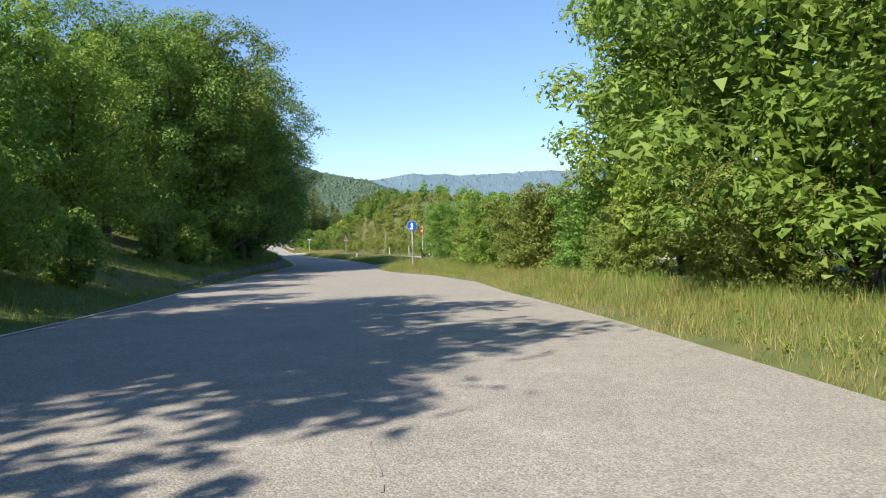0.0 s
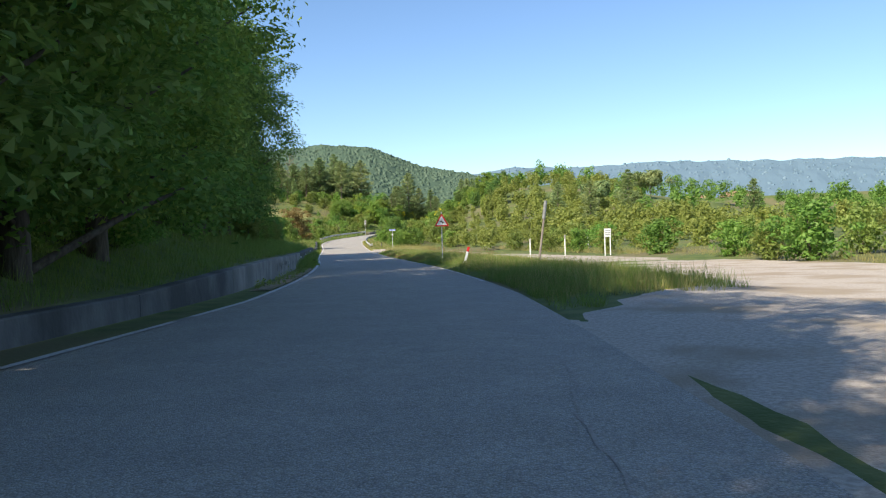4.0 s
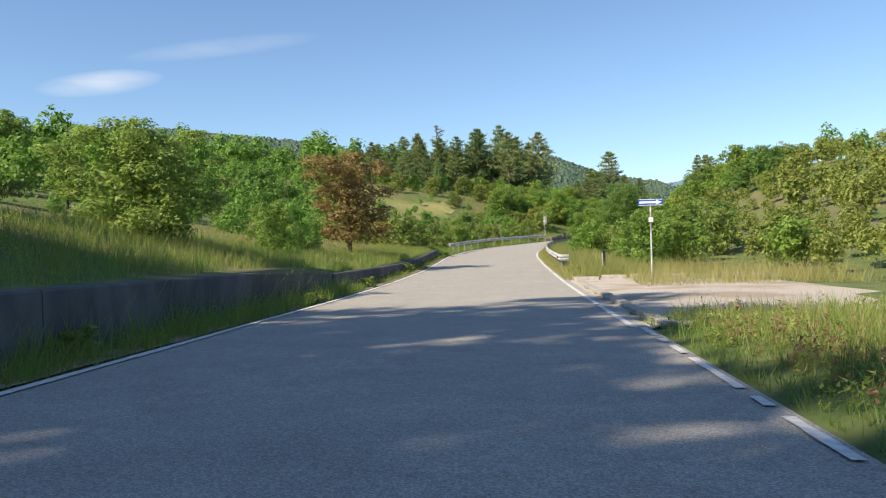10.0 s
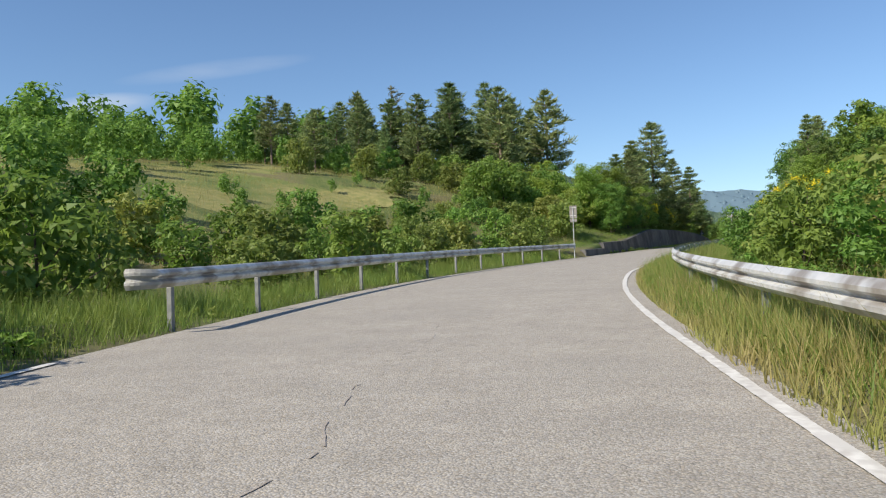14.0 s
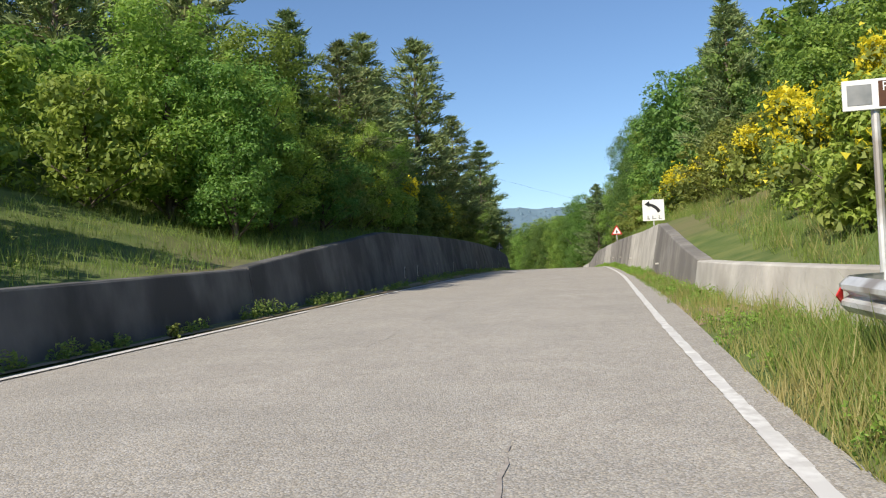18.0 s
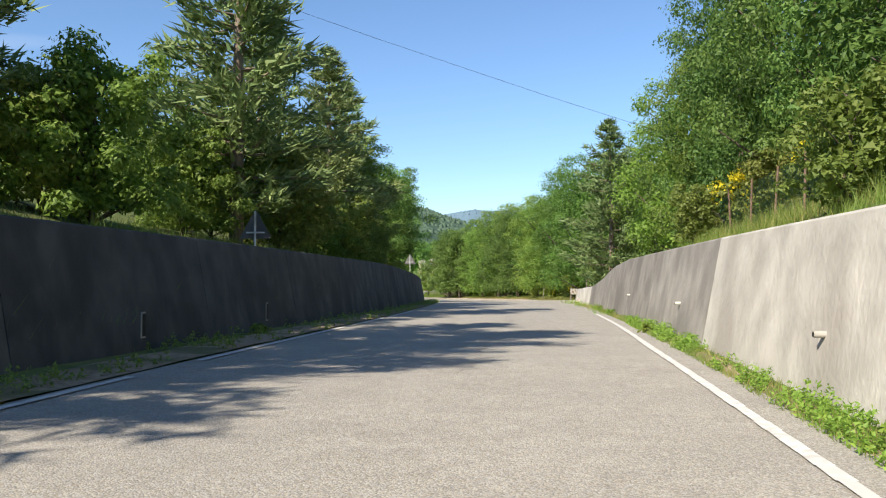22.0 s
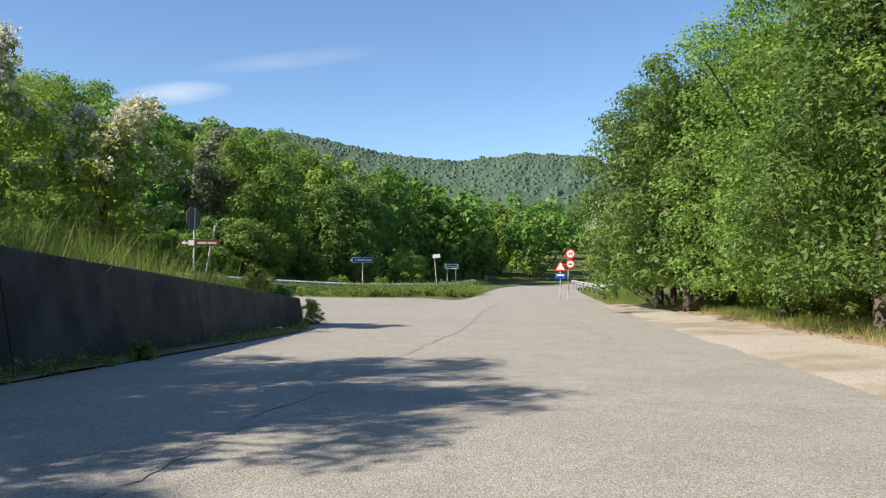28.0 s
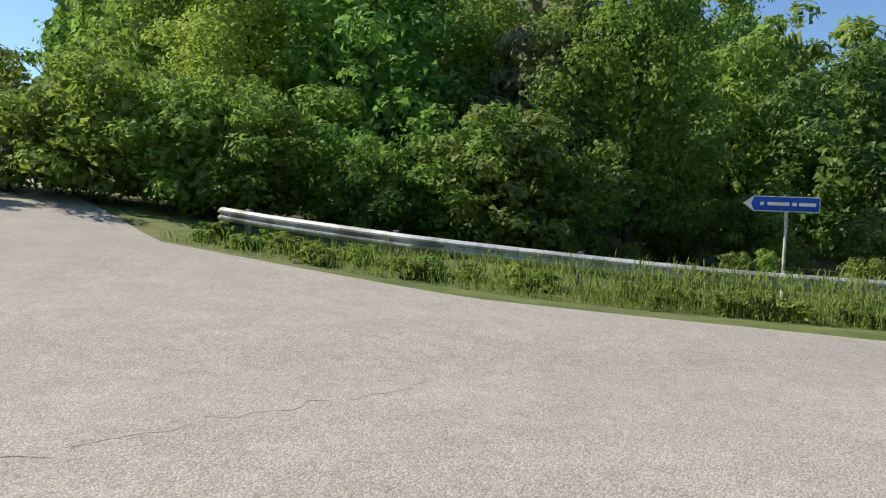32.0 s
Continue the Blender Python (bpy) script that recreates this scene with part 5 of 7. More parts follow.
# west side, first stretch: tall dark trees over a grassy slope, some reaching over the road
wood(["oakh"], 12, 36, -14.0, -11.6, 4.0, 8.0, 9.2, wide=(1.0, 1.25), seed=1, group=G1)
wood(["oakt"], 39, 46, -13.2, -10.8, 3.8, 12.0, 13.0, wide=(1.0, 1.15), seed=65, group=G1)
wood(["oakt"], 47, 55, -10.6, -9.0, 3.6, 14.0, 15.5, wide=(1.0, 1.15), seed=61, group=G1)
# unseen rows, added and heightened to cast shade on the first metres
wood(["oakn"], -34, 0, -14.5, -11.8, 4.4, 11.5, 13.0, seed=51, group=G1)
wood(["oakn"], 0, 9, -12.8, -11.0, 3.6, 12.0, 13.5, seed=53, group=G1)
for s, l, h in ((57.5, -7.6, 14.2), (62.5, -7.3, 14.0), (67.5, -7.4, 13.0), (72.5, -7.8, 12.0), (100.8, -9.3, 11.4), (104.5, -11.0, 10.6)):
    plant("oakt", *at_road(s, l), h, 1.2)["group"] = G1
wood(["oakt"], 56, 80, -11.6, -9.2, 4.2, 12, 13.5, wide=(1.0, 1.2), seed=2, group=G1)
for s, l, h in ((87.0, -9.0, 12.2), (91.5, -9.2, 12.6), (97.0, -9.6, 12.0)):
    plant("oakt", *at_road(s, l), h, 1.1, which=1)["group"] = G1
wood(["oakh"], 82, 101, -13.5, -11.2, 4.2, 10.6, 12.2, wide=(1.0, 1.2), seed=52, group=G1)
wood(["oakm"], 14, 46, -25, -18.5, 5.4, 7.5, 9.0, seed=3, group=G1)
wood(["oakm"], 47, 104, -25, -14.5, 5.6, 8.5, 10.5, seed=63, group=G1)
wood(["shn"], 4, 100, -11.0, -8.6, 2.8, 2.0, 3.6, seed=4, group="shrubs under the trees", keep=0.7)
wood(["hedge"], 40, 76, -9.4, -7.8, 2.6, 1.8, 3.0, seed=98, group="shrubs under the trees")
# east side, first stretch
wood(["oakh"], 8, 24.5, 8.0, 10.5, 3.8, 8.5, 11, seed=5, group=G1)
wood(["hedge"], 5, 24, 6.9, 8.4, 2.4, 1.8, 3.0, seed=67, group="hedge of shrubs")
plant("oakt", *at_road(50.5, -8.6), 15.2, 1.15)["group"] = G1
wood(["oakn"], -45, 0, 7.4, 11, 5.0, 8, 11, seed=6, group=G1)
for s, l, h in ((21.5, 8.8, 9.0), (25.0, 9.4, 6.8), (49.8, 5.8, 4.2)):
    plant("oakh", *at_road(s, l), h, 0.85 if s > 40 else 1.0)["group"] = G1
wood(["hedge"], 25, 48, 6.4, 9.2, 2.3, 3.0, 4.2, seed=7, group="hedge of shrubs", hof=lambda s, l: 0.98 - (s - 26) * 0.010)
wood(["oakm"], 10, 50, 12, 19, 6, 4, 5.2, seed=8, group=G1)
wood(["hedge"], 49, 53, 8.0, 9.8, 1.8, 4.0, 5.0, seed=9, group="hedge of shrubs")
# bank behind the low wall: bushes, and unseen tall trees added to shade the road
wood(["hedge"], 104, 111.5, -12, -8.4, 2.0, 2.4, 3.4, seed=10, group="bushes on the bank")
wood(["shn"], 113, 127, -12, -10.0, 2.6, 1.2, 1.8, seed=68, group="bushes on the bank", keep=0.7)
wood(["hedge"], 128, 141.5, -12.0, -9.0, 1.9, 2.3, 3.1, seed=69, group="bushes on the bank", hof=lambda s, l: 0.75 if s < 138.5 else 1.0)
# both rows stay out of view, grown tall only to shade the road
wood(["oakm"], 98, 117, -21, -14.5, 5.0, 15.0, 17.5, wide=(0.7, 0.95), seed=100, group=G1)
wood(["oakm"], 104, 131, -29, -23.5, 4.4, 24.0, 28.0, wide=(0.62, 0.85), seed=11, group=G1)
for s, l, h, w in ((155.6, -10.0, 3.2, 1.4), (147.6, -10.4, 2.6, 1.0), (163.5, -9.0, 2.2, 1.0), (170.6, -10.2, 2.4, 1.1), (151.0, -12.6, 2.4, 1.2)):
    plant("hedge", *at_road(s, l), h, w)["group"] = "bushes on the bank"
plant("russet", *at_road(178.0, -9.2), 6.0, 1.35)
wood(["oakm"], 140, 215, -46, -26, 6.5, 4.2, 6.2, seed=13, group="trees on the slope", keep=0.75)
# scrub and meadow west of the bend, pines on the crest
wood(["shm"], 200, 262, -19, -9.5, 3.2, 1.8, 3.2, seed=14, group="scrub beside the barrier")
wood(["shn"], 262, 286, -20, -11.5, 3.2, 3.2, 5.0, seed=15, group="scrub above the wall")
plant("bare", *at_road(300.0, -48.0), 15.5)
wood(["pinem"], 262, 281, -54, -34, 5.0, 6.5, 8.5, seed=96, group="pines on the slope", keep=0.6)
wood(["pinem"], 282, 320, -54, -34, 4.4, 9.5, 12.5, seed=16, group="pines on the slope")
wood(["pinem"], 288, 312, -36, -24, 4.6, 13.5, 16.5, seed=18, group="pines on the slope")
wood(["shm"], 258, 296, -36, -18, 4.2, 2.4, 4.2, seed=17, group="trees on the slope", keep=0.8)
for s, l, h in ((281.5, -10.6, 8.0), (288.0, -10.6, 8.4), (295.6, -11.6, 10.6), (301.5, -13.0, 9.6), (306, -13.5, 10.4), (311, -13.8, 10.4), (315.0, -12.2, 15.5), (323.5, -10.6, 11.4), (329, -12.4, 8.6), (339, -9.7, 12.0), (345.5, -11.2, 9.5), (353.5, -10.3, 10.4), (359.5, -10.6, 10.2), (395.0, -10.8, 6.6)):
    plant("pinen", *at_road(s, l), h, 1.15)["group"] = "pines above the wall"
wood(["oakh"], 274, 302, -12.0, -9.6, 3.4, 4.2, 5.6, seed=21, group="trees above the wall")
wood(["oakm"], 284, 312, -30, -18, 6.5, 4.5, 6.0, seed=22, group="trees above the wall")
wood(["shn"], 284, 332, -11.5, -9.4, 2.8, 2.4, 3.8, seed=23, group="scrub above the wall", keep=0.8)
wood(["hedge"], 321, 345, -11.0, -9.6, 2.6, 3.2, 4.4, seed=66, group="scrub above the wall")
for s, l, h in ((275.5, -12.2, 6.6), (280.5, -11.4, 7.0), (290.5, -12.0, 6.5)):
    plant("oakh", *at_road(s, l), h, 1.15, which=2)["group"] = "trees above the wall"
for s, l, h in ((377.5, -9.9, 8.8), (386.0, -10.4, 9.6), (391.0, -12.0, 8.6), (400.5, -10.4, 7.4), (404.5, -10.2, 6.2)):
    plant("oakh", *at_road(s, l), h, 1.05)["group"] = "trees above the wall"
wood(["oakh"], 358, 386, -11.4, -10.0, 6.0, 6.6, 8.0, wide=(0.95, 1.15), seed=24, group="trees above the wall")
wood(["hedge"], 349, 366, -10.8, -9.3, 2.2, 2.6, 3.6, seed=99, group="scrub above the wall")
wood(["shn"], 366, 418, -11.5, -9.4, 3.2, 1.6, 2.6, seed=25, group="scrub above the wall", keep=0.7)
wood(["oakm"], 350, 400, -32, -20, 6.0, 5.5, 7.0, seed=54, group="trees above the wall")
wood(["oakn"], 388, 414, -17, -12.5, 4.6, 5, 6.6, seed=26, group="trees above the wall")
for s, l in ((288, -9.8), (308, -9.7), (296, -9.9)):
    plant("broom", *at_road(s, l), 2.8)
# east side: yard, woods beyond, scrub behind the barrier
wood(["shm"], 60, 142, 17, 25, 3.4, 1.7, 2.9, seed=27, group="thicket beside the lane")
for s, l, k_, h in ((175, 38, "pinem", 9), (190, 50, "pinem", 10), (196, 46, "umb", 8), (230, 62, "umb", 9), (150, 52, "pinem", 7), (205, 40, "pinem", 8)):
    plant(k_, *at_road(s, l), h)
wood(["shn"], 172, 262, 4.8, 8.0, 2.5, 1.8, 3.2, seed=30, group="scrub behind the barrier", keep=0.9)
wood(["oakh"], 180, 198, 7.2, 9.4, 4.2, 2.6, 3.4, seed=31, group="scrub behind the barrier")
for s, l, h in ((187.5, 7.2, 5.2), (191.0, 7.8, 4.6), (205.0, 6.3, 5.0), (197.5, 7.6, 4.0)):
    plant("oakh", *at_road(s, l), h, 1.1)["group"] = "scrub behind the barrier"
wood(["shm", "oakm"], 182, 262, 9, 18, 4.0, 2.8, 4.2, seed=32, group="woods on the east bank")
wood(["shn"], 264, 345, 5.0, 8.0, 2.4, 1.8, 3.2, seed=33, group="scrub above the wall", keep=0.9)
wood(["oakn"], 274, 298, 8.0, 11.5, 3.8, 4.2, 5.6, seed=34, group="woods on the east bank")
wood(["oakn"], 299, 334, 7.6, 11.5, 3.8, 8.2, 10.6, seed=94, group="woods on the east bank")
wood(["oakm"], 250, 286, 12, 28, 5.4, 3.6, 5.0, seed=35, group="woods on the east bank")
wood(["oakm"], 286, 308, 12, 24, 5.4, 4.6, 6.0, seed=95, group="woods on the east bank")
wood(["oakm"], 308, 400, 12, 20, 5.6, 9, 12, seed=97, group="woods on the east bank")
wood(["broom"], 264, 300, 5.0, 10.5, 2.2, 1.9, 2.8, seed=36, group="broom in flower", keep=0.8)
wood(["broom"], 300, 345, 5.6, 8.0, 4.0, 1.4, 2.2, seed=37, group="broom in flower", keep=0.6)
for s, l, h in ((322, 8.8, 9.5), (333, 9.5, 10.0), (300.0, 8.6, 10.8), (303.5, 9.8, 10.6), (371.5, 6.4, 12.8), (376.5, 8.6, 11.0), (312, 10, 11.0)):
    plant("pinen", *at_road(s, l), h, 1.0)["group"] = "pines on the east bank"
for s, l, h in ((330, 7.8, 9.5), (325, 8.0, 9.2), (359.0, 8.6, 10.6)):
    plant("oakh", *at_road(s, l), h, 0.95)["group"] = "woods on the east bank"
for s, l, h, w in ((336.0, 8.2, 12.0, 0.8), (341.5, 8.4, 13.4, 0.8), (347.5, 7.8, 12.8, 0.8), (353.5, 8.2, 11.6, 0.85), (390.5, 9.3, 14.2, 1.0), (389, 13.0, 15.0, 1.0), (396.5, 8.8, 13.8, 1.0), (386.5, 14.5, 12.0, 1.05), (372.5, 10.6, 11.5, 1.0), (404, 7.9, 12.0, 1.0), (411, 7.5, 11.5, 1.05), (418, 7.3, 11.0, 1.05), (424, 6.9, 10.5, 1.05)):
    plant("oakt", *at_road(s, l), h, w)["group"] = "woods on the east bank"
wood(["oakn"], 346, 370, 8.5, 12, 4.0, 6, 8.5, seed=38, group="trees beside the track")
wood(["oakt"], 398, 434, 8.8, 12, 4.4, 10.5, 13.5, seed=39, group=G1)
wood(["shn"], 392, 440, 7.4, 9.0, 2.6, 1.8, 3.2, seed=40, group="shrubs under the trees", keep=0.8)
wood(["oakm"], 376, 460, 13, 28, 6.0, 10, 13, seed=41, group=G1)
wood(["broom"], 389, 402, 7.2, 8.6, 3.6, 1.4, 2.0, seed=42, group="broom in flower")
for x, y, h in ((-46.4, 434.6, 9.4), (-46.4, 430.4, 10.5), (-44.6, 426.0, 10.5), (-45.0, 437.5, 10.0)):
    plant("oakh", *at_world(x, y), h, 1.0)["group"] = G1
plant("acacia", *at_world(-50.4, 439.6), 5.9, 0.9)
plant("acacia", *at_world(-48.6, 443.5), 6.2)
# low shrubs on the corner before the junction
for x, y, h in ((-57.2, 414.4, 0.7), (-58.4, 414.9, 0.85), (-59.7, 415.2, 0.95), (-61.0, 415.6, 1.1)):
    plant("shn", *at_world(x, y), h, 1.1)["group"] = "shrubs on the corner"
# junction: shrubs behind the barrier
wood_at(["shn"], [(-72 + 1.1 * i, 429.5 + 1.2 * i + (i % 3)) for i in range(9)], 0.7, 1.15, seed=43, group="shrubs behind the barrier")
wood_at(["shn"], [(-83 + 1.3 * i, 431 + 1.15 * i + 2.6 * (i % 2)) for i in range(13)], 1.8, 3.0, seed=44, group="shrubs behind the barrier")
far_wood("far_woods", "dense green woods on the farther slopes", far_spots([(262, 335, -110, -52, 6.2, 8.5, 11.5), (190, 262, -130, -60, 6.6, 7, 10), (60, 190, -130, -48, 12, 6, 9), (100, 190, 55, 150, 11, 3.0, 4.6), (190, 330, 55, 150, 12, 5.5, 8.5), (335, 420, -80, -30, 9, 8, 11), (308, 460, 21, 70, 9, 9, 12), (150, 200, -32, -13, 4.6, 1.4, 2.6), (184, 226, -50, -18, 3.4, 1.8, 3.8), (226, 262, -30, -19, 4.4, 1.4, 2.4), (226, 241, -54, -35, 3.2, 2.8, 4.6), (205, 229, -48, -22, 3.2, 2.6, 4.6), (243, 290, -60, -41, 3.4, 3.0, 5.0)], 91), 91)
far_wood("hill_scrub", "dense yellow-green scrub on the slope beyond the lane", far_spots([(80, 150, 26, 54, 4.2, 2.2, 3.5), (150, 262, 26, 54, 4.6, 3.8, 5.8), (140, 264, 14, 27, 2.9, 1.7, 3.2), (240, 300, 24, 60, 6, 4, 6)], 93), 93, LEAF_SHRUB, 0.062)
far_wood("far_woods", "green woods behind the bridge", fan_spots(-45, 412, -8, 50, 62, 190, 6.6, 9, 13, 92), 92)
for i in range(30):
    s = plant_rnd.uniform(266, 356)
    plant("weed", *at_road(s, float(EAST_FACE(s)) - plant_rnd.uniform(0.02, 0.3)), plant_rnd.uniform(0.10, 0.30), 1.3, which=0)["group"] = "weeds along the walls"
for i in range(12):
    s = plant_rnd.uniform(257, 420)
    plant("weed", *at_road(s, float(NORTH_FACE(s)) + plant_rnd.uniform(0.1, 0.45)), plant_rnd.uniform(0.18, 0.4), 0.9)["group"] = "weeds along the walls"
for i in range(16):
    s = plant_rnd.uniform(90, 205)
    plant("weed", *at_road(s, -float(LEFT(s)) - plant_rnd.uniform(0.1, 0.75)), plant_rnd.uniform(0.25, 0.6), 1.2)["group"] = "weeds along the walls"
for x, y in ((-54.3, 412.6), (-54.9, 413.6), (-53.6, 412.9), (-55.4, 413.0), (-56.2, 413.6), (-57.2, 413.8)):
    plant("shn", *at_world(x, y), plant_rnd.uniform(0.75, 1.15), 0.9, which=2)["group"] = "weeds at the wall's end"
jb_rnd = random.Random(81)
for i in range(26):
    a, r = radians(52 + 2.3 * i), jb_rnd.uniform(27.5, 33.0)
    plant("shn", *at_world(-47 - math.sin(a) * r, 414 + math.cos(a) * r), jb_rnd.uniform(2.6, 4.4), jb_rnd.uniform(1.0, 1.3))["group"] = "undergrowth at the edge of the woods"
vb_rnd = random.Random(82)
for i in range(80):
    u_ = vb_rnd.uniform(0, 4.6)
    x = np.interp(u_, range(6), (-69.6, -66.6, -63.8, -61.8, -60.2, -61.4)) - vb_rnd.uniform(-0.5, 1.4)
    y = np.interp(u_, range(6), (422.8, 426.0, 429.6, 433.0, 437.0, 446.0)) + vb_rnd.uniform(-0.1, 0.5)
    plant("weed", *at_world(float(x), float(y)), vb_rnd.uniform(0.22, 0.48), vb_rnd.uniform(1.0, 1.8))["group"] = "weeds at the barrier"
jr = random.Random(45)
jpts = []
for _ in range(900):
    a, r = radians(jr.uniform(8, 118)), jr.uniform(34, 95)
    x, y = -47 - math.sin(a) * r, 414 + math.cos(a) * r
    s_, l_ = nearest(x, y)
    if -9 < l_ < 7 and s_ > 430 or y < 427 + (-70 - x) * -0.25 or (l_ > -14 and s_ > 430):
        continue
    if all((x - p) ** 2 + (y - q) ** 2 > 5.2 ** 2 for p, q in jpts):
        jpts.append((x, y))
for x, y in jpts:
    xx, yy, zz_ = at_world(x, y)
    near_ = math.hypot(x + 47, y - 414) < 48
    plant(jr.choice(["oakn", "oakh"]) if near_ else "oakm", xx, yy, zz_, (jr.uniform(11, 14) if not near_ else jr.uniform(9.0, 11.5)) * (0.78 + 0.42 * min(1.0, max(0.0, (math.degrees(math.atan2(-47 - x, y - 414)) - 20) / 55))), jr.uniform(0.85, 1.1))["group"] = "woods behind the junction"
for x, y, h in ((-55.0, 412.2, 1.2), (-56.3, 412.6, 1.1), (-57.6, 412.9, 1.3), (-58.8, 413.1, 1.0), (-54.0, 412.0, 0.9), (-60.2, 413.4, 1.1)):
    plant("hedge", *at_world(x, y), h, 1.1)["group"] = "weeds at the wall's end"
plant("silver", *at_world(-77.0, 435.5), 10.0)
plant("acacia", *at_world(-56.2, 407.6), 4.6)
plant("acacia", *at_world(-58.6, 405.4), 5.4)
wood_at(["oakn"], [(-66, 403), (-71, 407), (-76, 403), (-70, 397), (-82, 405)], 6, 8.5, seed=46, group="trees above the wall")
wood_at(["shn"], [(-58.5, 409.5), (-62.5, 409.8), (-66.5, 409.0)], 1.6, 2.6, seed=47)


# ---- grass ----
def grass(name, label, rows_, material, seed):
    """Blades in tufts. rows_: s0, s1, bounds a(s) and b(s), blades to the square metre, height."""
    rng = np.random.default_rng(seed)
    vs = []
    for s0, s1, a, b, dens, hgt in rows_:
        area = (s1 - s0) * abs(float(b((s0 + s1) / 2)) - float(a((s0 + s1) / 2)))
        n = int(area * dens * 2.6)
        tuft = rng.uniform(size=(max(1, n // 14), 2))
        pick = rng.integers(0, len(tuft), n)
        s = s0 + (s1 - s0) * np.clip(tuft[pick, 0] + rng.normal(size=n) * 0.12 / max(1.0, (s1 - s0) * 0.5), 0, 1)
        lo, hi = a(s) + 0 * s, b(s) + 0 * s
        l = lo + (hi - lo) * np.clip(tuft[pick, 1] + rng.normal(size=n) * 0.04, 0, 1)
        xy = spot(s, l)
        z = ground_z(s, l)
        # tall and short patches, shorter and thinner towards the road
        wave = np.array([noise.noise((x * 0.45, y * 0.45, 7.0)) + 0.6 * noise.noise((x * 1.6, y * 1.6, 2.0)) for x, y in xy[::7]]).repeat(7)[:n]
        edge = np.clip(np.minimum(l - RIGHT(s), 9.0) * (l > 0) + np.minimum(-l - LEFT(s), 9.0) * (l < 0), 0, 9)
        H = hgt * rng.uniform(0.3, 1.15, n) * np.clip(0.85 + 0.75 * wave, 0.3, 1.5) * np.clip(0.45 + 0.5 * edge, 0.45, 1.0)
        stay = rng.uniform(size=n) < np.clip(1.0 + 0.8 * wave, 0.5, 1.0)
        lean = rng.normal(size=(n, 2)) * 0.36 * H[:, None]
        ang = rng.uniform(0, math.pi, n)
        w = (0.003 + 0.006 * rng.uniform(size=n)) * (0.8 + 0.6 * hgt)
        dx, dy = np.cos(ang) * w, np.sin(ang) * w
        p0 = np.stack([xy[:, 0] - dx, xy[:, 1] - dy, z - 0.03], 1)
        p1 = np.stack([xy[:, 0] + dx, xy[:, 1] + dy, z - 0.03], 1)
        p3 = np.stack([xy[:, 0] + lean[:, 0], xy[:, 1] + lean[:, 1], z + H], 1)
        vs.append(np.stack([p0, p1, p3], 1)[stay].reshape(-1, 3))
    v = np.concatenate(vs)
    ob = new(name, fast_mesh(name, v, np.arange(len(v)).reshape(-1, 3), material))
    return tagged(ob, label, "grass", kind="stuff")


def lo(d):
    return lambda s: -LEFT(s) - d


def ro(d):
    return lambda s: RIGHT(s) + d


grass("tall_grass", "tall green grass on verges and banks", [
    (-6, 60, lo(0.1), lo(5.0), 70, 0.28), (60, 104, lo(1.5), lo(5.0), 60, 0.45), (104, 165, lo(1.4), lo(6.0), 75, 0.5), (165, 205, lo(1.2), lo(5.0), 70, 0.55), (98, 162, lo(0.02), lo(0.9), 170, 0.80), (162, 200, lo(0.05), lo(0.9), 40, 0.5),
    (200, 252, lo(0.15), lo(3.0), 120, 0.62), (250, 284, lo(1.5), lo(7.0), 45, 0.45), (284, 420, lo(1.6), lo(4.0), 30, 0.45),
    (-6, 46, ro(0.3), ro(3.6), 80, 0.36), (44, 56, ro(0.2), ro(7.0), 80, 0.5), (67, 79, ro(0.15), ro(1.2), 90, 0.4), (70, 80, ro(0.15), ro(5.0), 90, 0.5), (78, 150, ro(0.1), ro(4.2), 85, 0.4), (166, 262, ro(0.2), ro(2.9), 110, 0.72), (262, 345, ro(2.0), ro(4.5), 50, 0.5),
    (258, 286, ro(0.02), lambda s: EAST_FACE(s) - 0.05, 150, 0.42), (255, 420, lo(0.3), lo(0.9), 12, 0.25), (392, 440, ro(3.0), ro(5.5), 60, 0.4), (365, 392, ro(4.0), ro(8.0), 25, 0.5), (270, 350, ro(-0.12), lambda s: EAST_FACE(s) - 0.02, 260, 0.3), (440, 470, ro(0.2), ro(5.0), 50, 0.5), (392, 419, lambda s: NORTH_FACE(s) - 2.4, lambda s: NORTH_FACE(s) - 0.45, 130, 1.1)], GRASS, 5)
grass("dry_grass", "straw-coloured seeding grass on sunny verges", [
    (-6, 46, ro(0.05), ro(2.4), 90, 0.34), (44, 56, ro(0.1), ro(6.0), 70, 0.5), (69, 79, ro(0.3), ro(4.0), 60, 0.5), (258, 284, ro(0.0), lambda s: EAST_FACE(s) - 0.04, 200, 0.4), (284, 366, ro(-0.1), lambda s: EAST_FACE(s) - 0.02, 160, 0.28), (78, 150, ro(0.6), ro(4.6), 60, 0.42), (60, 150, ro(14.5), ro(17.0), 16, 0.6), (160, 172, ro(2.0), ro(9.0), 40, 0.7), (166, 206, ro(-0.12), ro(2.6), 170, 0.78), (206, 262, ro(0.0), ro(2.6), 170, 0.58), (165, 262, lo(2.5), lo(16), 15, 0.6),
    (150, 205, lo(1.3), lo(5.0), 30, 0.5), (200, 275, lo(14), lo(48), 9, 0.7), (390, 436, ro(2.4), ro(4.4), 55, 0.35), (400, 423, lo(0.9), lo(4.5), 60, 0.6), (262, 345, ro(2.2), ro(4.0), 20, 0.5)], DRYGRASS, 6)


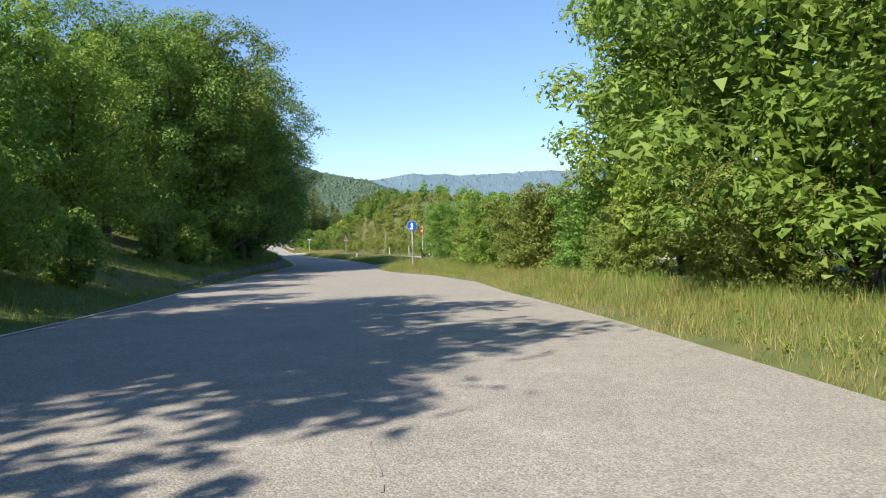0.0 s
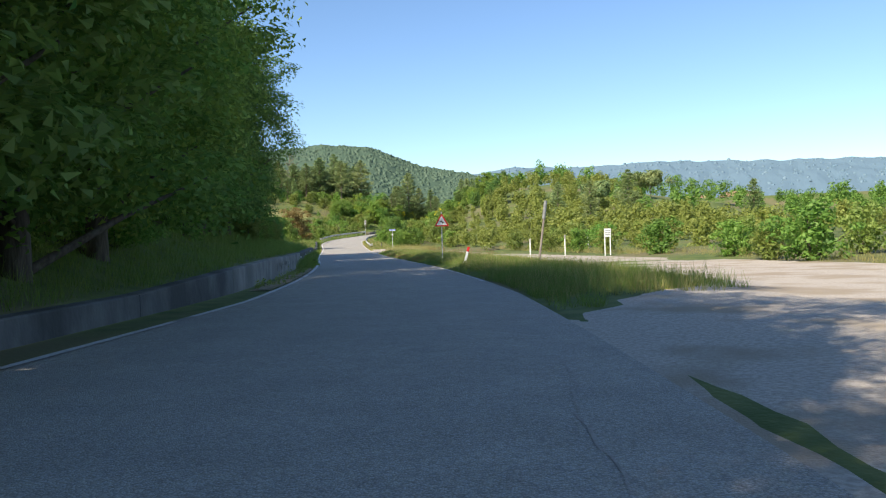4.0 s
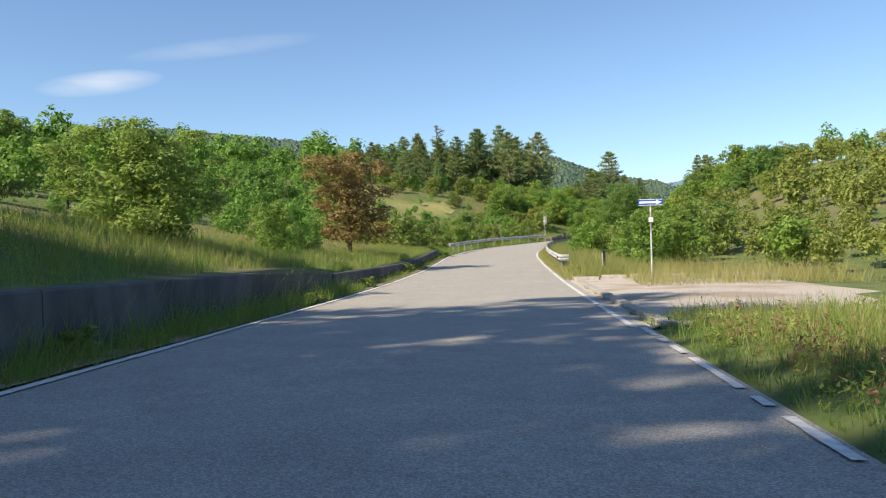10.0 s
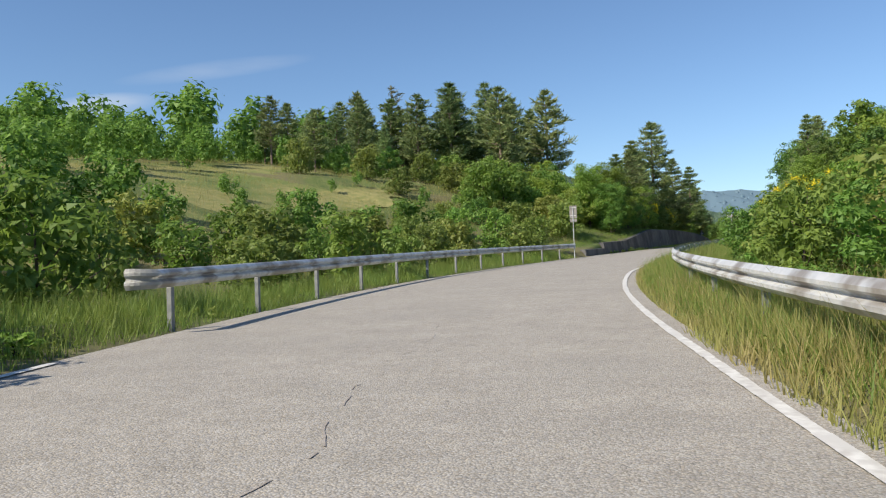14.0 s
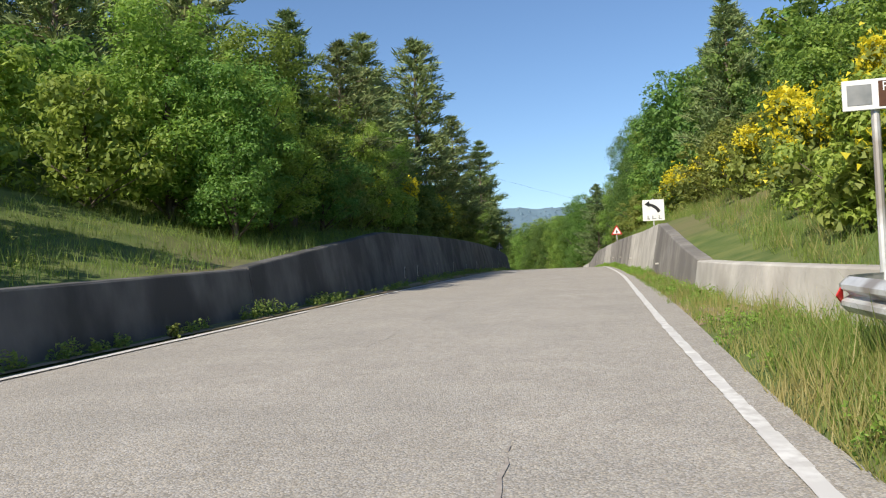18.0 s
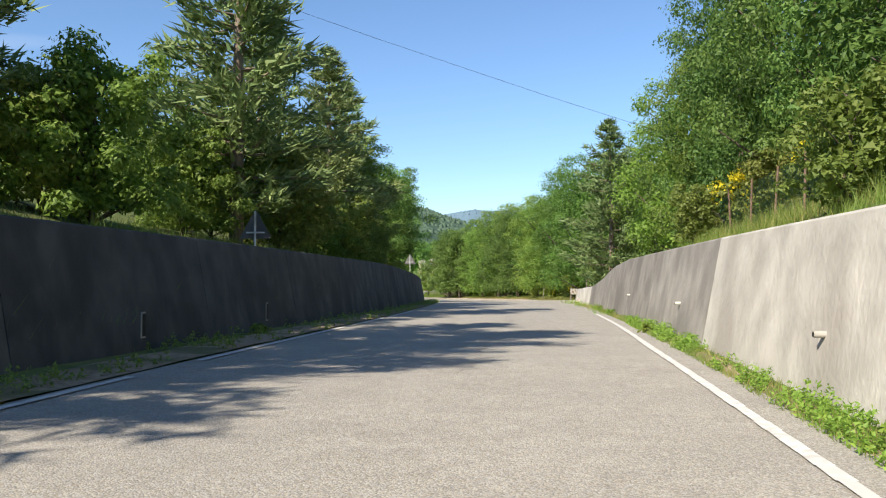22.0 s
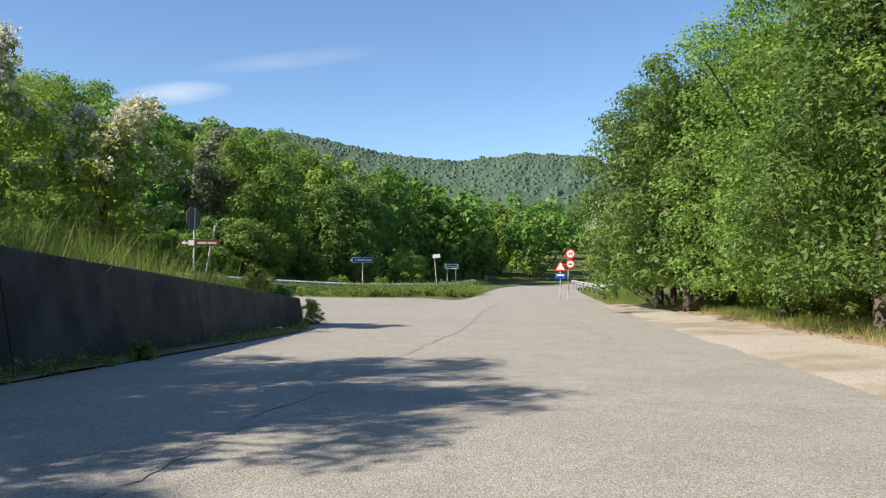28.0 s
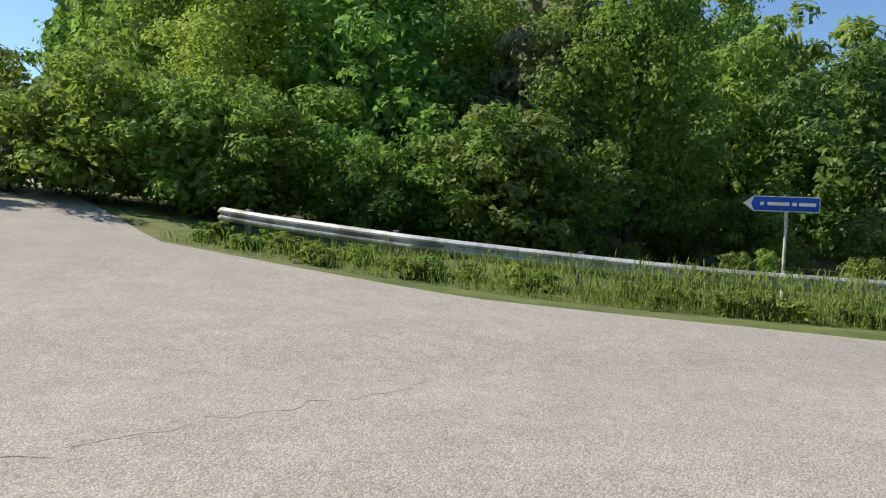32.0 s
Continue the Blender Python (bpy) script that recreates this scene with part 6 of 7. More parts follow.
def herbs(name, label, rows_, leaf, seed, material):
    """Leafy herbs of the verge: small leaves on upright stalks in patches. rows_: s0, s1, bounds a(s) and b(s), stalks to the square metre, height."""
    rng = np.random.default_rng(seed)
    vs = []
    for s0, s1, a, b, dens, hgt in rows_:
        area = (s1 - s0) * abs(float(b((s0 + s1) / 2)) - float(a((s0 + s1) / 2)))
        n = int(area * dens)
        s = rng.uniform(s0, s1, n)
        l = a(s) + (b(s) - a(s)) * rng.uniform(size=n)
        xy = spot(s, l)
        wave = np.array([noise.noise((x * 0.5, y * 0.5, 11.0)) + 0.5 * noise.noise((x * 1.3, y * 1.3, 5.0)) for x, y in xy])
        stay = wave > -0.05
        xy, z, wave = xy[stay], ground_z(s, l)[stay], wave[stay]
        n = len(z)
        H = hgt * rng.uniform(0.4, 1.1, n) * (0.7 + 0.8 * np.clip(wave, 0, 0.8))
        per = 12
        f = rng.uniform(0.15, 1.0, (n, per))
        ang = rng.uniform(0, 6.283, (n, per))
        out = (0.02 + 0.10 * (1 - f)) * (0.4 + H[:, None])
        c = np.stack([xy[:, :1] + np.cos(ang) * out, xy[:, 1:] + np.sin(ang) * out, z[:, None] + f * H[:, None]], 2).reshape(-1, 3)
        nr = rng.normal(size=c.shape) * 0.6 + np.array((0, 0, 0.8))
        nr /= np.linalg.norm(nr, axis=1)[:, None]
        vs.append(leaf_quads(c, nr, leaf, aspect=0.5, rng=rng)[0])
    v = np.concatenate(vs)
    return tagged(new(name, fast_mesh(name, v, np.arange(len(v)).reshape(-1, 3), material)), label, "weeds", kind="stuff")


herbs("verge_herbs", "leafy green herbs among the grass of the verges", [
    (0, 46, ro(0.2), ro(3.2), 5, 0.3), (44, 56, ro(0.3), ro(5), 6, 0.4), (70, 150, ro(0.15), ro(4.4), 7, 0.4), (165, 262, ro(0.15), ro(2.6), 10, 0.34), (0, 60, lo(0.3), lo(4.0), 3, 0.25),
    (78, 200, lo(0.1), lo(0.85), 16, 0.3), (104, 200, lo(1.4), lo(6.0), 5, 0.45), (200, 252, lo(0.2), lo(3.0), 9, 0.4), (255, 300, lo(1.5), lo(6.0), 4, 0.4), (392, 436, ro(2.6), ro(5.0), 7, 0.35), (168, 176, ro(1.0), ro(6.0), 10, 0.5)], 0.05, 15, HERB)
herbs("wall_foot_weeds", "yellow-green weeds in a strip along the foot of a wall", [
    (256, 284, ro(0.0), lambda s: EAST_FACE(s) - 0.03, 60, 0.32), (284, 300, ro(-0.12), lambda s: EAST_FACE(s) - 0.02, 130, 0.22), (300, 346, ro(-0.12), lambda s: EAST_FACE(s) - 0.02, 170, 0.3), (346, 372, lambda s: EAST_FACE(s) - 0.7, lambda s: EAST_FACE(s) - 0.06, 22, 0.35)], 0.045, 16, LEAF_LIGHT)
herbs("shaded_weeds", "dark weeds in the gutter under a tall wall", [
    (262, 330, lambda s: NORTH_FACE(s) + 0.08, lo(0.15), 30, 0.28), (330, 420, lambda s: NORTH_FACE(s) + 0.08, lo(-0.1), 16, 0.24)], 0.05, 17, HERB)
herbs("dead_weeds", "red-brown dead weeds on the verge", [(168, 174, ro(0.8), ro(5.0), 22, 0.4), (124, 146, ro(0.3), ro(2.6), 8, 0.45), (104, 132, ro(0.05), ro(1.0), 26, 0.22), (100, 134, ro(3.4), ro(4.8), 14, 0.75), (395, 432, ro(2.2), ro(4.0), 6, 0.25)], 0.05, 19, DEADWEED)
herbs("meadow_flowers", "small pale and yellow flowers in the verges", [
    (0, 56, ro(0.4), ro(3.0), 1.0, 0.4), (78, 150, ro(0.4), ro(4.0), 0.5, 0.5), (205, 262, ro(0.3), ro(2.4), 1.6, 0.4), (300, 346, ro(0.3), ro(0.8), 1.5, 0.4)], 0.022, 18, FLOWER)


def weeds_world():
    rng = np.random.default_rng(8)
    pts = np.array([(-69.6, 422.8), (-66.6, 426.0), (-63.8, 429.6), (-61.8, 433.0), (-60.2, 437.0), (-61.4, 446.0)])
    n = 40000
    u_ = rng.uniform(0, 5, n)
    x, y = np.interp(u_, range(6), pts[:, 0]), np.interp(u_, range(6), pts[:, 1])
    off = rng.uniform(-0.75, 2.0, n)
    x, y = x - off * 0.8, y + off * 0.35
    z = np.array([at_world(a, b)[2] for a, b in zip(x[::9], y[::9])]).repeat(9)[:n]
    wave = np.array([noise.noise((a * 0.7, b * 0.7, 4.0)) + 0.6 * noise.noise((a * 2.1, b * 2.1, 9.0)) for a, b in zip(x[::5], y[::5])]).repeat(5)[:n]
    H = 0.12 * rng.uniform(0.3, 1.3, n) * np.clip(0.8 + 1.3 * wave, 0.25, 2.0)
    lean = rng.normal(size=(n, 2)) * 0.3 * H[:, None]
    ang = rng.uniform(0, math.pi, n)
    dx, dy = np.cos(ang) * 0.007, np.sin(ang) * 0.007
    v = np.stack([np.stack([x - dx, y - dy, z - 0.05], 1), np.stack([x + dx, y + dy, z - 0.05], 1), np.stack([x + lean[:, 0] * 0.4 + dx, y + lean[:, 1] * 0.4 + dy, z + H * 0.6], 1), np.stack([x + lean[:, 0], y + lean[:, 1], z + H], 1)], 1).reshape(-1, 3)
    return fast_mesh("weeds", v, np.arange(4 * n).reshape(-1, 4), GRASS)


tagged(new("weeds", weeds_world()), "green weeds at the foot of the junction's barrier", "weeds", kind="stuff")


# ---- signs ----
def disc(r, n=32):
    return ring(n, r, math.pi / n)


def sign_post(root_, h, r=0.03, material=None, lean=(0, 0)):
    part("pole", tube(r, r, h + 0.3, (0, 0, -0.3), 12, rot=(lean[0], lean[1], 0)), material or ZINC, root_)


def facing(s):
    return heading(s)


def sign(name, label, at, rz, h, face):
    """A sign on a pole; face(root, z) adds the plate, whose front looks to -y."""
    root_ = thing(name, label, "road sign", at=at, rz=rz)
    sign_post(root_, h)
    face(root_)
    return root_


def face_round_arrow(r):
    part("plate", plate(disc(0.30), 0.012, y=-0.04, at=(0, 2.45)), WHITE, r, "white-rimmed plate")
    part("blue_disc", plate(disc(0.288), 0.004, y=-0.050, at=(0, 2.45)), BLUE, r)
    part("arrow", plate([(-0.04, -0.2), (0.045, -0.2), (0.045, 0.06), (0.10, 0.04), (0.0, 0.21), (-0.10, 0.04), (-0.04, 0.06)], 0.004, y=-0.056, at=(0, 2.45)), WHITE, r)
    part("side_bar", plate([(-0.15, -0.17), (-0.05, -0.2), (-0.05, -0.1), (-0.12, -0.1)], 0.004, y=-0.056, at=(0, 2.45)), WHITE, r)


sign("mandatory_sign", "round blue sign with a white arrow on a steel pole", at_road(45.1, 3.5), facing(45), 2.75, face_round_arrow)


def face_no_entry(r):
    part("plate", plate(disc(0.30), 0.012, y=-0.04, at=(0, 2.5)), WHITE, r)
    part("red_disc", plate(disc(0.288), 0.004, y=-0.050, at=(0, 2.5)), RED, r)
    part("bar", plate([(-0.22, -0.055), (0.22, -0.055), (0.22, 0.055), (-0.22, 0.055)], 0.004, y=-0.056, at=(0, 2.5)), WHITE, r)


sign("no_entry_sign", "round red no-entry sign turned half away", at_road(56.0, 5.36), facing(56) - 84, 2.88, face_no_entry)
bin_ = thing("waste_bin", "dark plastic waste bin with a lid beside a pole", "bin", at=at_road(56.1, 5.45), rz=facing(56))
part("body", tube(0.17, 0.21, 0.62, (0, 0, 0.45), 16), BLACK, bin_)
part("lid", tube(0.23, 0.20, 0.07, (0, 0, 1.07), 16), BLACK, bin_)
part("bracket", box(0.05, 0.2, 0.4, (0, 0.2, 0.7)), GREYPAINT, bin_)
part("stand", tube(0.03, 0.03, 0.7, (0, 0, -0.2), 8), GREYPAINT, bin_)


def face_triangle(side, z, glyph):
    def f(r):
        part("plate", plate(rounded_triangle(side, 0.05), 0.012, y=-0.04, at=(0, z)), RED, r, "red-bordered triangle")
        part("field", plate(rounded_triangle(side * 0.70, 0.02), 0.004, y=-0.050, at=(0, z)), WHITE, r)
        for g in glyph:
            part("symbol", plate([(px * side, pz * side) for px, pz in g], 0.004, y=-0.056, at=(0, z)), BLACK, r, "black symbol")
    return f


DEER = [[(-0.16, 0.03), (-0.12, -0.02), (0.0, -0.03), (0.03, -0.13), (0.06, -0.13), (0.06, -0.02), (0.13, -0.08), (0.15, -0.06), (0.08, 0.03), (0.0, 0.04), (-0.02, 0.15), (-0.05, 0.15), (-0.05, 0.05)]]
CROSSING = [[(-0.045, -0.17), (0.045, -0.17), (0.045, 0.06), (0.0, 0.14), (-0.045, 0.06)], [(0.05, -0.04), (0.13, -0.04), (0.13, -0.01), (0.05, -0.01)]]
sign("wildlife_sign", "triangular red-bordered deer warning sign on a dark pole", at_road(98.3, 3.3), facing(98), 2.9, face_triangle(0.9, 2.3, DEER))
sign("priority_sign", "triangular red-bordered side-road warning sign above a wall", at_road(317.1, 3.15), facing(317), 1.3, face_triangle(0.9, 0.85, CROSSING))


def back_triangle(r):
    part("plate", plate(rounded_triangle(0.9, 0.05), 0.012, y=0.04, at=(0, 1.15)), DARKCONC, r, "bare grey back")
    part("bracket", box(0.5, 0.03, 0.04, (0, 0.02, 1.05)), ZINC, r)


for s, l, dz in ((335.0, -7.6, 0.0), (373.9, -8.05, 0.0)):
    sign("warning_sign", "triangular warning sign seen from its grey back above a wall", at_road(s, l), facing(s), 1.6, back_triangle)

# timber pole, delineator, posts and board by the lane
lp = thing("leaning_pole", "weathered leaning timber pole with a dark sleeve", "pole", at=at_road(84.5, 5.6), rz=facing(84))
part("shaft", tube(0.05, 0.04, 2.9, (0, 0, -0.2), 10, rot=(0, 8, 0)), OLDWOOD, lp)
part("sleeve", tube(0.07, 0.07, 0.75, (0.29, 0, 1.95), 10, rot=(0, 8, 0)), GREYPAINT, lp, "dark grey sleeve")
dl = thing("delineator", "leaning white delineator with a red head in tall grass", "road marker", at=at_road(90.9, 3.5), rz=facing(91))
part("body", box(0.12, 0.05, 0.75, (0, 0, 0.25), bevel=0.015, rot=(0, 16, 0)), WHITE, dl)
part("head", box(0.124, 0.054, 0.24, (0.135, 0, 0.72), bevel=0.012, rot=(0, 16, 0)), RED, dl, "red reflective head")
for s, l, h in ((107, 13.4, 1.5), (114.2, 19.6, 1.4), (128, 22, 1.5), (103, 9.8, 1.3)):
    wp = thing("white_post", "thin white marker post beside the gravel lane", "post", "white posts", at=at_road(s, l), rz=facing(s))
    part("shaft", box(0.07, 0.07, h, (0, 0, h / 2 - 0.1), bevel=0.008), WHITE, wp)
    part("cap", box(0.09, 0.09, 0.25, (0, 0, h - 0.1), bevel=0.01), PALE, wp)
bd = thing("notice_board", "white notice board on two posts beside the lane", "sign", at=at_road(106.5, 16.4), rz=facing(106))
for x in (-0.2, 0.2):
    part("post", box(0.07, 0.07, 1.9, (x, 0, 0.8), bevel=0.008), WHITE, bd)
part("panel", box(0.5, 0.03, 0.6, (0, -0.05, 1.55), bevel=0.008), WHITE, bd)
for z in (1.7, 1.55, 1.42):
    part("text_bar", box(0.36, 0.006, 0.04, (0, -0.069, z)), GREYPAINT, bd, "grey bar of unreadable text")


def arrow_board(r):
    part("plate", box(0.9, 0.02, 0.25, (0, -0.05, 2.85), bevel=0.006), BLUE, r, "blue plate")
    part("arrow", plate([(-0.41, -0.04), (0.2, -0.04), (0.2, -0.09), (0.42, 0.0), (0.2, 0.09), (0.2, 0.04), (-0.41, 0.04)], 0.004, y=-0.064, at=(0, 2.85)), WHITE, r)
    part("border", plate([(-0.44, -0.115), (0.44, -0.115), (0.44, -0.095), (-0.44, -0.095)], 0.003, y=-0.063, at=(0, 2.85)), WHITE, r)
    part("border", plate([(-0.44, 0.095), (0.44, 0.095), (0.44, 0.115), (-0.44, 0.115)], 0.003, y=-0.063, at=(0, 2.85)), WHITE, r)
    part("tag", box(0.17, 0.012, 0.17, (0, -0.045, 2.2), bevel=0.004), WHITE, r, "small pale square plate")


sign("one_way_sign", "blue sign with a long white arrow beside the pull-off", at_road(165.1, 5.0), facing(165), 3.0, arrow_board)
mk = thing("marker_post", "black and white marker post in the grass", "road marker", at=at_road(168.3, 3.6), rz=facing(168))
part("body", box(0.12, 0.08, 1.05, (0, 0, 0.5), bevel=0.02), BLACK, mk)
part("stripe", box(0.05, 0.09, 0.85, (-0.065, -0.004, 0.5), bevel=0.01), PALE, mk, "pale side")


def sign_back(r):
    part("upper_plate", box(0.52, 0.02, 0.9, (0, 0.05, 3.32), bevel=0.006), CONCRETE, r, "bare grey back")
    part("bracket", box(0.45, 0.03, 0.04, (0, 0.02, 3.62)), ZINC, r)
    part("bracket", box(0.45, 0.03, 0.04, (0, 0.02, 3.07)), ZINC, r)
    part("lower_plate", box(0.5, 0.02, 0.22, (0, 0.05, 2.71), bevel=0.006), CONCRETE, r)


sign("sign_back", "tall rectangular road sign seen from its grey back beside a barrier", at_road(250.5, -6.85), facing(250), 3.65, sign_back)

# advertising board on two posts
ad = thing("advertising_board", "narrow white-lettered dark advertising board on two steel posts", "billboard", at=at_road(262.2, 3.3), rz=facing(262) - 6)
for x in (-0.5, 0.42):
    part("post", tube(0.04, 0.04, 2.4, (x, 0, -0.2), 10), ZINC, ad)
part("panel", box(1.6, 0.03, 0.30, (0, -0.06, 2.22), bevel=0.006), WHITE, ad)
part("dark_field", box(1.24, 0.004, 0.25, (0.14, -0.078, 2.22)), BROWN, ad)
words("PER QUESTO SPAZIO", 0.125, WHITE, ad, (0.14, -0.083, 2.285))
for i, x in enumerate((-0.30, -0.18, -0.06, 0.09, 0.21, 0.33, 0.45, 0.57)):
    part("text_bar", box(0.075, 0.004, 0.075, (x, -0.083, 2.165)), WHITE, ad, "white bar in place of a number")
part("emblem", box(0.22, 0.004, 0.2, (-0.65, -0.078, 2.22)), GREYPAINT, ad, "grey block emblem")


def chevron(r):
    part("plate", box(0.9, 0.02, 0.9, (0, -0.05, 0.75), bevel=0.008), WHITE, r, "white square plate")
    arc = [(-0.30 + 0.62 * math.sin(a), 0.24 - 0.52 * (1 - math.cos(a))) for a in np.linspace(0.1, 1.25, 8)]
    inner = [(-0.30 + 0.50 * math.sin(a), 0.12 - 0.46 * (1 - math.cos(a))) for a in np.linspace(0.1, 1.25, 8)]
    part("arrow", plate(arc + inner[::-1], 0.004, y=-0.064, at=(0, 0.82)), BLACK, r, "black curved arrow")
    part("arrow_head", plate([(-0.36, 0.20), (-0.16, 0.33), (-0.16, 0.05)], 0.004, y=-0.064, at=(0, 0.82)), BLACK, r)
    for x, w in ((-0.26, 0.1), (-0.06, 0.16), (0.2, 0.12)):
        part("scrawl", plate([(x, 0.36), (x + w, 0.36), (x + w, 0.40), (x + 0.04, 0.40), (x + 0.04, 0.52), (x, 0.52)], 0.003, y=-0.064), GREYPAINT, r, "grey sprayed scrawl")


sign("bend_sign", "white square sign with a black curved arrow and scrawl", at_road(288.3, 3.0), facing(288), 1.25, chevron)

# board, stakes and pole by the track
sb = thing("name_board", "peeling white wooden board with faded red letters between two posts", "sign", at=at_road(386.2, 6.85), rz=facing(385) - 4)
for x in (-0.62, 0.62):
    part("post", box(0.09, 0.09, 1.3, (x, 0.03, 0.45), bevel=0.01, rot=(0, 2 if x < 0 else -1, 0)), OLDWOOD, sb)
part("panel", box(1.35, 0.035, 0.52, (0, -0.03, 0.74), bevel=0.01), PEELING, sb, "peeling white panel")
words("VILL", 0.24, FADED, sb, (0.14, -0.052, 0.74))
part("stain", box(0.16, 0.004, 0.16, (-0.43, -0.052, 0.72)), RUST, sb, "rusty faded mark")
for s, l, h, ln in ((395.4, 5.6, 1.3, 6), (381.2, 6.5, 2.4, 0)):
    st = thing("stake", "thin grey stake in the grass beside the track", "post", "stakes", at=at_road(s, l), rz=facing(s))
    part("shaft", tube(0.03, 0.025, h + 0.2, (0, 0, -0.2), 8, rot=(0, ln, 0)), OLDWOOD, st)
    part("tip", tube(0.034, 0.02, 0.05, (math.sin(radians(ln)) * (h + 0.2), 0, h - 0.02), 8), GREYPAINT, st)

# ---- junction signs ----
look_a = 30.0


def blue_arrow(r):
    part("plate", plate([(-0.86, 0.0), (-0.64, 0.16), (0.62, 0.16), (0.62, -0.16), (-0.64, -0.16)], 0.02, y=-0.05, at=(0, 2.05)), WHITE, r, "white-rimmed arrow plate")
    part("blue_field", plate([(-0.64, 0.14), (0.60, 0.14), (0.60, -0.14), (-0.64, -0.14), (-0.70, 0.0)], 0.004, y=-0.063, at=(0, 2.05)), BLUE, r)
    for x0, w in ((-0.52, 0.07), (-0.38, 0.42), (0.09, 0.09), (0.22, 0.32)):
        part("text_bar", box(w, 0.004, 0.07, (x0 + w / 2, -0.068, 2.05)), WHITE, r, "white bar of unreadable text")


sign("direction_sign", "blue arrow direction sign with white lettering behind a barrier", at_world(-64.9, 434.9), look_a + 22, 2.1, blue_arrow)

sg = thing("leaning_sign", "small white plate on a leaning steel pole", "road sign", at=at_world(-63.3, 442.0), rz=look_a)
part("pole", tube(0.035, 0.035, 2.8, (0.14, 0, -0.2), 10, rot=(0, -5, 0)), ZINC, sg)
part("plate", box(0.52, 0.02, 0.26, (0.04, -0.05, 2.5), bevel=0.006, rot=(0, -6, 0)), WHITE, sg)
jb = thing("notice_sign", "pale road sign on two posts with bars of text", "road sign", at=at_world(-71.5, 463.0), rz=look_a - 8)
for x in (-0.42, 0.42):
    part("post", tube(0.035, 0.035, 2.3, (x, 0, -0.2), 10), ZINC, jb)
part("plate", box(1.35, 0.02, 0.5, (0, -0.05, 1.9), bevel=0.006), WHITE, jb)
for z in (2.0, 1.82):
    part("text_bar", box(1.05, 0.004, 0.08, (0, -0.063, z)), BLACK, jb, "dark bar of unreadable text")


def forty(r):
    part("plate", plate(disc(0.30), 0.012, y=-0.04, at=(0.12, 2.75)), RED, r, "red rim")
    part("field", plate(disc(0.22), 0.004, y=-0.050, at=(0.12, 2.75)), WHITE, r)
    part("lower_plate", plate(disc(0.27), 0.012, y=-0.04, at=(0.12, 2.15)), RED, r, "red rim")
    part("lower_field", plate(disc(0.20), 0.004, y=-0.050, at=(0.12, 2.15)), WHITE, r)
    part("symbol", box(0.2, 0.004, 0.07, (0.12, -0.055, 2.15)), BLACK, r)
    words("40", 0.26, BLACK, r, (0.12, -0.055, 2.75))


sign("speed_limit_sign", "round red-rimmed 40 speed limit sign over a second round sign", at_world(-52.9, 438.2), look_a - 8, 3.0, forty)


def slip(r):
    part("plate", plate(rounded_triangle(0.75, 0.05), 0.012, y=-0.04, at=(0, 1.95)), RED, r, "red-bordered triangle")
    part("field", plate(rounded_triangle(0.52, 0.02), 0.004, y=-0.050, at=(0, 1.95)), WHITE, r)
    part("lower_plate", box(0.6, 0.015, 0.3, (0, -0.045, 1.45), bevel=0.005), BLUE, r, "blue lower plate")
    part("lower_mark", box(0.42, 0.004, 0.1, (0, -0.056, 1.5)), WHITE, r)


sign("warning_sign", "triangular warning sign over a small blue plate beside a bridge rail", at_world(-53.2, 437.6), look_a - 8, 2.3, slip)


def stop_back(r):
    part("octagon", plate(ring(8, 0.42, math.pi / 8), 0.015, y=0.04, at=(0, 3.15)), DARKCONC, r, "dark grey back").matrix_local = pose(0, 0, 0, 0, 0, 66)
    part("direction_plate", box(1.35, 0.02, 0.24, (0.22, -0.05, 2.3), bevel=0.006), BROWN, r, "brown tourist direction plate")
    part("arrow", plate([(-0.42, 0.0), (-0.3, 0.08), (-0.3, 0.03), (-0.2, 0.03), (-0.2, -0.03), (-0.3, -0.03), (-0.3, -0.08)], 0.004, y=-0.063, at=(0, 2.3)), WHITE, r)
    part("emblem", box(0.2, 0.004, 0.18, (-0.08, -0.062, 2.3)), WHITE, r)
    for x, w in ((0.28, 0.3), (0.62, 0.3)):
        part("text_bar", box(w, 0.004, 0.07, (x, -0.062, 2.3)), PALE, r, "pale bar of unreadable text")


sign("tourist_sign", "brown tourist direction sign under a stop sign seen from behind", at_world(-59.5, 414.4), look_a, 3.5, stop_back)
ls = thing("leaning_sign", "pale square sign on a leaning pole beside a tourist sign", "road sign", at=at_world(-59.45, 414.7), rz=look_a + 10)
part("pole", tube(0.035, 0.035, 3.2, (-0.1, 0, -0.2), 10, rot=(0, 10, 0)), ZINC, ls)
part("plate", box(0.05, 0.4, 0.36, (0.42, 0, 2.75), bevel=0.006, rot=(0, 10, 0)), WHITE, ls)

# ---- small things on the walls ----
def on_face(name, label, category, s, face, lean, h, bm, material, out=0.01, side=1, group=""):
    """A thing fixed to a wall's face at height h."""
    lat = float(face(s)) + side * (-lean * h - out)
    p = spot(s, lat)
    t = thing(name, label, category, group, at=(float(p[0]), float(p[1]), float(road_z(s)) + h), rz=heading(s) + (90 if side < 0 else -90))
    part("body", bm, material, t)
    return t


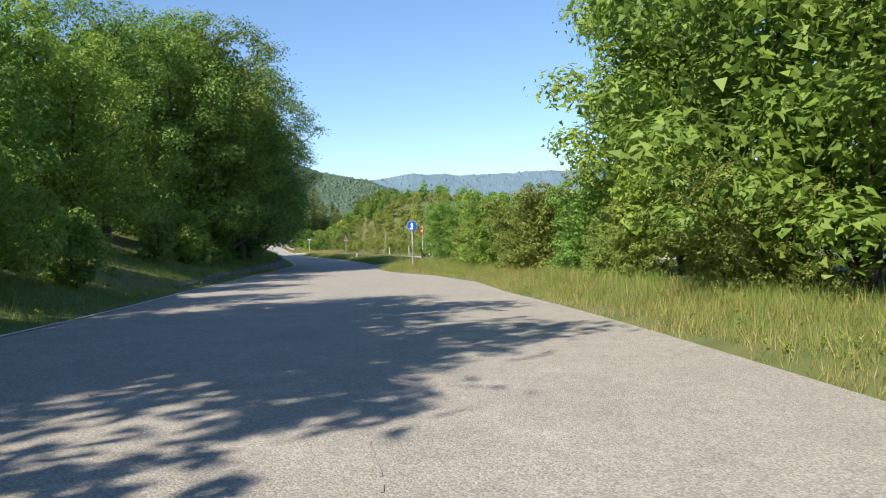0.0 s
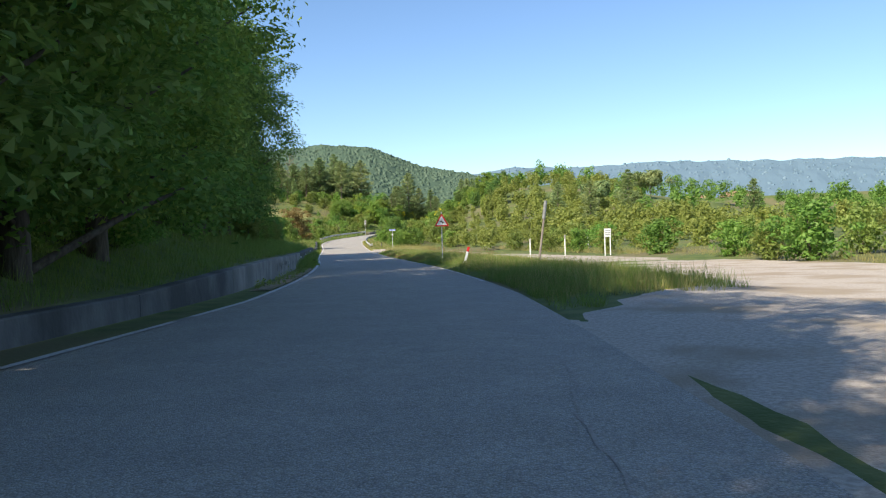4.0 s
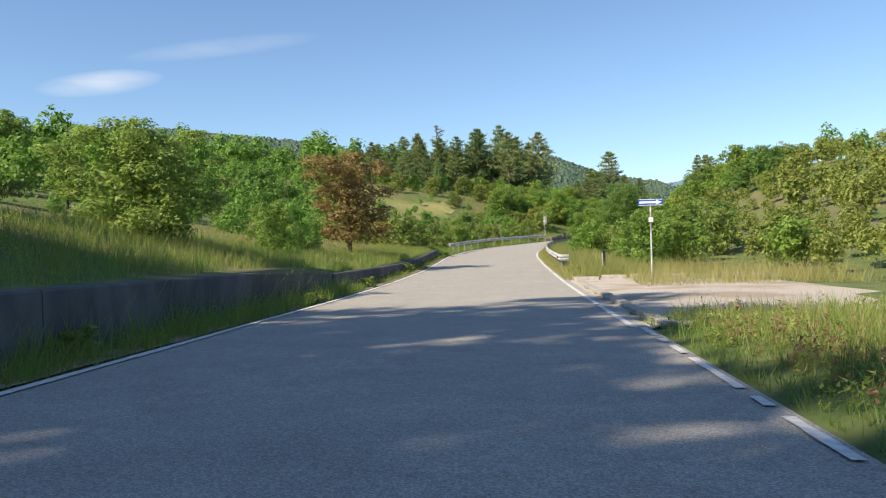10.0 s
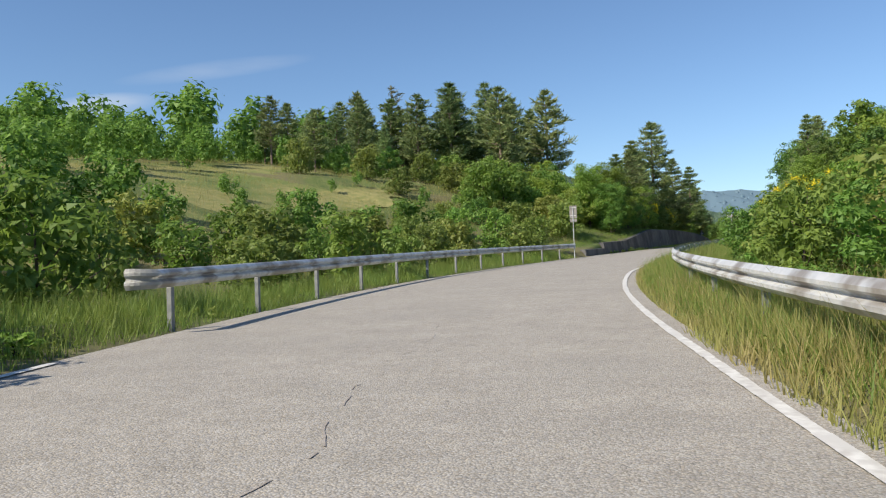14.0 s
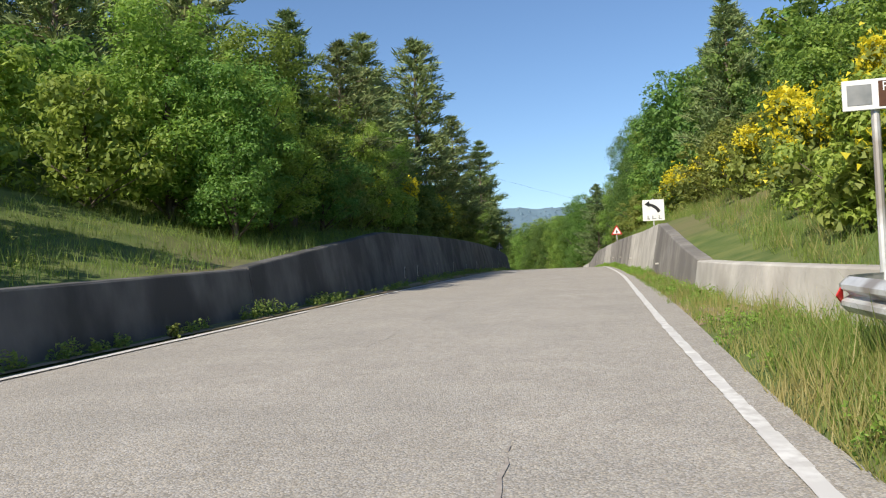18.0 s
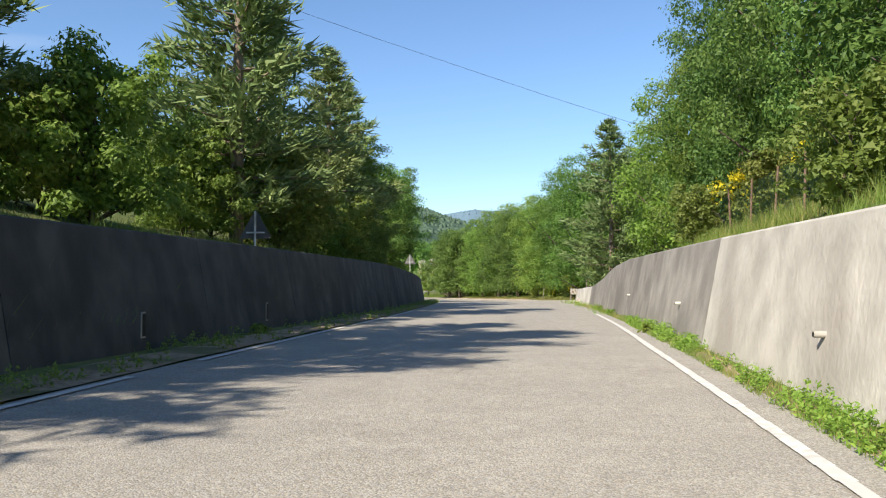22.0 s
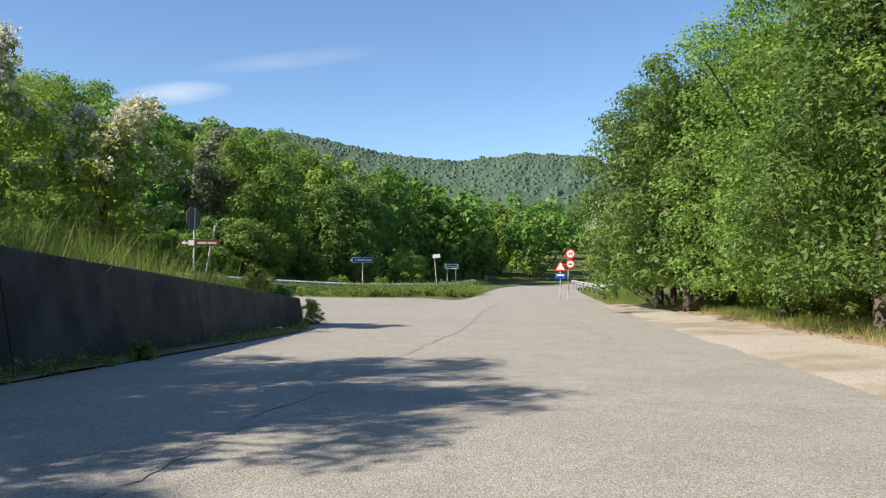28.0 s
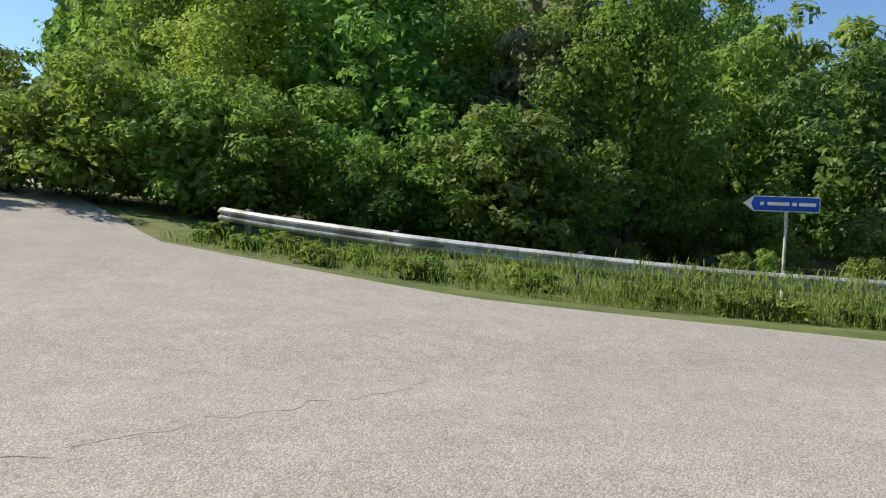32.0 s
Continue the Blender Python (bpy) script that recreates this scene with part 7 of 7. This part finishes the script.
rail_rnd = random.Random(12)
for s in (284.0, 286.6, 291.5, 296.4, 301.5, 306.6, 312.0, 317.0, 322.5, 328.0, 334.0):
    t = on_face("drain_slot", "dark weep hole in a concrete wall with a pale streak", "drain", s, NORTH_FACE, 0.22, 0.5, box(0.09, 0.03, 0.38), BLACK, side=-1, group="weep holes")
    part("rim", box(0.13, 0.02, 0.44, (0, 0.008, 0)), PALE, t, "pale mineral rim")
for s, h in ((281.5, 0.5), (295.0, 0.55), (304.5, 0.6), (314.0, 0.62), (324.0, 0.7), (333.0, 0.75), (342.7, 0.8)):
    t = on_face("drain_pipe", "short pale plastic drain pipe in a concrete wall", "drain", s, EAST_FACE, -0.22, h, tube(0.036, 0.036, 0.12, (0, 0.05, 0), 12, rot=(90, 0, 0)), PALE, out=-0.0, side=1, group="drain pipes")
    part("bore", tube(0.027, 0.027, 0.012, (0, -0.064, 0), 12, rot=(90, 0, 0)), BLACK, t)
for s, h in ((117.9, 0.62), (137.5, 0.74), (104.0, 0.6)):
    t = on_face("wall_reflector", "small white reflector box on a low wall", "reflector", s, WEST_FACE, 0.02, h, box(0.16, 0.05, 0.1, bevel=0.01), WHITE, out=0.03, side=-1, group="wall reflectors")
    part("bracket", box(0.06, 0.06, 0.04, (0, 0.0, -0.06)), GREYPAINT, t)
# sprayed scrawls and flaking patches on the low wall
for s in (86.2, 87.3, 88.0, 88.9, 89.6, 90.5, 91.8, 95.0, 97.4, 100.2, 101.8):
    w_, h_ = rail_rnd.uniform(0.18, 0.5), rail_rnd.uniform(0.14, 0.34)
    pts = [(math.cos(a) * w_ * rail_rnd.uniform(0.25, 0.6), math.sin(a) * h_ * rail_rnd.uniform(0.4, 0.7)) for a in np.linspace(0, 5.7, 9)]
    t = on_face("flaked_patch", "flaked and sprayed patch on a low wall", "stain", s, WEST_FACE, 0.02, rail_rnd.uniform(0.4, 0.62), plate(pts, 0.006), CONCRETE if rail_rnd.random() < 0.6 else GREYPAINT, out=0.012, side=-1, group="flaked patches")
    k1, k2 = rail_rnd.uniform(-0.25, 0.25), rail_rnd.uniform(0.08, 0.2)
    blob = [(k1 + math.cos(a) * k2 * rail_rnd.uniform(0.3, 1.0), math.sin(a) * 0.14 * rail_rnd.uniform(0.3, 1.0)) for a in np.linspace(0, 5.9, 13)]
    part("stain", plate(blob, 0.004, y=-0.006), DARKCONC if rail_rnd.random() < 0.6 else PALE, t, "dark flaked stain")
# lattice fence on the east bank
fence = thing("wire_fence", "green wire fence on rusty posts along the bank", "fence")
fp = [at_road(s, 5.6 + 0.02 * (s - 325)) for s in np.arange(322, 347, 2.5)]
for i, (x, y, z) in enumerate(fp):
    ps = part("post", tube(0.03, 0.03, 1.7, (0, 0, -0.2), 8), RUST, fence)
    ps.matrix_local = pose(x, y, z, rail_rnd.uniform(-4, 4), rail_rnd.uniform(-4, 4), 0)
for (x0, y0, z0), (x1, y1, z1) in zip(fp[:-1], fp[1:]):
    v_, q_ = [], []
    for i in range(-7, 17):
        for slope in (1, -1):
            a, b = (i / 16, 0.1), ((i + slope * 7) / 16, 1.35)
            (ua, ha), (ub, hb) = a, b
            lo_, hi_ = 0.0, 1.0
            if ub != ua:
                ks = sorted(((0 - ua) / (ub - ua), (1 - ua) / (ub - ua)))
                lo_, hi_ = max(0, ks[0]), min(1, ks[1])
            if hi_ - lo_ < 0.02:
                continue
            o = len(v_)
            for kq in (lo_, hi_):
                uu_, hh_ = ua + (ub - ua) * kq, ha + (hb - ha) * kq
                for dz in (-0.008, 0.008):
                    v_.append((x0 + (x1 - x0) * uu_, y0 + (y1 - y0) * uu_, z0 + (z1 - z0) * uu_ + hh_ + dz))
            q_.append((o, o + 1, o + 3, o + 2))
    part("mesh_panel", mesh_of("mesh_panel", v_, q_, MESHGREEN), MESHGREEN, fence)

# ---- house beyond the lane ----
hs = thing("house", "pale plastered farmhouse with a clay tile roof among trees", "house", at=(74.0, 390.0, 6.4), rz=14)
part("wall", box(12, 8, 6.5, (0, 0, 3.0)), PLASTER, hs)
rf = bmesh.new()
pts_ = [(-6.5, -4.6, 6.2), (6.5, -4.6, 6.2), (6.5, 4.6, 6.2), (-6.5, 4.6, 6.2), (-6.5, 0, 8.4), (6.5, 0, 8.4)]
vv = [rf.verts.new(p) for p in pts_]
for q in ((0, 1, 5, 4), (2, 3, 4, 5), (3, 0, 4), (1, 2, 5), (3, 2, 1, 0)):
    rf.faces.new([vv[i] for i in q])
roof = part("roof", rf, TILE, hs, "clay tile roof")
part("chimney", box(0.8, 0.8, 1.6, (2.5, 0.5, 8.6)), PLASTER, roof)
for x in (-4, -1.3, 1.3, 4):
    for z in (1.6, 4.4):
        w = part("window", box(1.0, 0.1, 1.4, (x, -4.02, z)), GLASS, hs, "dark window")
        part("frame", box(1.2, 0.06, 0.12, (x, -4.05, z - 0.75)), PALE, w)
wing = thing("house", "lower pale plastered farm wing beside a house", "house", at=(58.0, 389.0, 8.0), rz=14)
part("wall", box(10, 7, 4.2, (0, 0, 2.0)), PLASTER, wing)
rf = bmesh.new()
vv = [rf.verts.new((x, y, z)) for x, y, z in ((-5.4, -4, 4.0), (5.4, -4, 4.0), (5.4, 4, 4.0), (-5.4, 4, 4.0), (-5.4, 0, 5.6), (5.4, 0, 5.6))]
for q in ((0, 1, 5, 4), (2, 3, 4, 5), (3, 0, 4), (1, 2, 5), (3, 2, 1, 0)):
    rf.faces.new([vv[i] for i in q])
part("roof", rf, TILE, wing, "clay tile roof")

# ---- overhead cable between the crowns ----
cable = thing("overhead_cable", "thin dark cable slung over the road between trees", "cable")
ends = [Vector((*map(float, spot(s, l)), float(road_z(345)) + h)) for s, l, h in ((341.0, -13.0, 12.3), (351.0, 13.0, 5.4))]
for a, b in ((0.0, 0.25), (0.25, 0.5), (0.5, 0.75), (0.75, 1.0)):
    p, q = (ends[0].lerp(ends[1], f) - Vector((0, 0, 1.0 * f * (1 - f))) for f in (a, b))
    wire = part("strand", tube(0.007, 0.007, (q - p).length, seg=6), BLACK, cable)
    wire.matrix_local = Matrix.Translation(p) @ (q - p).to_track_quat("Z", "Y").to_matrix().to_4x4()

# prototypes that found no place are dropped
for kind, protos in KINDS.items():
    for i, p in enumerate(protos):
        if (kind, i) not in used:
            for o in (*p.children_recursive, p):
                bpy.data.objects.remove(o)
